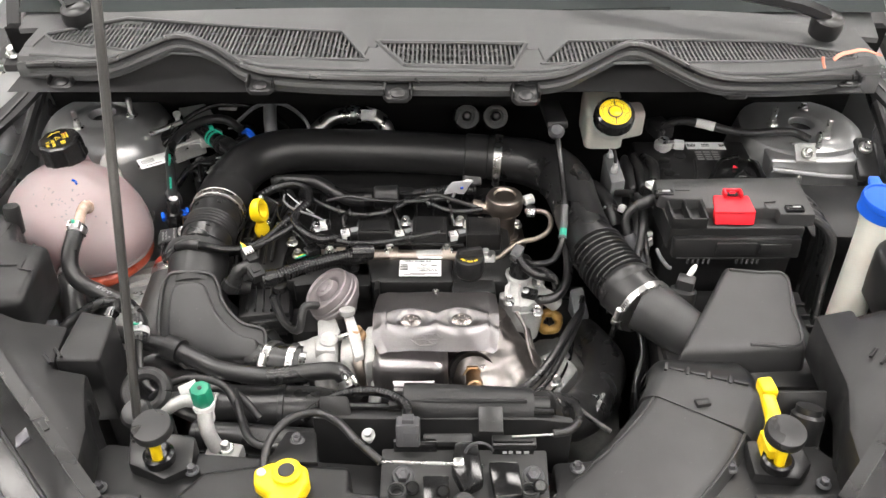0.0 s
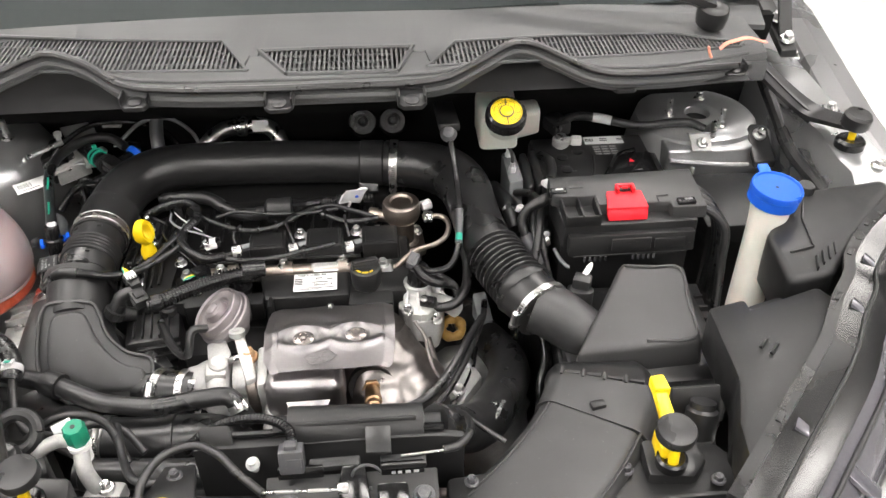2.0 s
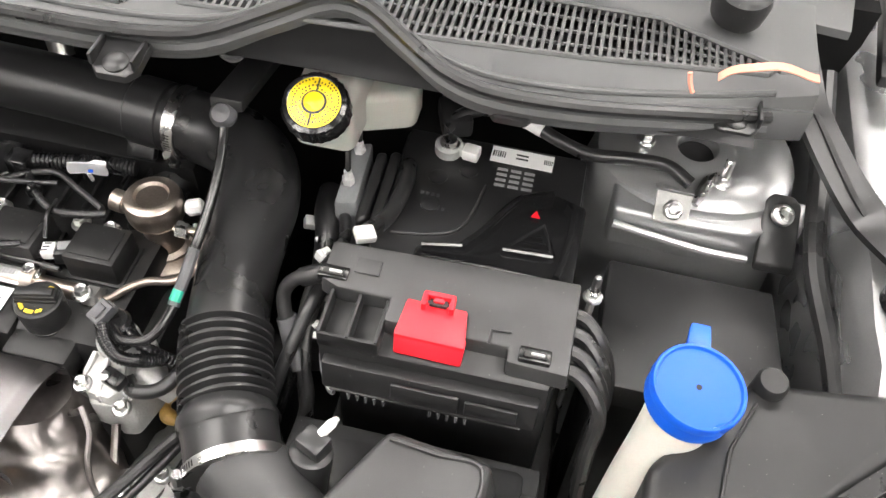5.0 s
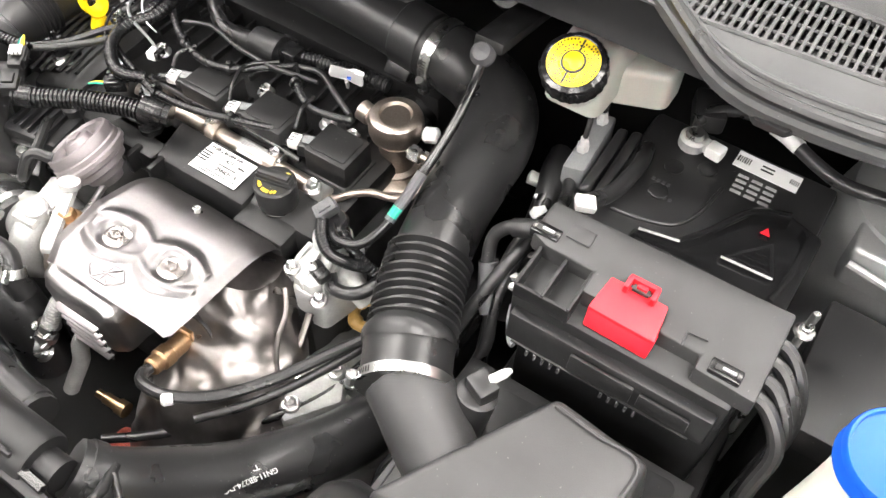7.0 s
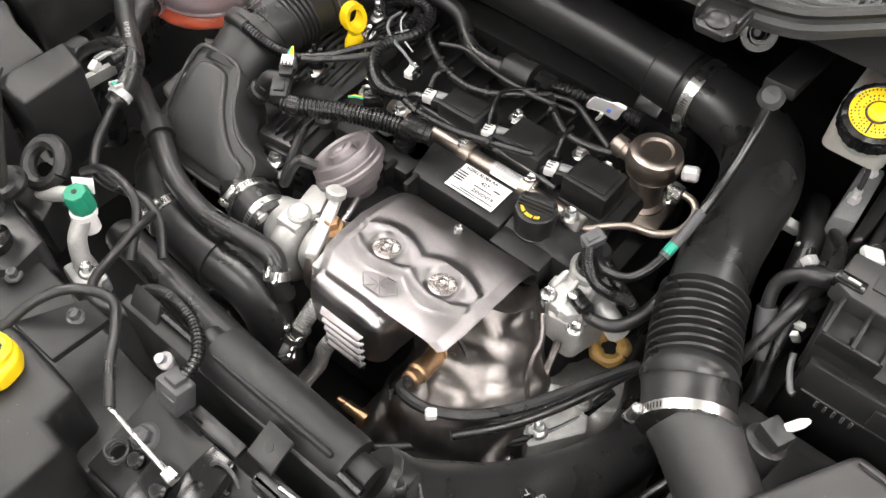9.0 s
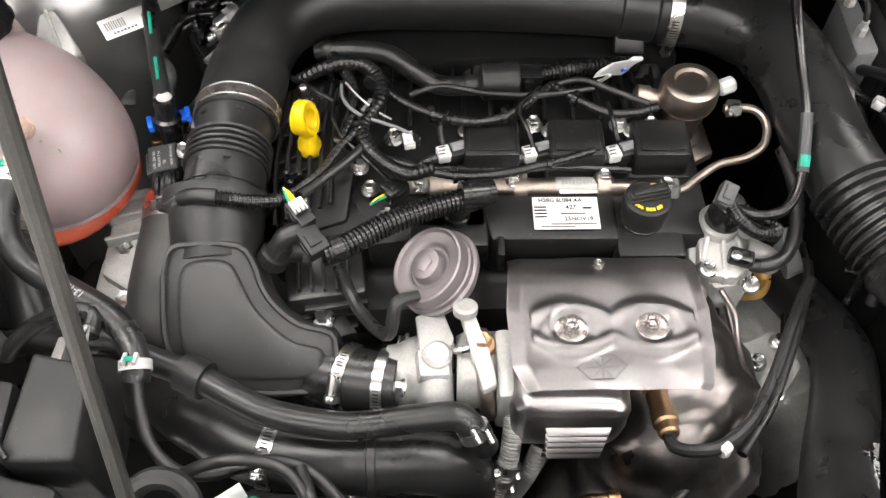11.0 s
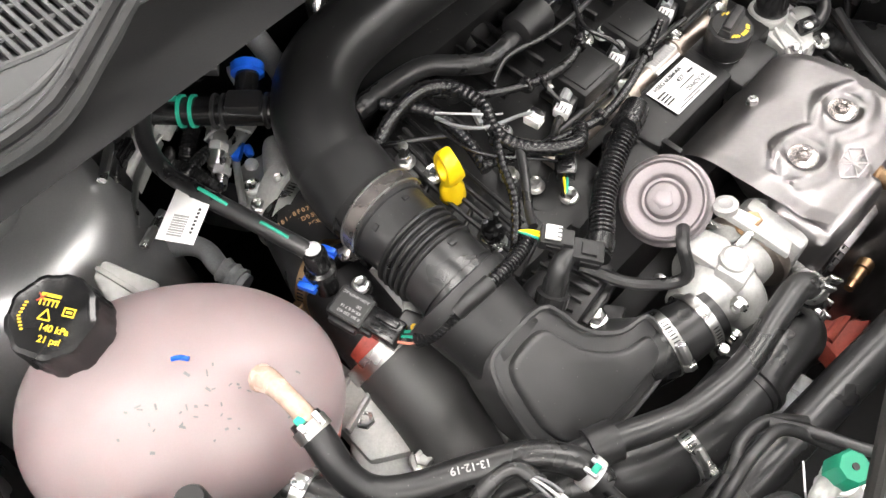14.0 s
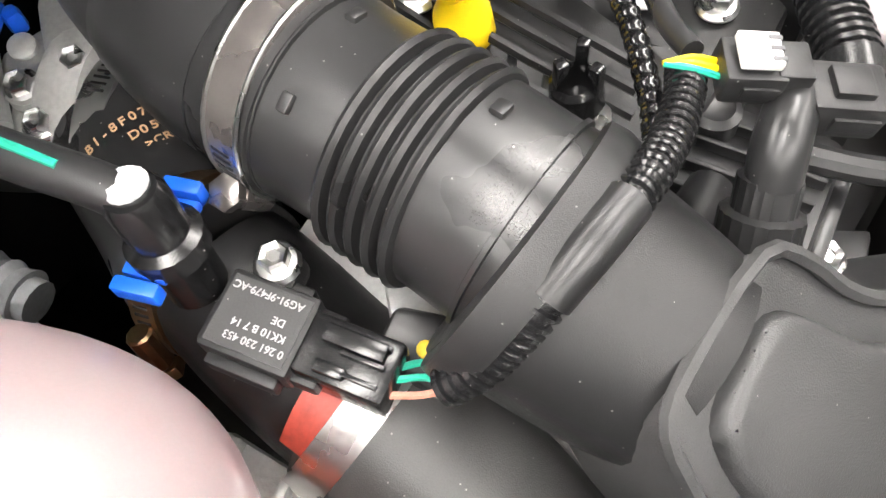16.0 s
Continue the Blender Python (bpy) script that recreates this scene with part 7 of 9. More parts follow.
part("bracket", box((0.165, 1.115, 0.985), (0.03, 0.11, 0.012), (-12, 0, 0), bevel=0.003), DARK, strap)
hose("black hose from the outlet neck into the harness", [(0.120, 0.875, 0.835), (0.135, 0.862, 0.838), (0.158, 0.868, 0.842), (0.172, 0.893, 0.85), (0.176, 0.93, 0.862), (0.172, 0.97, 0.868)], 0.0065, RUBBER)
hose("braided black lead beside the outlet", [(0.115, 0.903, 0.872), (0.130, 0.893, 0.870), (0.145, 0.889, 0.862), (0.158, 0.895, 0.84), (0.16, 0.905, 0.80), (0.155, 0.90, 0.78)], 0.006, GLOSSY, (0.004, 0.0008))

# ---- pipes behind the engine, below the scuttle ----
egr = thing("exhaust_gas_pipe", (-0.14, 1.21, 0.88), "bright bent steel pipe behind the engine", "pipe")
part("pipe", tube([(-0.215, 1.175, 0.885), (-0.205, 1.190, 0.912), (-0.180, 1.208, 0.926), (-0.150, 1.215, 0.928), (-0.120, 1.215, 0.928), (-0.098, 1.205, 0.920), (-0.085, 1.190, 0.895)], 0.0125, 16), STEEL, egr)
part("joint", lathe([(0.0125, -0.008), (0.0155, -0.006), (0.0155, 0.006), (0.0125, 0.008)], (-0.150, 1.215, 0.928), (1, 0, 0), 20), STEEL, egr)
part("label", box((-0.120, 1.2035, 0.934), (0.024, 0.002, 0.018), (-35, 0, 0), bevel=0), PAPER, egr, "scuffed white label", 0)
for x in (0.040, 0.088):
    g = thing("firewall_grommet", (x, 1.24, 0.93), "round black rubber grommet on the firewall", "grommet", "firewall grommets")
    part("ring", lathe([(0.020, -0.02), (0.024, 0), (0.020, 0.008), (0.013, 0.008), (0.012, 0.002), (0.0, 0.002)], (x, 1.245, 0.908), (0, -0.8, 0.5), 24), GLOSSY, g)
    part("stem", lathe([(0.008, 0), (0.008, 0.012), (0.004, 0.016)], (x, 1.243, 0.910), (0, -0.8, 0.5), 14), RUBBER, g)
tee = thing("vent_pipe", (-0.36, 1.16, 0.88), "black vent pipe with mint green clips and blue lock", "pipe")
part("pipe", tube([(-0.410, 1.225, 0.908), (-0.391, 1.199, 0.910), (-0.364, 1.168, 0.910), (-0.342, 1.144, 0.910), (-0.31, 1.112, 0.908)], [0.010, 0.0115, 0.012, 0.0125, 0.0125], 16), GLOSSY, tee)
for d in (0.0, 0.010):
    part("green_clip", lathe([(0.0122, -0.0014), (0.0142, -0.0014), (0.0142, 0.0014), (0.0122, 0.0014)], (-0.364 - d * 0.66, 1.168 + d * 0.75, 0.910), (0.66, -0.75, 0), 14), MINT, tee, "mint green clip")
for x, y in ((-0.352, 1.1545), (-0.347, 1.149), (-0.322, 1.123), (-0.316, 1.117)):
    part("moulded_ring", lathe([(0.0125, -0.0016), (0.0150, -0.0012), (0.0150, 0.0012), (0.0125, 0.0016)], (x, y, 0.910), (0.66, -0.75, 0), 18), SATIN, tee)
part("flat_block", box((-0.334, 1.136, 0.915), (0.030, 0.020, 0.022), (0, 0, -48), bevel=0.003), SATIN, tee)
part("green_tab", box((-0.372, 1.182, 0.924), (0.006, 0.007, 0.006), (0, 0, 40), bevel=0.001), MINT, tee)
part("branch", tube([(-0.335, 1.137, 0.910), (-0.322, 1.150, 0.914), (-0.310, 1.162, 0.916)], 0.010, 14, 3), GLOSSY, tee)
part("blue_lock", lathe([(0.012, -0.005), (0.0145, -0.004), (0.0145, 0.004), (0.012, 0.005)], (-0.308, 1.164, 0.917), (0.6, 0.7, 0.2), 12), BLUE, tee, "blue plastic lock")
throt = thing("throttle_unit", (-0.345, 1.10, 0.80), "cast aluminium throttle body with ribs and bolts", "throttle body")
bm = slab([(-0.356, 1.146, 0.846), (-0.381, 1.106, 0.848), (-0.378, 1.090, 0.848), (-0.330, 1.078, 0.848), (-0.318, 1.116, 0.846), (-0.324, 1.140, 0.845)], 0.060, 0.005, segments=3)
lathe([(0.036, -0.016), (0.0385, -0.012), (0.0385, 0.004), (0.035, 0.006)], (-0.342, 1.096, 0.826), (0.4, -1, 0.0), 30, bm)
part("casting", bm, ALU, throt, "pale cast aluminium housing")
part("motor_barrel", tube([(-0.3235, 1.131, 0.852), (-0.325, 1.128, 0.855), (-0.346, 1.101, 0.849), (-0.349, 1.097, 0.847)], [0.008, 0.0115, 0.0115, 0.009], 20, 3), ALU, throt)
part("rib_barrel", tube([(-0.3205, 1.113, 0.852), (-0.333, 1.090, 0.849)], [0.0075, 0.0075], 16, 2), ALU, throt)
part("side_wall", tube([(-0.3565, 1.146, 0.850), (-0.369, 1.126, 0.851), (-0.381, 1.106, 0.852)], 0.0035, 10, 3), ALU, throt)
part("boss", lathe([(0.0075, -0.01), (0.0075, 0.005), (0.0060, 0.0065), (0.0, 0.0065)], (-0.364, 1.113, 0.847), (-0.15, -0.25, 1), 20), ALU, throt)
part("boss", lathe([(0.0060, -0.01), (0.0060, 0.004), (0.0045, 0.005), (0.0, 0.005)], (-0.348, 1.136, 0.846), (-0.15, -0.25, 1), 18), ALU, throt)

part("end_cover", box((-0.386, 1.135, 0.826), (0.022, 0.046, 0.050), (0, 0, 30), bevel=0.004), SATIN, throt)
part("blue_lock", box((-0.349, 1.150, 0.856), (0.020, 0.009, 0.009), (0, 0, 35), bevel=0.003), BLUE, throt, "blue plastic lock")
part("blue_lock", box((-0.341, 1.147, 0.851), (0.008, 0.009, 0.012), (0, 0, -15), bevel=0.003), BLUE, throt, "blue plastic lock")
for x, y, z in ((-0.364, 1.113, 0.8535), (-0.371, 1.097, 0.849), (-0.345, 1.098, 0.858)):
    part("bolt", hexbolt((x, y, z), (-0.2, -0.3, 1), 0.0050), STEEL, throt)
part("wire_loom", tube([(-0.385, 1.128, 0.855), (-0.392, 1.15, 0.87), (-0.40, 1.175, 0.868), (-0.39, 1.20, 0.85)], 0.006, 10, 6, rib=(0.0036, 0.001)), GLOSSY, throt)
rod = hose("bright steel pipe stub behind the throttle body", [(-0.378, 1.149, 0.858), (-0.360, 1.153, 0.859), (-0.342, 1.157, 0.860), (-0.328, 1.160, 0.861)], 0.0062, STEEL, None, "pipe")
part("ferrule", lathe([(0.0066, -0.006), (0.0082, -0.005), (0.0082, 0.005), (0.0066, 0.006)], (-0.366, 1.1517, 0.8587), (0.97, 0.2, 0.03), 18), GREYPIPE, rod)
part("tail_clip", box((-0.330, 1.158, 0.866), (0.012, 0.016, 0.004), (0, 10, 25), bevel=0.001), ALU, rod)
loop = hose("grey plastic heater pipe beside the strut tower", [(-0.476, 1.098, 0.80), (-0.4735, 1.115, 0.818), (-0.460, 1.131, 0.827), (-0.447, 1.133, 0.829), (-0.4335, 1.123, 0.829), (-0.4270, 1.109, 0.826), (-0.4285, 1.090, 0.824), (-0.4235, 1.062, 0.820)], 0.0092, GREYPIPE, None, "pipe")
part("collar", lathe([(0.0095, -0.012), (0.0118, -0.010), (0.0100, -0.004), (0.0118, 0.0), (0.0100, 0.004), (0.0118, 0.010)], (-0.4262, 1.077, 0.822), (0.18, -1, -0.14), 20), GREYPIPE, loop)
for k, (a, b) in enumerate((((-0.47, 1.10, 0.90), (-0.44, 1.115, 0.90)), ((-0.46, 1.15, 0.93), (-0.42, 1.19, 0.93)))):
    s = thing("threaded_stud", a, "bare threaded steel stud on the inner panel", "stud", "panel studs")
    part("stud", tube([a, b], 0.004, 8, 2), STEEL, s)
clut = thing("relay_bracket", (-0.40, 1.22, 0.86), "pale drilled metal bracket with relays", "bracket", "metal brackets")
part("plate", slab([(-0.44, 1.245, 0.925), (-0.40, 1.26, 0.925), (-0.375, 1.225, 0.92), (-0.415, 1.205, 0.92)], 0.006, 0.001), ALU, clut)
part("relay", box((-0.445, 1.20, 0.89), (0.05, 0.05, 0.05), (0, 0, 40), bevel=0.004), DARK, clut)
hose("thin grey lead behind the strut tower", [(-0.33, 1.19, 0.93), (-0.30, 1.215, 0.945), (-0.26, 1.22, 0.945), (-0.225, 1.20, 0.93), (-0.21, 1.18, 0.905)], 0.003, GREYPIPE, None, "cable", "cables", "cable")
gb = thing("engine_mount", (-0.43, 0.93, 0.72), "cast aluminium engine mount below the tank", "engine mount")
part("arm", slab([(-0.46, 0.90, 0.80), (-0.425, 0.93, 0.815), (-0.405, 0.89, 0.80), (-0.42, 0.83, 0.775), (-0.47, 0.84, 0.78)], 0.05, 0.006), ALU, gb)
part("body", box((-0.45, 0.87, 0.66), (0.09, 0.12, 0.22), bevel=0.02), DARK, gb)
for x, y in ((-0.435, 0.905), (-0.425, 0.85), (-0.345, 0.835)):
    part("bolt", hexbolt((x, y, 0.80 if x < -0.4 else 0.79), (0, 0, 1), 0.008), STEEL, gb)
part("web_plate", slab([(-0.452, 0.955, 0.818), (-0.418, 0.968, 0.824), (-0.412, 0.900, 0.815), (-0.425, 0.862, 0.800), (-0.455, 0.880, 0.805)], 0.03, 0.004), ALU, gb)
for k in range(3):
    part("web_rib", box((-0.435, 0.955 - 0.022 * k, 0.822 - 0.003 * k), (0.034, 0.004, 0.012), (0, 0, 15), bevel=0.001), ALU, gb)
part("side_casting", slab([(-0.366, 0.905, 0.822), (-0.344, 0.905, 0.822), (-0.334, 0.822, 0.792), (-0.366, 0.815, 0.788)], 0.03, 0.004), ALU, gb)
part("bellows_web", slab([(-0.374, 0.985, 0.838), (-0.340, 0.985, 0.846), (-0.338, 0.905, 0.838), (-0.372, 0.905, 0.826)], 0.012, 0.002), ALU, gb)
part("bracket", slab([(-0.365, 0.93, 0.85), (-0.345, 0.95, 0.855), (-0.335, 0.90, 0.84), (-0.352, 0.885, 0.838)], 0.02, 0.003), ALU, gb)
ltm = thing("front_engine_bracket", (-0.29, 0.86, 0.75), "black ribbed plastic housing beside the intake duct", "housing")
bm = box((-0.245, 0.868, 0.80), (0.07, 0.07, 0.075), (0, 0, 8), bevel=0.006)
part("housing", bm, SATIN, ltm)
for k in range(4):
    part("front_rib", box((-0.245 + 0.004 * k, 0.8315, 0.785 + 0.014 * k), (0.055, 0.006, 0.004), (0, 0, 8), bevel=0.001), SATIN, ltm)
for k in range(5):
    part("top_rib", box((-0.268 + 0.011 * k, 0.868, 0.840), (0.0025, 0.060, 0.006), (0, 0, 8), bevel=0.0008), SATIN, ltm)
part("top_boss", lathe([(0.010, 0), (0.010, 0.010), (0.007, 0.012), (0.004, 0.011)], (-0.226, 0.885, 0.836), (0, 0, 1), 18), SATIN, ltm)
part("bolt", hexbolt((-0.245, 0.826, 0.812), (0, 0, 1), 0.007), STEEL, ltm)
part("arm", slab([(-0.262, 0.835, 0.812), (-0.232, 0.838, 0.812), (-0.215, 0.815, 0.808), (-0.24, 0.808, 0.808)], 0.03, 0.003), SATIN, ltm)

# ---- right side: cables, brackets, ribbon ----
bc = hose("black battery cable to the suspension tower", [(0.340, 1.130, 0.948), (0.355, 1.150, 0.953), (0.382, 1.162, 0.953), (0.416, 1.157, 0.950), (0.450, 1.141, 0.948), (0.480, 1.131, 0.948), (0.520, 1.134, 0.949), (0.552, 1.134, 0.948), (0.575, 1.122, 0.942)], 0.0066, RUBBER, None, "cable", "cables", "cable")
part("white_wrap", tube([(0.404, 1.160, 0.951), (0.416, 1.157, 0.950), (0.432, 1.150, 0.949)], 0.0074, 12, 3), PAPER, bc, "white printed sleeve")
part("lug", slab([(0.568, 1.130, 0.936), (0.588, 1.126, 0.936), (0.585, 1.105, 0.934), (0.570, 1.108, 0.934)], 0.004, 0.001), STEEL, bc)
part("sensor_block", box((0.345, 1.152, 0.945), (0.03, 0.04, 0.022), (0, 0, 20), bevel=0.004), PLASTIC, bc)
ab = thing("brake_control_unit", (0.28, 1.09, 0.70), "grey and black brake control unit behind the intake", "control unit")
part("grey_block", slab([(0.252, 1.135, 0.905), (0.272, 1.138, 0.908), (0.276, 1.062, 0.902), (0.254, 1.060, 0.898)], 0.085, 0.004), GREYPIPE, ab, "grey cast pump block")
for k, (x, h) in enumerate(((0.284, 0.906), (0.298, 0.910))):
    part("black_housing", slab([(x - 0.006, 1.130, h), (x + 0.005, 1.130, h + 0.002), (x + 0.007, 1.090, h + 0.003), (x + 0.006, 1.045, h - 0.004), (x - 0.005, 1.042, h - 0.006)], 0.10, 0.005, segments=3), SATIN, ab)
for y in (1.125, 1.085):
    part("pipe_nut", lathe([(0.006, 0), (0.006, 0.008), (0.004, 0.010), (0.004, 0.016)], (0.262, y, 0.902), (0, 0, 1), 6), LOCKGREY, ab)
    part("brake_pipe", tube([(0.262, y, 0.915), (0.260, y + 0.01, 0.932), (0.250, y + 0.04, 0.938), (0.235, y + 0.09, 0.935)], 0.0026, 8, 5), DARK, ab)
part("white_lock", box((0.301, 1.006, 0.930), (0.018, 0.016, 0.008), (0, 10, 30), bevel=0.002), WHITE, ab)
part("white_tag", box((0.229, 1.065, 0.857), (0.016, 0.012, 0.010), (10, 20, 20), bevel=0.002), WHITE, ab)
part("white_tag", box((0.250, 1.040, 0.868), (0.018, 0.010, 0.008), (20, 0, 50), bevel=0.002), WHITE, ab)
part("inlet_hose", tube([(0.236, 1.105, 0.86), (0.242, 1.075, 0.868), (0.252, 1.045, 0.866), (0.258, 1.01, 0.85)], 0.0125, 14, 5), RUBBER, ab)
part("sleeved_lead", tube([(0.312, 1.12, 0.905), (0.318, 1.08, 0.918), (0.312, 1.04, 0.918), (0.300, 1.012, 0.925)], 0.0075, 12, 6), RUBBER, ab)
for k, (x, y) in enumerate(((0.275, 0.93), (0.283, 0.915))):
    hose("bundle of black leads beside the battery", [(x, 1.0, 0.90), (x - 0.004, 0.96, 0.915), (x - 0.006, y, 0.90), (x, y - 0.03, 0.86), (x + 0.005, y - 0.05, 0.80)], 0.0055 - 0.001 * k, RUBBER, None, "cable", "cables", "cable")
bc.location = Vector(bc.location) + Vector((0.0, 0.022, -0.018))
led = thing("tower_ledge", (0.59, 1.09, 0.88), "bright folded metal ledge in front of the strut tower", "body panel")
part("ledge", slab([(0.505, 1.165, 0.914), (0.60, 1.168, 0.914), (0.692, 1.162, 0.910), (0.684, 1.130, 0.902), (0.632, 1.114, 0.904), (0.58, 1.111, 0.905), (0.511, 1.113, 0.905)], 0.045, 0.005, segments=3, flare=0.008), TOWERMETAL, led)
part("swage", tube([(0.512, 1.106, 0.893), (0.55, 1.104, 0.888), (0.60, 1.103, 0.882), (0.64, 1.106, 0.878)], 0.004, 8, 4), TOWERMETAL, led)
part("folded_tab", slab([(0.545, 1.128, 0.926), (0.578, 1.127, 0.926), (0.577, 1.106, 0.908), (0.546, 1.107, 0.908)], 0.003, 0.0008), ALU, led)
part("folded_tab", slab([(0.544, 1.130, 0.927), (0.579, 1.129, 0.927), (0.580, 1.145, 0.918), (0.545, 1.146, 0.918)], 0.003, 0.0008), TOWERMETAL, led)
part("tab_bolt", hexbolt((0.562, 1.114, 0.917), (0, -0.6, 0.75), 0.006), STEEL, led)
part("ring_terminal", tube([(0.580, 1.122, 0.921), (0.586, 1.136, 0.927), (0.592, 1.150, 0.928), (0.600, 1.162, 0.924)], [0.004, 0.0055, 0.0055, 0.004], 10, 4), STEEL, led)
part("black_bracket", slab([(0.646, 1.149, 0.920), (0.653, 1.157, 0.922), (0.672, 1.157, 0.921), (0.680, 1.149, 0.918), (0.681, 1.098, 0.886), (0.645, 1.096, 0.888)], 0.010, 0.003), SATIN, led)
part("bolt", hexbolt((0.663, 1.138, 0.912), (0, -0.5, 0.85), 0.007), STEEL, led)
rib = thing("ribbon", (0.57, 1.075, 1.07), "salmon pink ribbon end lying on the scuttle seal", "ribbon")
bm = bmesh.new()
rb = spline([(0.556, 1.108, 1.076), (0.570, 1.113, 1.083), (0.592, 1.120, 1.085), (0.614, 1.126, 1.080), (0.634, 1.130, 1.074)], 5)
rings(bm, [[Vector(p) + Vector((0.0, w, 0.0006 * s + 0.001 * math.sin(i * 0.6))) for w, s in ((-0.0045, 1), (0.0045, 1), (0.0045, -1), (-0.0045, -1))] for i, p in enumerate(rb)])
part("strip", bm, RIBBON, rib)
part("loop", tube([(0.532, 1.092, 1.088), (0.534, 1.091, 1.080), (0.538, 1.090, 1.072)], 0.002, 6, 3), RIBBON, rib)

for sign in (1, -1):
    def sx(x):
        return MID + sign * (x - MID) + (0.012 if sign < 0 else 0.0)

    arm = thing("bonnet_stop", (sx(0.74), 1.07, 0.90), "black bonnet stop arm with round rubber buffer", "bonnet stop", "bonnet stops")
    part("arm", tube([(sx(0.640), 1.22, 1.030), (sx(0.650), 1.165, 1.018), (sx(0.680), 1.120, 0.994), (sx(0.706), 1.088, 0.979), (sx(0.722), 1.050, 0.986), (sx(0.738), 1.022, 0.992)], [0.016, 0.016, 0.017, 0.018, 0.016, 0.015], steps=4, section=[(0.9, 0.22), (-0.9, 0.22), (-0.9, -0.22), (0.9, -0.22)]), SATIN, arm)
    part("arm_flange", tube([(sx(0.652), 1.160, 1.012), (sx(0.684), 1.112, 0.986), (sx(0.708), 1.080, 0.970)], 0.010, steps=4, section=[(0.25, 0.9), (-0.25, 0.9), (-0.25, -0.9), (0.25, -0.9)]), SATIN, arm)
    part("buffer", lathe([(0.018, -0.010), (0.020, -0.007), (0.020, 0.008), (0.017, 0.012), (0.0, 0.013)], (sx(0.738), 1.020, 1.000), (0.1, -0.1, 1), 26), RUBBER, arm)
    part("screw", lathe([(0.005, -0.03), (0.005, 0)], (sx(0.739), 1.020, 0.993), (0, 0, 1), 10), YELLOW, arm, "yellow plastic screw")
    part("seat", lathe([(0.021, -0.042), (0.021, -0.032), (0.017, -0.028), (0.009, -0.030)], (sx(0.739), 1.020, 1.0), (0, 0, 1), 20), GLOSSY, arm)
    hinge = thing("hinge_assembly", (sx(0.735), 1.33, 0.98), "dark metal bonnet hinge with bolts", "hinge", "bonnet hinges")
    part("leaf", slab([(sx(0.725), 1.25, 1.00), (sx(0.752), 1.25, 1.00), (sx(0.752), 1.45, 1.06), (sx(0.725), 1.45, 1.06)], 0.012, 0.003), DARK, hinge)
    part("arm", tube([(sx(0.74), 1.28, 1.01), (sx(0.745), 1.33, 1.07), (sx(0.742), 1.38, 1.15), (sx(0.738), 1.37, 1.24)], 0.010, 8, 4, section=[(1, 0.4), (-1, 0.4), (-1, -0.4), (1, -0.4)]), DARK, hinge)
    for y in (1.27, 1.32, 1.40):
        part("bolt", hexbolt((sx(0.739), y, 1.004 + (y - 1.25) * 0.3), (0, -0.3, 1), 0.008), STEEL, hinge)
    tube_seal = thing("wing_seal", (sx(0.69), 1.05, 0.90), "black rubber edge seal along the inner wing", "seal", "wing seals")
    part("seal", tube([(sx(0.675), 1.24, 1.0), (sx(0.682), 1.16, 0.955), (sx(0.686), 1.08, 0.920), (sx(0.70), 1.0, 0.905), (sx(0.705), 0.93, 0.90)], 0.010, 10), RUBBER, tube_seal)

    # ---- headlamp with its black housing ----
    def sl(x):
        return x if sign > 0 else 0.050 - x

    lampu = thing("headlamp", (sl(0.58), 0.72, 0.70), "black headlamp housing with smoky clear lens seen from behind", "headlamp", "headlamps")
    front_edge = [(sl(0.533), 0.646, 0.943), (sl(0.448), 0.554, 0.940), (sl(0.402), 0.505, 0.936), (sl(0.412), 0.56, 0.932), (sl(0.434), 0.62, 0.930)]
    part("housing", slab((([(sl(0.438), 0.732, 0.930), (sl(0.485), 0.740, 0.934), (sl(0.486), 0.723, 0.934), (sl(0.576), 0.748, 0.939), (sl(0.588), 0.720, 0.941)] if sign > 0 else [(-0.388, 0.640, 0.928), (-0.432, 0.650, 0.928), (-0.434, 0.714, 0.930), (-0.490, 0.720, 0.934), (-0.526, 0.733, 0.938), (-0.538, 0.716, 0.941)]) + front_edge), 0.06, 0.006, flare=-0.02), PLASTIC, lampu)
    part("rear_housing", slab([(-0.4935, 0.7375, 0.947), (-0.4945, 0.765, 0.950), (-0.496, 0.838, 0.955), (-0.511, 0.835, 0.957), (-0.541, 0.848, 0.957), (-0.552, 0.872, 0.957), (-0.554, 0.893, 0.957), (-0.574, 0.901, 0.957), (-0.600, 0.917, 0.956), (-0.660, 0.916, 0.955), (-0.707, 0.912, 0.952), (-0.630, 0.846, 0.951), (-0.582, 0.794, 0.948), (-0.550, 0.735, 0.945)] if sign < 0 else [(sl(0.549), 0.760, 0.936), (sl(0.549), 0.843, 0.945), (sl(0.585), 0.886, 0.950), (sl(0.622), 0.926, 0.954), (sl(0.752), 0.942, 0.954), (sl(0.757), 0.912, 0.952), (sl(0.680), 0.846, 0.951), (sl(0.632), 0.794, 0.948), (sl(0.604), 0.764, 0.944)], 0.07, 0.010, flare=-0.02, segments=3), PLASTIC, lampu)
    if sign > 0:
        part("lower_step", slab([(sl(0.485), 0.738, 0.900), (sl(0.500), 0.762, 0.898), (sl(0.545), 0.775, 0.900), (sl(0.600), 0.762, 0.905), (sl(0.578), 0.745, 0.905)], 0.05, 0.004), PLASTIC, lampu)
        part("lug", lathe([(0.012, -0.03), (0.012, 0.006), (0.010, 0.009), (0.0, 0.009)], (sl(0.632), 0.922, 0.955), (0, -0.1, 1), 22), PLASTIC, lampu)
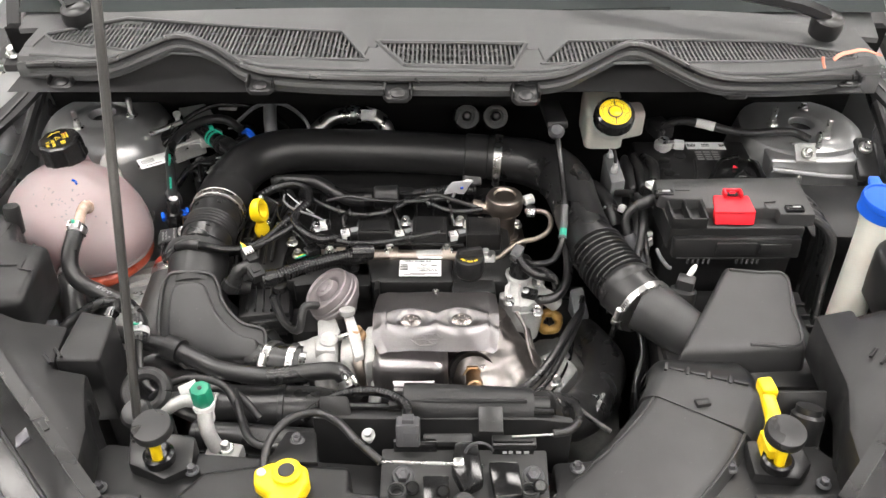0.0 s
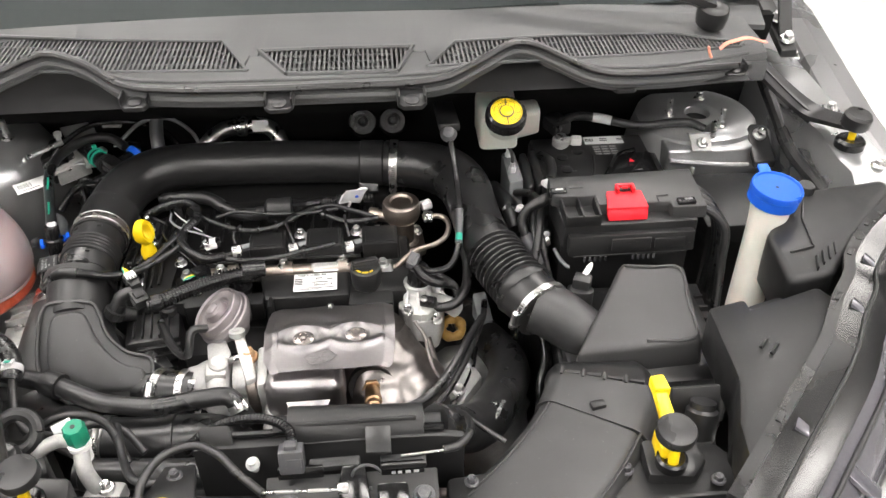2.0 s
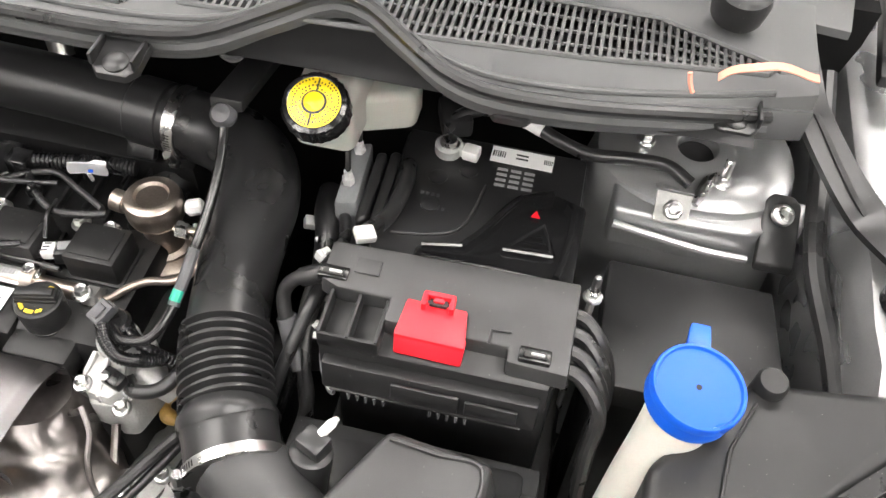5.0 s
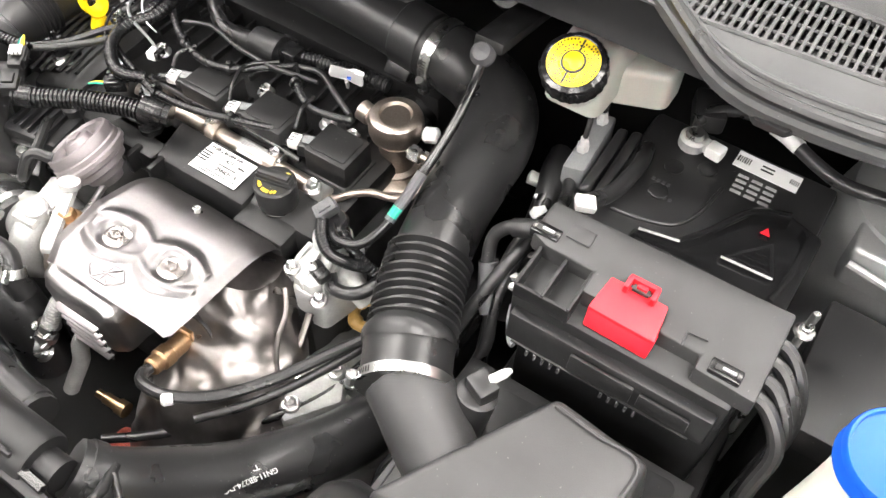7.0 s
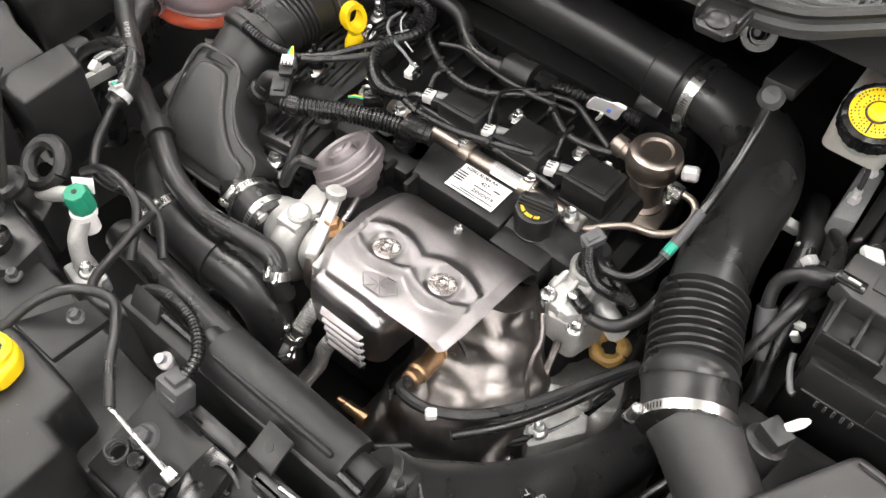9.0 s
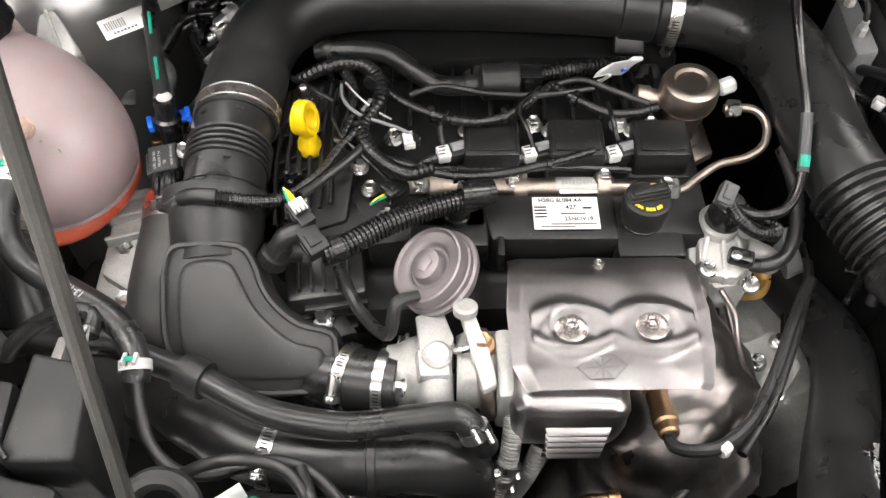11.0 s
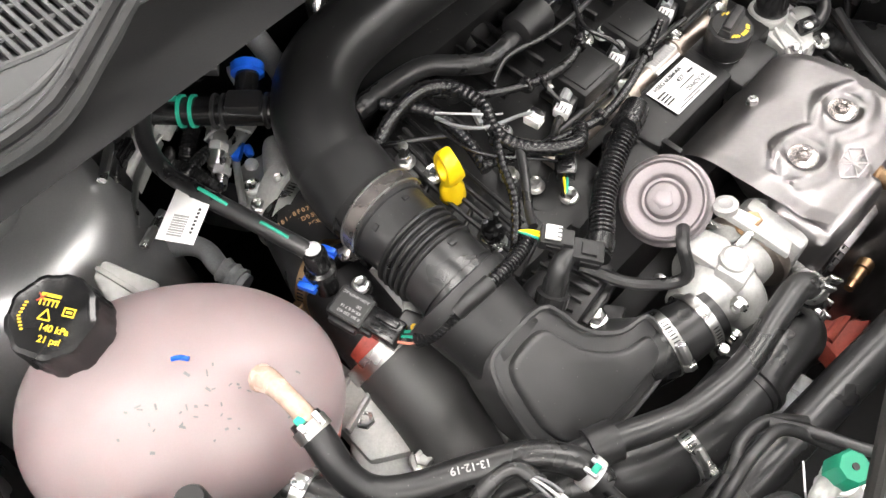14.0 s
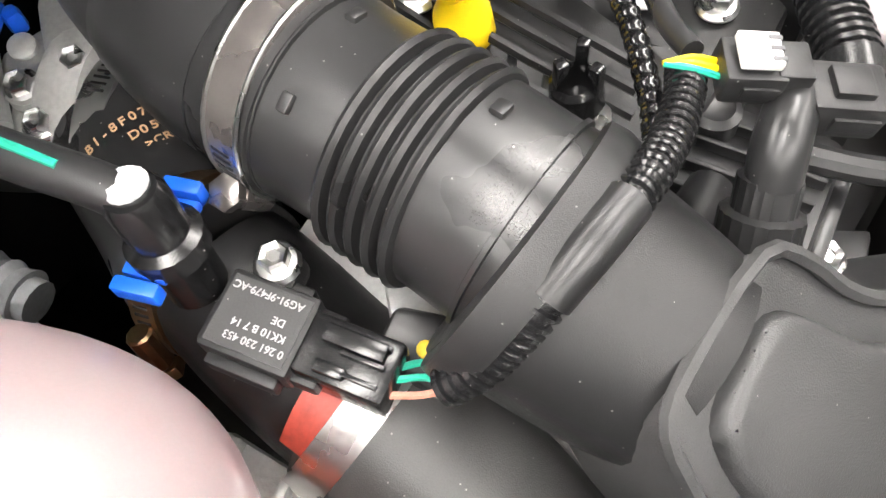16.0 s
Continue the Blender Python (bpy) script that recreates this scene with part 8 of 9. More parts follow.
        creases = (((0.604, 0.864, 0.9515), (0.597, 0.812, 0.9475)), ((0.566, 0.806, 0.9445), (0.597, 0.812, 0.9475)), ((0.622, 0.905, 0.954), (0.604, 0.864, 0.9515)))
    else:
        part("lug", lathe([(0.0105, -0.02), (0.0105, 0.016), (0.0090, 0.019), (0.0, 0.019)], (-0.5610, 0.890, 0.955), (0.05, 0.12, 1), 22), PLASTIC, lampu)
        creases = (((0.608, 0.878, 0.9570), (0.612, 0.835, 0.9550)), ((0.612, 0.835, 0.9550), (0.617, 0.797, 0.9525)), ((0.617, 0.797, 0.9525), (0.570, 0.796, 0.9535)), ((0.562, 0.833, 0.9575), (0.563, 0.788, 0.9535)), ((0.563, 0.788, 0.9535), (0.548, 0.786, 0.9525)))
    for a, b in creases:
        part("seam", tube([(sl(a[0]), *a[1:]), (sl(b[0]), *b[1:])], 0.0013, 6, 2), PLASTIC, lampu)
    for k in range(4):
        part("moulded_rib", slab([(sl(0.585 + 0.011 * k), 0.772 + 0.008 * k, 0.948), (sl(0.587 + 0.011 * k), 0.771 + 0.008 * k, 0.948), (sl(0.594 + 0.011 * k), 0.792 + 0.008 * k, 0.950), (sl(0.592 + 0.011 * k), 0.793 + 0.008 * k, 0.950)], 0.008, 0.0006), PLASTIC, lampu)
    for a, b in (((0.470, 0.655, 0.9375), (0.482, 0.668, 0.9380)), ((0.478, 0.645, 0.9378), (0.490, 0.658, 0.9385))):
        part("moulded_rib", tube([(sl(a[0]), *a[1:]), (sl(b[0]), *b[1:])], 0.002, 6, 2), PLASTIC, lampu)
    edge_line = [(0.372, 0.470, 0.936), (0.448, 0.552, 0.942), (0.535, 0.647, 0.946), (0.582, 0.714, 0.948), (0.614, 0.754, 0.949), (0.633, 0.790, 0.950), (0.680, 0.842, 0.952), (0.758, 0.908, 0.954)]
    part("edge_strip", tube([(sl(x), y, z) for x, y, z in edge_line], 0.0065, steps=5, section=[(1, 0.5), (-1, 0.5), (-1, -0.5), (1, -0.5)]), RUBBER, lampu, "glossy black edge strip")
    for i in (1, 3, 5, 6):
        p = edge_line[i]
        part("clip", box((sl(p[0]), p[1], p[2] + 0.002), (0.016, 0.006, 0.006), (0, 0, 48 * sign), bevel=0.001), SATIN, lampu)
    bm = bmesh.new()
    loops = []
    for x, y, z in spline(edge_line, 4):
        n = Vector((0.74, -0.67, 0))
        loops.append([(sl(x + n.x * d), y + n.y * d, z + h) for d, h in ((0.060, -0.023), (0.070, -0.030), (0.105, -0.065), (0.125, -0.12), (0.120, -0.24), (0.105, -0.24), (0.06, -0.10), (0.055, -0.04))])
    rings(bm, loops)
    bz = bmesh.new()
    rings(bz, [[(sl(x + 0.74 * d), y - 0.67 * d, z + h) for d, h in ((0.006, -0.003), (0.035, -0.009), (0.0598, -0.022), (0.058, -0.05), (0.01, -0.03))] for x, y, z in spline(edge_line, 4)])
    part("bezel", bz, GLOSSY, lampu, "glossy black inner bezel")
    part("lens", bm, LENS, lampu, "smoky clear lens")
    part("dark_window", slab([(sl(0.618), 0.725, 0.9415), (sl(0.640), 0.748, 0.943), (sl(0.668), 0.728, 0.926), (sl(0.655), 0.690, 0.914)], 0.003, 0.0008), INK, lampu, "black window in the lens")
    part("reflector_rim", tube([(sl(0.60), 0.655, 0.915), (sl(0.645), 0.70, 0.918), (sl(0.70), 0.76, 0.92), (sl(0.752), 0.82, 0.925)], 0.004, 8, 5), LENS, lampu)
    for d, h, r in ((0.034, -0.0075, 0.0022), (0.074, -0.030, 0.003), (0.104, -0.060, 0.0022)):
        part("lens_groove", tube([(sl(x + 0.74 * d), y - 0.67 * d, z + h) for x, y, z in edge_line], r, 6, 4), INK if r > 0.0025 else SATIN, lampu)
    for i in (1, 3, 5):
        x, y, z = edge_line[i]
        part("lens_rib", slab([(sl(x + 0.012), y - 0.010, z + 0.0), (sl(x + 0.02), y + 0.002, z + 0.0), (sl(x + 0.095), y - 0.055, z - 0.050), (sl(x + 0.085), y - 0.072, z - 0.052)], 0.006, 0.001), LENS, lampu)

# ---- bonnet stay ----
stay = thing("bonnet_stay", (-0.335, 0.60, 0.90), "thin dark grey metal bonnet stay rod", "bonnet stay")
part("rod", tube([(-0.3225, 0.589, 0.915), (-0.3185, 0.624, 1.02), (-0.303, 0.783, 1.48), (-0.2885, 0.930, 1.90)], 0.0048, 10, 4), ROD, stay)
part("pivot_ring", tube([(-0.326 + 0.021 * math.cos(a), 0.632 + 0.016 * math.sin(a), 0.908 + 0.012 * math.sin(a)) for a in np.linspace(0, 2 * math.pi, 17)], 0.0075, 10, 3), PLASTIC, stay, "black plastic stay socket")
part("pivot_foot", slab([(-0.352, 0.625, 0.896), (-0.300, 0.622, 0.894), (-0.290, 0.595, 0.886), (-0.335, 0.592, 0.886)], 0.05, 0.005), PLASTIC, stay)
part("grommet", lathe([(0.016, -0.006), (0.017, 0), (0.014, 0.005), (0.008, 0.006)], (-0.325, 0.595, 0.914), (0, -0.4, 1), 22), RUBBER, stay)
part("hook_end", tube([(-0.3225, 0.589, 0.915), (-0.322, 0.580, 0.908), (-0.324, 0.572, 0.890)], 0.0045, 10, 4), STEEL, stay)

# ---- front panel with bonnet latch ----
front = thing("slam_panel", (MID, 0.48, 0.70), "charcoal plastic front slam panel", "front panel")
part("panel_left", slab([(-0.42, 0.36, 0.868), (-0.42, 0.52, 0.878), (-0.36, 0.585, 0.880), (-0.265, 0.572, 0.880), (-0.06, 0.555, 0.880), (-0.06, 0.36, 0.868)], 0.05, 0.006), PLASTIC, front)
part("panel_right", slab([(0.115, 0.36, 0.868), (0.115, 0.560, 0.878), (0.25, 0.572, 0.878), (0.40, 0.585, 0.878), (0.45, 0.52, 0.876), (0.45, 0.36, 0.868)], 0.05, 0.006), PLASTIC, front)
part("support", box((MID, 0.47, 0.66), (0.86, 0.14, 0.36), bevel=0.01), DARK, front)
bm = slab([(-0.268, 0.38, 0.936), (-0.255, 0.465, 0.941), (-0.228, 0.500, 0.943), (-0.163, 0.510, 0.943), (-0.088, 0.507, 0.941), (-0.088, 0.480, 0.940), (-0.058, 0.477, 0.940), (-0.058, 0.38, 0.936)], 0.07, 0.007, segments=3)
part("hook_pad", bm, PLASTIC, front)
part("strap_tab", slab([(-0.160, 0.562, 0.925), (-0.130, 0.562, 0.925), (-0.120, 0.510, 0.942), (-0.170, 0.510, 0.942)], 0.006, 0.002), PLASTIC, front)
for x, y, z in ((-0.146, 0.545, 0.9305), (-0.26, 0.545, 0.882), (-0.35, 0.525, 0.880), (0.39, 0.53, 0.880), (0.30, 0.55, 0.880), (-0.30, 0.50, 0.88), (0.14, 0.55, 0.88)):
    part("panel_screw", hexbolt((x, y, z), (0, 0, 1), 0.005), DIMGREY, front)
part("left_step", slab([(-0.325, 0.545, 0.895), (-0.335, 0.590, 0.898), (-0.262, 0.582, 0.896), (-0.258, 0.545, 0.890), (-0.285, 0.530, 0.888)], 0.06, 0.006), SATIN, front)
part("right_step", slab([(0.318, 0.535, 0.890), (0.320, 0.578, 0.894), (0.378, 0.580, 0.894), (0.384, 0.55, 0.890), (0.365, 0.530, 0.888)], 0.06, 0.006), SATIN, front)
for x0, x1 in ((-0.40, -0.30), (0.31, 0.43)):
    part("rib", box(((x0 + x1) / 2, 0.505, 0.885), (x1 - x0, 0.005, 0.02), bevel=0.001), PLASTIC, front)

for x, y, z, nm in ((-0.293, 0.556, 0.938, "l"), (0.343, 0.549, 0.938, "r")):
    bp = thing("bonnet_buffer", (x, y, 0.89), "round black rubber bonnet buffer on a yellow screw", "buffer", "bonnet buffers")
    part("head", lathe([(0.0175, -0.008), (0.0200, -0.006), (0.0205, 0.002), (0.0190, 0.0045), (0.0, 0.006)], (x, y, z), (0, -0.12, 1), 32), RUBBER, bp)
    part("screw", lathe([(0.0055, -0.05), (0.0055, -0.01)], (x, y - 0.004, z), (0, 0.1, 1), 12), YELLOW, bp, "yellow plastic screw")
    part("socket", lathe([(0.016, -0.046), (0.016, -0.036), (0.013, -0.034), (0.008, -0.038)], (x, y - 0.004, z), (0, 0, 1), 24), GLOSSY, bp)

hook = thing("transport_hook", (-0.1455, 0.471, 0.946), "bright yellow plastic transport hook on the front panel", "hook")
part("hook_plate", slab([(-0.1765, 0.491, 0.957), (-0.1625, 0.498, 0.958), (-0.1405, 0.501, 0.958), (-0.1265, 0.493, 0.958), (-0.1225, 0.477, 0.957), (-0.1305, 0.461, 0.956), (-0.1385, 0.431, 0.953), (-0.1625, 0.431, 0.953), (-0.1585, 0.465, 0.956), (-0.1745, 0.475, 0.957)], 0.014, 0.004, segments=3), YELLOW, hook)
part("boss", lathe([(0.014, 0), (0.014, 0.005), (0.011, 0.007), (0.008, 0.006), (0.0075, 0.002)], (-0.1445, 0.485, 0.957), (0, 0, 1), 26), YELLOW, hook)
part("hole", lathe([(0.0075, 0), (0.0075, 0.0055)], (-0.1445, 0.485, 0.958), (0, 0, 1), 20), INK, hook)
part("rivet", lathe([(0.0045, 0), (0.004, 0.0015), (0, 0.002)], (-0.1685, 0.486, 0.9575), (0, 0, 1), 14), WHITE, hook)
ytab = thing("transport_bracket", (0.340, 0.59, 0.88), "bright yellow plastic transport bracket beside the snorkel", "bracket")
part("blade", slab([(0.338, 0.628, 0.930), (0.352, 0.630, 0.930), (0.356, 0.598, 0.916), (0.362, 0.575, 0.904), (0.352, 0.556, 0.894), (0.328, 0.556, 0.894), (0.330, 0.580, 0.906), (0.340, 0.602, 0.918)], 0.010, 0.003), YELLOW, ytab)
part("cap", slab([(0.336, 0.640, 0.935), (0.352, 0.642, 0.935), (0.356, 0.622, 0.932), (0.338, 0.622, 0.932)], 0.012, 0.003), YELLOW, ytab)
part("foot", box((0.340, 0.575, 0.895), (0.02, 0.03, 0.03), bevel=0.003), YELLOW, ytab)
ytab.location = Vector(ytab.location) + Vector((0.001, -0.014, 0.002))
sol = thing("vacuum_solenoid", (0.395, 0.605, 0.85), "small black solenoid with bracket", "solenoid")
part("body", lathe([(0.016, -0.03), (0.0175, -0.026), (0.0175, 0.012), (0.014, 0.015), (0.014, 0.022)], (0.395, 0.603, 0.885), (0.15, 0.5, 1), 20), SATIN, sol)
part("bracket", box((0.395, 0.622, 0.885), (0.055, 0.006, 0.05), (-25, 0, 0), bevel=0.002), DARK, sol)
part("bolt", hexbolt((0.398, 0.585, 0.868), (0.1, -0.8, 0.4), 0.007), DARK, sol)
post = thing("lamp_adjuster", (0.425, 0.56, 0.84), "round black headlamp adjuster post", "adjuster", "lamp adjusters")
part("post", lathe([(0.015, -0.04), (0.015, 0.025), (0.012, 0.028), (0.0, 0.028)], (0.428, 0.560, 0.895), (0.2, 0.35, 1), 22), PLASTIC, post)
post2 = thing("lamp_adjuster", (-0.385, 0.59, 0.84), "round black headlamp adjuster post", "adjuster", "lamp adjusters")
part("post", lathe([(0.015, -0.04), (0.015, 0.025), (0.012, 0.028), (0.0, 0.028)], (-0.385, 0.592, 0.895), (-0.2, 0.35, 1), 22), PLASTIC, post2)

beam = thing("latch_beam", (0.02, 0.57, 0.80), "black pressed metal latch beam with a square tab", "latch beam")
bm = slab([(-0.135, 0.588, 0.928), (-0.02, 0.588, 0.928), (0.10, 0.586, 0.928), (0.135, 0.580, 0.925), (0.135, 0.572, 0.925), (0.10, 0.574, 0.928), (-0.135, 0.576, 0.928)], 0.085, 0.002)
part("web", bm, DARK, beam)
part("square_tab", slab([(0.036, 0.578, 0.945), (0.061, 0.577, 0.945), (0.061, 0.553, 0.934), (0.036, 0.554, 0.934)], 0.004, 0.001), DARKPAINT, beam)
part("tab_hole", lathe([(0.0035, 0), (0.0035, 0.0008)], (0.0485, 0.565, 0.9395), (0, -0.42, 0.9), 14), INK, beam)
part("rail", tube([(-0.11, 0.590, 0.931), (0.02, 0.588, 0.931), (0.115, 0.584, 0.929)], 0.004, 8, 3), GLOSSY, beam)
part("end_bracket", slab([(-0.128, 0.592, 0.945), (-0.098, 0.592, 0.945), (-0.094, 0.578, 0.925), (-0.128, 0.578, 0.925)], 0.008, 0.002), DARK, beam)
part("ball_stud", lathe([(0.004, -0.014), (0.004, -0.004), (0.007, 0.0), (0.007, 0.004), (0.004, 0.006), (0.004, 0.012), (0.0, 0.013)], (-0.0775, 0.570, 0.908), (0, -0.4, 1), 18), LOCKGREY, beam, "grey-white ball stud")
for x in (-0.04, 0.09):
    part("bolt", hexbolt((x, 0.520, 0.905), (0, -0.3, 1), 0.0075), DIMGREY, beam)
latch = thing("bonnet_latch", (0.02, 0.53, 0.86), "dark metal bonnet latch with springs and lever", "latch")
part("back_plate", slab([(-0.062, 0.548, 0.915), (0.105, 0.546, 0.915), (0.105, 0.480, 0.895), (-0.062, 0.480, 0.895)], 0.006, 0.002), DARK, latch)
part("upper_lip", box((0.005, 0.553, 0.922), (0.05, 0.012, 0.008), bevel=0.002), DARKPAINT, latch)
part("upper_lip", box((0.072, 0.550, 0.922), (0.045, 0.014, 0.008), bevel=0.002), DARKPAINT, latch)
part("lever", slab([(0.012, 0.545, 0.930), (0.035, 0.545, 0.930), (0.040, 0.505, 0.920), (0.020, 0.495, 0.918), (0.008, 0.520, 0.922)], 0.012, 0.003), GLOSSY, latch)
part("pull_rod", tube([(-0.060, 0.514, 0.937), (0.012, 0.508, 0.942)], 0.0017, 8, 2), STEEL, latch)
part("rod_end", box((0.015, 0.508, 0.943), (0.010, 0.008, 0.008), bevel=0.001), STEEL, latch)
part("pull_rod", tube([(0.070, 0.552, 0.928), (0.112, 0.555, 0.928)], 0.0014, 8, 2), STEEL, latch)
part("roller", lathe([(0.010, -0.006), (0.012, -0.004), (0.012, 0.004), (0.010, 0.006)], (0.020, 0.485, 0.908), (0, -0.3, 1), 20), DARKPAINT, latch)
for x in (-0.045, 0.085):
    part("spring", tube([(x + 0.008 * math.cos(a), 0.500 + 0.008 * math.sin(a), 0.902 + a * 0.0007) for a in np.linspace(0, 18, 36)], 0.0014, 6, 1), DARKPAINT, latch)
part("claw", slab([(0.045, 0.525, 0.925), (0.075, 0.525, 0.925), (0.078, 0.492, 0.915), (0.05, 0.490, 0.915)], 0.01, 0.003), GLOSSY, latch)
part("pawl_ring", tube([(0.036 + 0.014 * math.cos(a), 0.533 + 0.004 * math.sin(a), 0.924 + 0.013 * math.sin(a)) for a in np.linspace(0.3, 5.0, 14)], 0.0016, 6, 2), DIMGREY, latch)
for x0, x1, y0, z0 in ((-0.050, -0.006, 0.5475, 0.926), (0.050, 0.092, 0.545, 0.926), (-0.055, 0.100, 0.476, 0.898)):
    part("flange", slab([(x0, y0, z0), (x1, y0, z0), (x1, y0 - 0.004, z0 - 0.014), (x0, y0 - 0.004, z0 - 0.014)], 0.003, 0.0008, down=(0, 1, 0)), GLOSSY, latch)
bars([(0.0, 0, 0.004, 0.003), (0.006, 0, 0.004, 0.003), (0.014, 0, 0.005, 0.003), (0.022, 0, 0.005, 0.003)], pose(0.062, 0.5395, 0.919, 75, 0, 0), GREYINK, latch)
for x, y, z in ((-0.03, 0.505, 0.906), (0.055, 0.505, 0.912), (0.095, 0.505, 0.908), (0.0, 0.50, 0.906)):
    part("pivot", lathe([(0.007, 0), (0.007, 0.005), (0.005, 0.007), (0.0, 0.007)], (x, y, z), (0, -0.3, 1), 14), GLOSSY, latch)
part("tie_plate", slab([(-0.02, 0.515, 0.915), (0.006, 0.515, 0.915), (0.004, 0.470, 0.902), (-0.018, 0.470, 0.902)], 0.005, 0.0015), GLOSSY, latch)
plug_thing("grey sensor plug above the latch", (-0.035, 0.552, 0.936), (0.024, 0.018, 0.026), (-15, 0, 0), DIMGREY)
hose("black latch cable looping over the front panel", [(-0.172, 0.500, 0.940), (-0.170, 0.530, 0.946), (-0.155, 0.555, 0.950), (-0.130, 0.570, 0.944), (-0.105, 0.556, 0.946), (-0.085, 0.535, 0.943), (-0.060, 0.514, 0.937)], 0.0042, RUBBER, None, "cable", "cables", "cable")
hose("corrugated lead to the latch plug", [(-0.150, 0.600, 0.900), (-0.130, 0.602, 0.920), (-0.100, 0.602, 0.938), (-0.065, 0.596, 0.946), (-0.040, 0.580, 0.948), (-0.034, 0.562, 0.946)], 0.0052, GLOSSY, (0.0036, 0.001), "cable", "cables", "cable")
hose("black cable bend beside the latch", [(0.112, 0.556, 0.928), (0.128, 0.560, 0.928), (0.140, 0.575, 0.926), (0.142, 0.60, 0.918), (0.130, 0.625, 0.905)], 0.0042, RUBBER, None, "cable", "cables", "cable")
hose("thin black lead behind the latch beam", [(0.135, 0.62, 0.91), (0.155, 0.605, 0.90), (0.18, 0.590, 0.89)], 0.003, RUBBER, None, "cable", "cables", "cable")
cross = thing("cross_tube", (0.026, 0.607, 0.88), "matt black padded cross tube behind the latch", "cross tube")
part("tube", lathe([(0.013, -0.084), (0.013, -0.070), (0.021, -0.069), (0.022, -0.066), (0.022, 0.064), (0.021, 0.067), (0.013, 0.068), (0.013, 0.085)], (0.027, 0.598, 0.922), (1, 0, -0.06), 32), PLASTIC, cross)
part("rib", box((0.027, 0.587, 0.9425), (0.12, 0.004, 0.004), (-25, 0, 0), bevel=0.001), PLASTIC, cross)

# ---- air conditioning port and pipes, front left ----
ac = thing("service_port", (-0.262, 0.61, 0.84), "pale metal refrigerant pipe with green service cap", "service port")
part("cap", lathe([(0.0115, -0.014), (0.012, -0.010), (0.012, 0.006), (0.010, 0.009), (0.0, 0.009)], (-0.2635, 0.6245, 0.913), (0, -0.1, 1), 8), GREEN, ac, "green hexagonal service cap")
part("cap_eye", lathe([(0.0025, 0), (0.0025, 0.0006)], (-0.2635, 0.6235, 0.9222), (0, -0.1, 1), 10), INK, ac)
part("port", lathe([(0.009, -0.03), (0.009, -0.012), (0.012, -0.010), (0.012, -0.004)], (-0.2635, 0.6235, 0.902), (0, 0, 1), 16), WHITE, ac)
part("pipe", tube([(-0.2630, 0.622, 0.892), (-0.2600, 0.608, 0.878), (-0.2560, 0.602, 0.865), (-0.250, 0.598, 0.852), (-0.245, 0.595, 0.835)], 0.0085, 14), ALU, ac)
part("side_pipe", tube([(-0.266, 0.625, 0.896), (-0.285, 0.626, 0.899), (-0.305, 0.618, 0.893), (-0.325, 0.61, 0.88)], 0.0075, 12), ALU, ac)
part("foot_block", box((-0.243, 0.594, 0.842), (0.040, 0.028, 0.022), (0, 0, -10), bevel=0.004), ALU, ac)
part("foot_bolt", hexbolt((-0.240, 0.596, 0.853), (0, 0, 1), 0.006), STEEL, ac)
b = box((-0.283, 0.640, 0.902), (0.020, 0.0012, 0.016), (-20, 0, 35), bevel=0.0004)
part("paper_tag", b, PAPER, ac, "curled white paper tag")
hose("thin black drain hose across the front corner", [(-0.245, 0.675, 0.86), (-0.235, 0.650, 0.868), (-0.222, 0.615, 0.872), (-0.205, 0.585, 0.880), (-0.180, 0.575, 0.884), (-0.14, 0.585, 0.89)], 0.0045, RUBBER)
hose("thin black lead behind the service port", [(-0.34, 0.665, 0.86), (-0.31, 0.67, 0.882), (-0.28, 0.672, 0.886), (-0.25, 0.665, 0.876), (-0.225, 0.63, 0.85)], 0.0045, RUBBER, None, "cable", "cables", "cable")
hose("black hose deep in front of the engine", [(-0.30, 0.66, 0.80), (-0.24, 0.655, 0.80), (-0.16, 0.648, 0.80), (-0.08, 0.640, 0.81), (0.0, 0.632, 0.82)], 0.018, RUBBER)
pump2 = thing("coolant_pump", (-0.20, 0.66, 0.70), "grey and black electric coolant pump", "pump")
part("motor", lathe([(0.026, -0.05), (0.028, -0.045), (0.028, 0.03), (0.024, 0.035), (0.024, 0.05)], (-0.19, 0.665, 0.735), (1, 0.1, 0.2), 24), GREYPIPE, pump2)
part("band", band((-0.19, 0.665, 0.735), (1, 0.1, 0.2), 0.0285, 0.012), STEEL, pump2)
for x, y, z in ((-0.165, 0.70, 0.77), (-0.10, 0.69, 0.74), (-0.21, 0.69, 0.765)):
    part("bolt", hexbolt((x, y, z), (0, -0.5, 1), 0.007), STEEL, pump2)
box2 = thing("level_sensor_box", (-0.395, 0.72, 0.85), "matt black connector box beside the headlamp", "connector box")
part("housing", slab([(-0.4245, 0.732, 0.937), (-0.382, 0.722, 0.937), (-0.380, 0.655, 0.933), (-0.430, 0.655, 0.933)], 0.075, 0.004, segments=3), PLASTIC, box2)
part("foot", box((-0.405, 0.69, 0.850), (0.040, 0.060, 0.05), (0, 0, 4), bevel=0.004), DARK, box2)
part("plug", box((-0.402, 0.742, 0.910), (0.009, 0.012, 0.008), (25, 0, 10), bevel=0.002), LOCKGREY, box2, "pale wiring plug")
for k, mt in enumerate((GREYPIPE, LOCKGREY, GREYPIPE)):
    part("wire", tube([(-0.406 + 0.004 * k, 0.746, 0.916), (-0.406 + 0.003 * k, 0.760, 0.915), (-0.404, 0.770, 0.908)], 0.0011, 6, 3), mt, box2)
part("bracket", slab([(-0.4425, 0.778, 0.872), (-0.4335, 0.778, 0.874), (-0.4375, 0.738, 0.872), (-0.4475, 0.740, 0.870)], 0.014, 0.001), ALU, box2, "bare metal bracket")
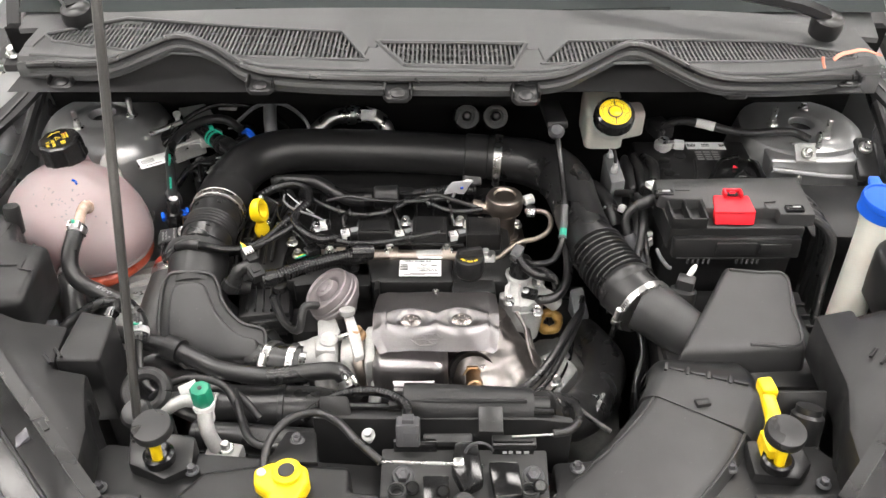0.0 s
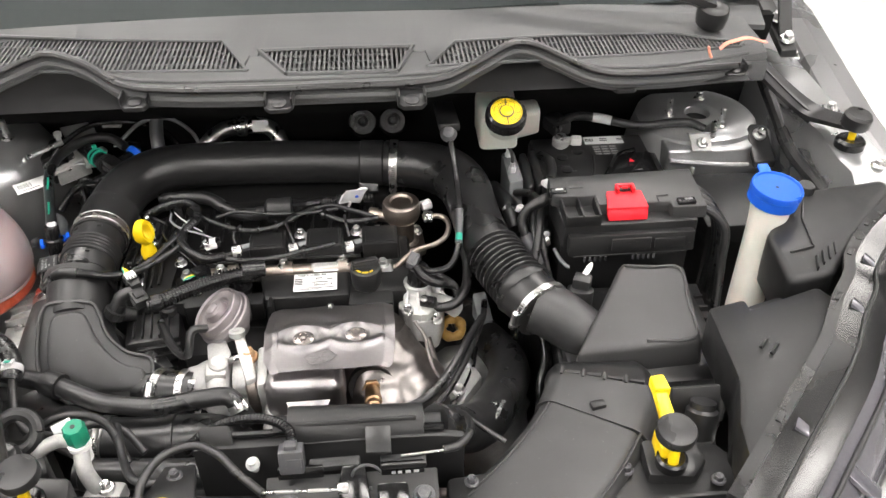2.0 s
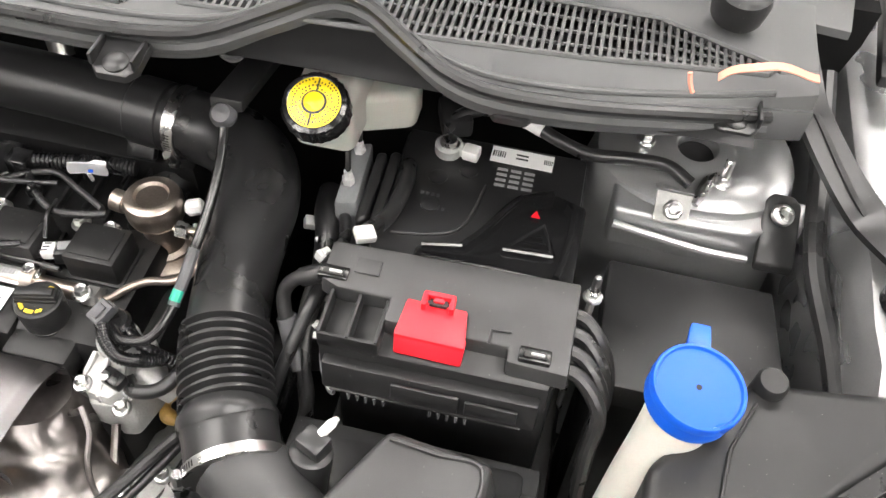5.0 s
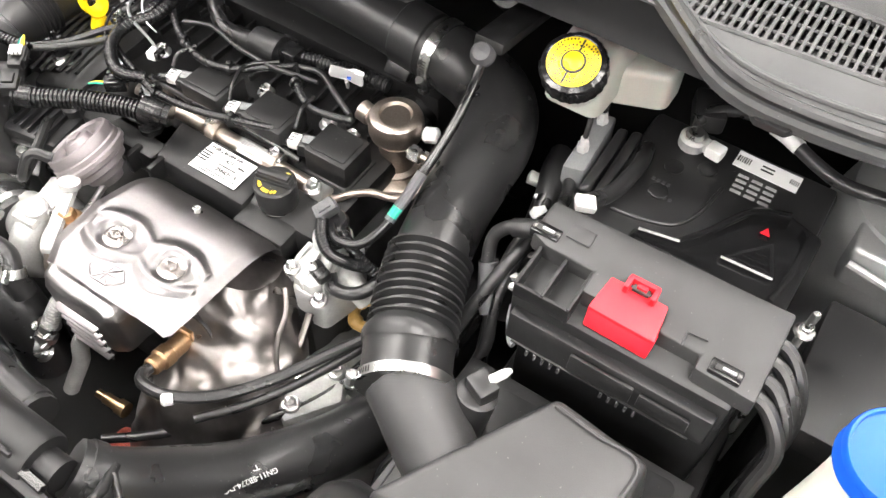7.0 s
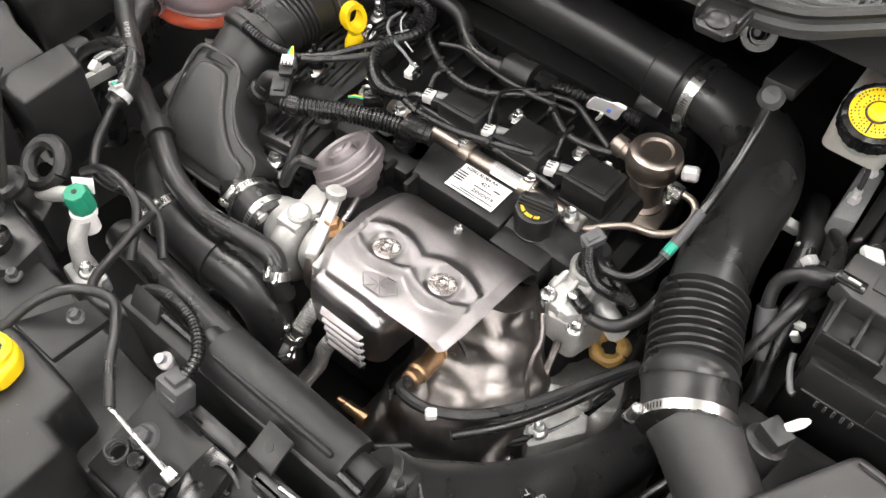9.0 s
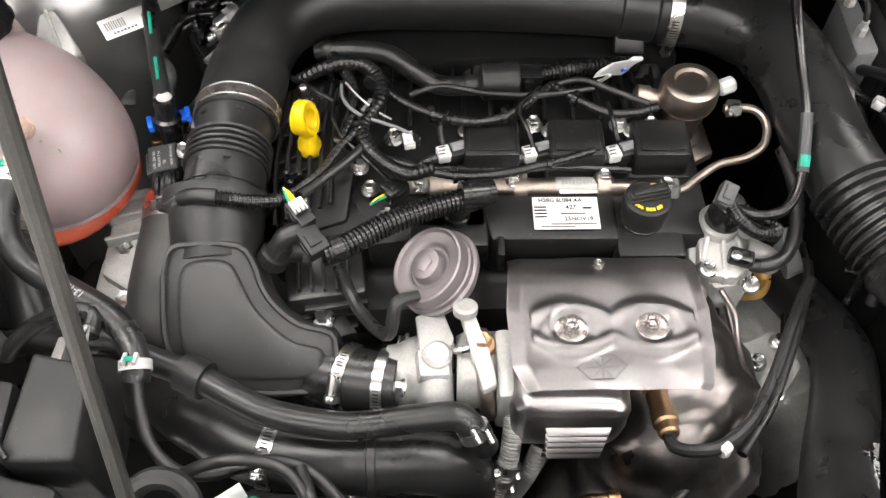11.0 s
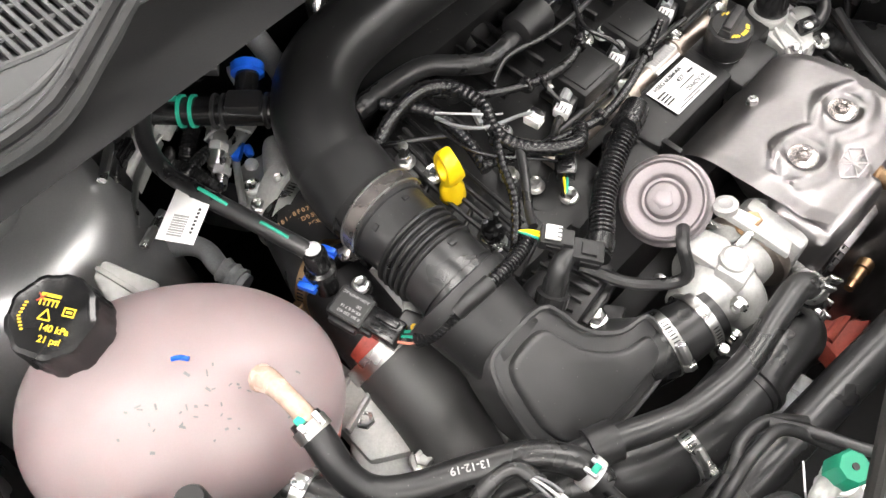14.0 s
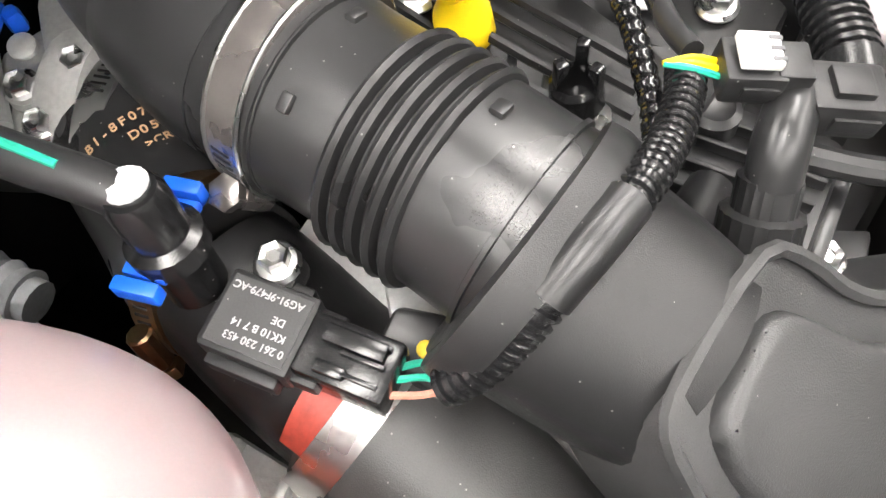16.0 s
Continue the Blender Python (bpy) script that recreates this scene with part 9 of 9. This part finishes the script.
part("side_plug", box((-0.4985, 0.771, 0.866), (0.026, 0.022, 0.020), (0, 0, 12), bevel=0.003), DIMGREY, box2, "dull grey wiring plug")
hose("grey-black lead to the connector box", [(-0.402, 0.760, 0.906), (-0.405, 0.780, 0.905), (-0.428, 0.786, 0.900), (-0.455, 0.782, 0.886), (-0.474, 0.772, 0.874), (-0.484, 0.766, 0.862)], 0.0066, RUBBER, None, "cable", "cables", "cable")
red = thing("undershield_panel", (0.05, 0.67, 0.56), "red-coated panel deep below the exhaust", "panel")
part("panel", slab([(-0.04, 0.650, 0.645), (0.16, 0.650, 0.648), (0.165, 0.700, 0.652), (-0.03, 0.695, 0.650)], 0.03, 0.006), RUST, red)
part("rib", tube([(-0.03, 0.672, 0.648), (0.05, 0.674, 0.649), (0.155, 0.676, 0.651)], 0.006, 8, 4), RUST, red)

# ---- leads in the gap between elbow and filter box ----
for k in range(4):
    hose("glossy black cable looping down beside the filter box", [(0.232, 0.90 - 0.006 * k, 0.83 - 0.01 * k), (0.244 + 0.004 * k, 0.868, 0.838 - 0.012 * k), (0.262 + 0.005 * k, 0.842 - 0.004 * k, 0.822 - 0.012 * k), (0.268 + 0.004 * k, 0.80 - 0.004 * k, 0.80 - 0.01 * k), (0.255, 0.765, 0.77 - 0.01 * k), (0.262, 0.73, 0.72)], 0.0055 - 0.0006 * k, GLOSSY, (0.004, 0.0008) if k % 2 else None, "cable", "cables", "cable")
hose("black cable rising between elbow and battery", [(0.245, 0.845, 0.80), (0.256, 0.875, 0.86), (0.268, 0.905, 0.90), (0.276, 0.935, 0.918), (0.282, 0.975, 0.918), (0.278, 1.02, 0.905), (0.265, 1.06, 0.88)], 0.0058, RUBBER, None, "cable", "cables", "cable")
hose("thin corrugated lead between elbow and battery", [(0.238, 0.86, 0.77), (0.262, 0.90, 0.84), (0.272, 0.94, 0.875), (0.268, 0.99, 0.885), (0.255, 1.04, 0.87)], 0.0045, GLOSSY, (0.0036, 0.0009), "cable", "cables", "cable")
for x, y, z, a in ((0.262, 1.005, 0.89, 60), (0.246, 0.885, 0.83, 10)):
    plug_thing("pale grey clip on the cable beside the battery", (x, y, z), (0.014, 0.010, 0.009), (10, 20, a), LOCKGREY)

sleeve = hose("taped wiring sleeve bending down between elbow and battery", [(0.292, 0.952, 0.944), (0.278, 0.946, 0.943), (0.262, 0.943, 0.936), (0.252, 0.938, 0.922), (0.254, 0.928, 0.905), (0.261, 0.920, 0.890), (0.269, 0.907, 0.880), (0.279, 0.894, 0.870), (0.284, 0.880, 0.852), (0.280, 0.862, 0.825)], 0.0060, RUBBER, None, "wiring loom", "wiring looms", "wiring_harness")
part("tape", tube([(0.255, 0.927, 0.902), (0.261, 0.920, 0.890), (0.269, 0.907, 0.880), (0.276, 0.898, 0.873)], [0.0085, 0.0098, 0.0098, 0.0085], 14, 4), DIMGREY, sleeve, "dull grey cloth tape")
part("tape", tube([(0.290, 0.951, 0.944), (0.278, 0.946, 0.943), (0.266, 0.944, 0.938)], [0.0078, 0.0085, 0.0078], 14, 4), SATIN, sleeve)
duct = thing("cable_duct", (0.285, 0.94, 0.84), "black moulded cable duct beside the battery", "cable duct")
part("barrel", lathe([(0.011, -0.05), (0.013, -0.045), (0.0135, 0.010), (0.0120, 0.016), (0.0, 0.018)], (0.280, 0.940, 0.880), (0.15, 0.2, 1), 24), SATIN, duct)
part("fin", slab([(0.268, 0.955, 0.885), (0.290, 0.970, 0.905), (0.296, 0.966, 0.905), (0.278, 0.935, 0.880)], 0.05, 0.003), PLASTIC, duct)
part("white_tag", box((0.286, 0.921, 0.893), (0.007, 0.005, 0.020), (20, -25, 20), bevel=0.001), WHITE, duct, "white plastic tag")
part("white_tag", box((0.283, 0.924, 0.904), (0.011, 0.006, 0.006), (0, 10, 20), bevel=0.001), WHITE, duct, "white plastic tag")
part("bracket", tube([(0.292, 0.906, 0.892), (0.297, 0.893, 0.886), (0.305, 0.882, 0.880), (0.309, 0.880, 0.880)], 0.0028, 8, 4), GREYPIPE, duct)

# ---- small fittings behind the throttle, against the firewall ----
for x, y, z, w, d, h, rz, mat, lab in ((-0.345, 1.175, 0.872, 0.020, 0.012, 0.016, 25, LOCKGREY, "pale grey connector behind the throttle"), (-0.372, 1.205, 0.885, 0.030, 0.020, 0.020, 40, GLOSSY, "black connector on the firewall bracket"),
                                    (-0.325, 1.215, 0.90, 0.026, 0.018, 0.018, 10, GLOSSY, "black connector on the firewall bracket"), (-0.395, 1.165, 0.858, 0.022, 0.014, 0.014, 60, GREYPIPE, "grey connector below the vent pipe"),
                                    (-0.305, 1.195, 0.885, 0.016, 0.012, 0.012, 70, LOCKGREY, "pale grey connector behind the throttle"), (-0.43, 1.185, 0.905, 0.024, 0.016, 0.014, 30, GLOSSY, "black connector on the firewall bracket")):
    plug_thing(lab, (x, y, z), (w, d, h), (0, 10, rz), mat, (WHITE, GREYPIPE))
for pts, r, mat in (([(-0.405, 1.155, 0.835), (-0.385, 1.175, 0.862), (-0.355, 1.195, 0.868), (-0.325, 1.20, 0.862), (-0.30, 1.19, 0.85)], 0.0075, GLOSSY),
                    ([(-0.43, 1.13, 0.845), (-0.405, 1.15, 0.87), (-0.375, 1.16, 0.868), (-0.35, 1.17, 0.85)], 0.006, GLOSSY),
                    ([(-0.45, 1.165, 0.90), (-0.42, 1.20, 0.925), (-0.38, 1.225, 0.938), (-0.33, 1.235, 0.935), (-0.28, 1.225, 0.925), (-0.25, 1.205, 0.905)], 0.0045, GLOSSY)):
    hose("corrugated black lead against the firewall", pts, r, mat, (0.0038, 0.001), "wiring loom", "wiring looms", "wiring_harness")
hose("grey heater pipe rising behind the intake pipe", [(-0.272, 1.165, 0.86), (-0.276, 1.182, 0.90), (-0.280, 1.200, 0.925), (-0.282, 1.232, 0.945), (-0.280, 1.27, 0.95)], 0.0105, GREYPIPE, None, "pipe")
for k, (x, y, z) in enumerate(((-0.405, 1.235, 0.915), (-0.355, 1.245, 0.93), (-0.445, 1.215, 0.90))):
    br = thing("bracket", (x, y, z), "small drilled bare metal bracket on the firewall", "bracket", "metal brackets")
    part("plate", slab([(x - 0.016, y - 0.010, z), (x + 0.014, y - 0.014, z), (x + 0.018, y + 0.012, z + 0.006), (x - 0.012, y + 0.014, z + 0.006)], 0.003, 0.0008), ALU, br)
    part("bolt", hexbolt((x, y, z + 0.003), (0, -0.2, 1), 0.005), STEEL, br)

drill = thing("relay_plate", (-0.425, 1.19, 0.87), "drilled bare metal relay plate with small rivets", "bracket", "metal brackets")
part("plate", slab([(-0.448, 1.222, 0.902), (-0.400, 1.236, 0.908), (-0.392, 1.196, 0.898), (-0.436, 1.172, 0.892)], 0.004, 0.001), ALU, drill)
part("fold", slab([(-0.436, 1.172, 0.892), (-0.392, 1.196, 0.898), (-0.392, 1.195, 0.868), (-0.436, 1.171, 0.862)], 0.003, 0.0008, down=(0, 1, 0)), ALU, drill)
for x, y, z in ((-0.432, 1.212, 0.9012), (-0.422, 1.205, 0.9005), (-0.412, 1.210, 0.9025), (-0.414, 1.196, 0.8995), (-0.426, 1.192, 0.8975), (-0.404, 1.222, 0.906)):
    part("rivet", lathe([(0.0028, 0), (0.0026, 0.0012), (0, 0.0018)], (x, y, z), (0, -0.2, 1), 12), STEEL, drill)
part("post", lathe([(0.004, -0.02), (0.004, 0.018), (0.006, 0.019), (0.006, 0.025), (0.0, 0.026)], (-0.438, 1.222, 0.905), (0.1, -0.1, 1), 14), WHITE, drill, "white plastic post")
for x, y, z, d, r in ((-0.362, 1.158, 0.866, (0.75, 0.6, 0.25), 0.0065), (-0.374, 1.142, 0.858, (0.75, 0.6, 0.25), 0.0060), (-0.350, 1.176, 0.872, (0.75, 0.6, 0.25), 0.0055)):
    pin = thing("solenoid_pin", (x, y, z), "bare steel solenoid pin behind the throttle", "pin", "solenoid pins")
    part("barrel", lathe([(r, -0.016), (r * 1.1, -0.014), (r * 1.1, 0.012), (r * 0.7, 0.014), (r * 0.7, 0.020)], (x, y, z), d, 16), STEEL, pin)
    part("nut", lathe([(r * 1.45, -0.003), (r * 1.45, 0.004)], (x, y, z), d, 6), LOCKGREY, pin)
for x, y, z, w, d, h, rz in ((-0.385, 1.188, 0.893, 0.022, 0.014, 0.012, 35), (-0.371, 1.203, 0.902, 0.014, 0.012, 0.010, 60)):
    plug_thing("pale metal-cased connector beside the vent pipe", (x, y, z), (w, d, h), (15, 10, rz), ALU, (WHITE, GREYPIPE))
part("ledge_rail", tube([(-0.462, 1.128, 0.888), (-0.440, 1.158, 0.890), (-0.415, 1.178, 0.890)], 0.003, 8, 4), STEEL, drill, "thin bare edge")

# ---- loose clips, ties and thin leads over the cam cover ----
rng = random.Random(11)
for x, y, z, rz in ((-0.205, 1.022, 0.910, 70), (-0.150, 0.990, 0.901, 20), (-0.085, 0.986, 0.902, 10), (-0.018, 1.008, 0.901, -30), (-0.214, 0.966, 0.909, 40), (-0.130, 0.925, 0.894, 10), (-0.045, 0.940, 0.891, -15), (-0.245, 1.050, 0.902, 5)):
    tie = thing("cable_tie", (x, y, z), "black cable tie round the wiring harness", "cable tie", "cable ties")
    part("strap", lathe([(0.0066, -0.002), (0.0074, -0.002), (0.0074, 0.002), (0.0066, 0.002)], (x, y, z - 0.006), (math.cos(radians(rz)), math.sin(radians(rz)), 0), 14), GLOSSY, tie)
    part("head", box((x, y, z + 0.0015), (0.005, 0.006, 0.004), (0, 0, rz), bevel=0.0008), GLOSSY, tie)
for pts, r, mat, lab in (
        ([(-0.232, 1.018, 0.905), (-0.228, 0.995, 0.909), (-0.212, 0.978, 0.908), (-0.180, 0.970, 0.900), (-0.160, 0.965, 0.890)], 0.0016, GREYPIPE, "thin grey wire over the cam cover"),
        ([(-0.228, 1.022, 0.904), (-0.216, 1.0, 0.910), (-0.198, 0.985, 0.905), (-0.186, 0.985, 0.895)], 0.0009, LOCKGREY, "thin white wire beside the harness"),
        ([(-0.235, 1.015, 0.903), (-0.238, 0.985, 0.904), (-0.228, 0.958, 0.903), (-0.200, 0.930, 0.896), (-0.186, 0.920, 0.885)], 0.0016, GLOSSY, "thin black wire over the cam cover"),
        ([(-0.05, 1.02, 0.898), (-0.07, 0.992, 0.903), (-0.064, 0.965, 0.899), (-0.060, 0.955, 0.890)], 0.0022, GLOSSY, "thin black wire to an ignition coil"),
        ([(0.01, 1.0, 0.898), (0.012, 0.980, 0.900), (0.016, 0.962, 0.890)], 0.0022, GLOSSY, "thin black wire to an ignition coil"),
        ([(-0.135, 0.99, 0.898), (-0.142, 0.972, 0.898), (-0.140, 0.960, 0.890)], 0.0022, GLOSSY, "thin black wire to an ignition coil"),
        ([(-0.17, 0.95, 0.868), (-0.10, 0.948, 0.868), (-0.03, 0.950, 0.868), (0.03, 0.948, 0.866)], 0.0035, GLOSSY, "black wire along the ignition coils"),
        ([(-0.292, 1.06, 0.88), (-0.275, 1.035, 0.894), (-0.255, 1.015, 0.900), (-0.235, 1.0, 0.900)], 0.0026, GLOSSY, "thin black wire by the dipstick")):
    hose(lab, pts, r, mat, None, "wire", "loose wires", "wire")
for x, y, z in ((-0.205, 0.93, 0.862), (-0.19, 0.905, 0.855), (-0.215, 0.95, 0.868)):
    part("cover_bolt", hexbolt((x, y, z), (0, 0, 1), 0.0055), STEEL, engine, "zinc-plated bolt")
part("cover_pad", slab([(-0.225, 0.935, 0.858), (-0.150, 0.930, 0.858), (-0.145, 0.885, 0.850), (-0.205, 0.880, 0.848)], 0.03, 0.004), NYLON, engine)
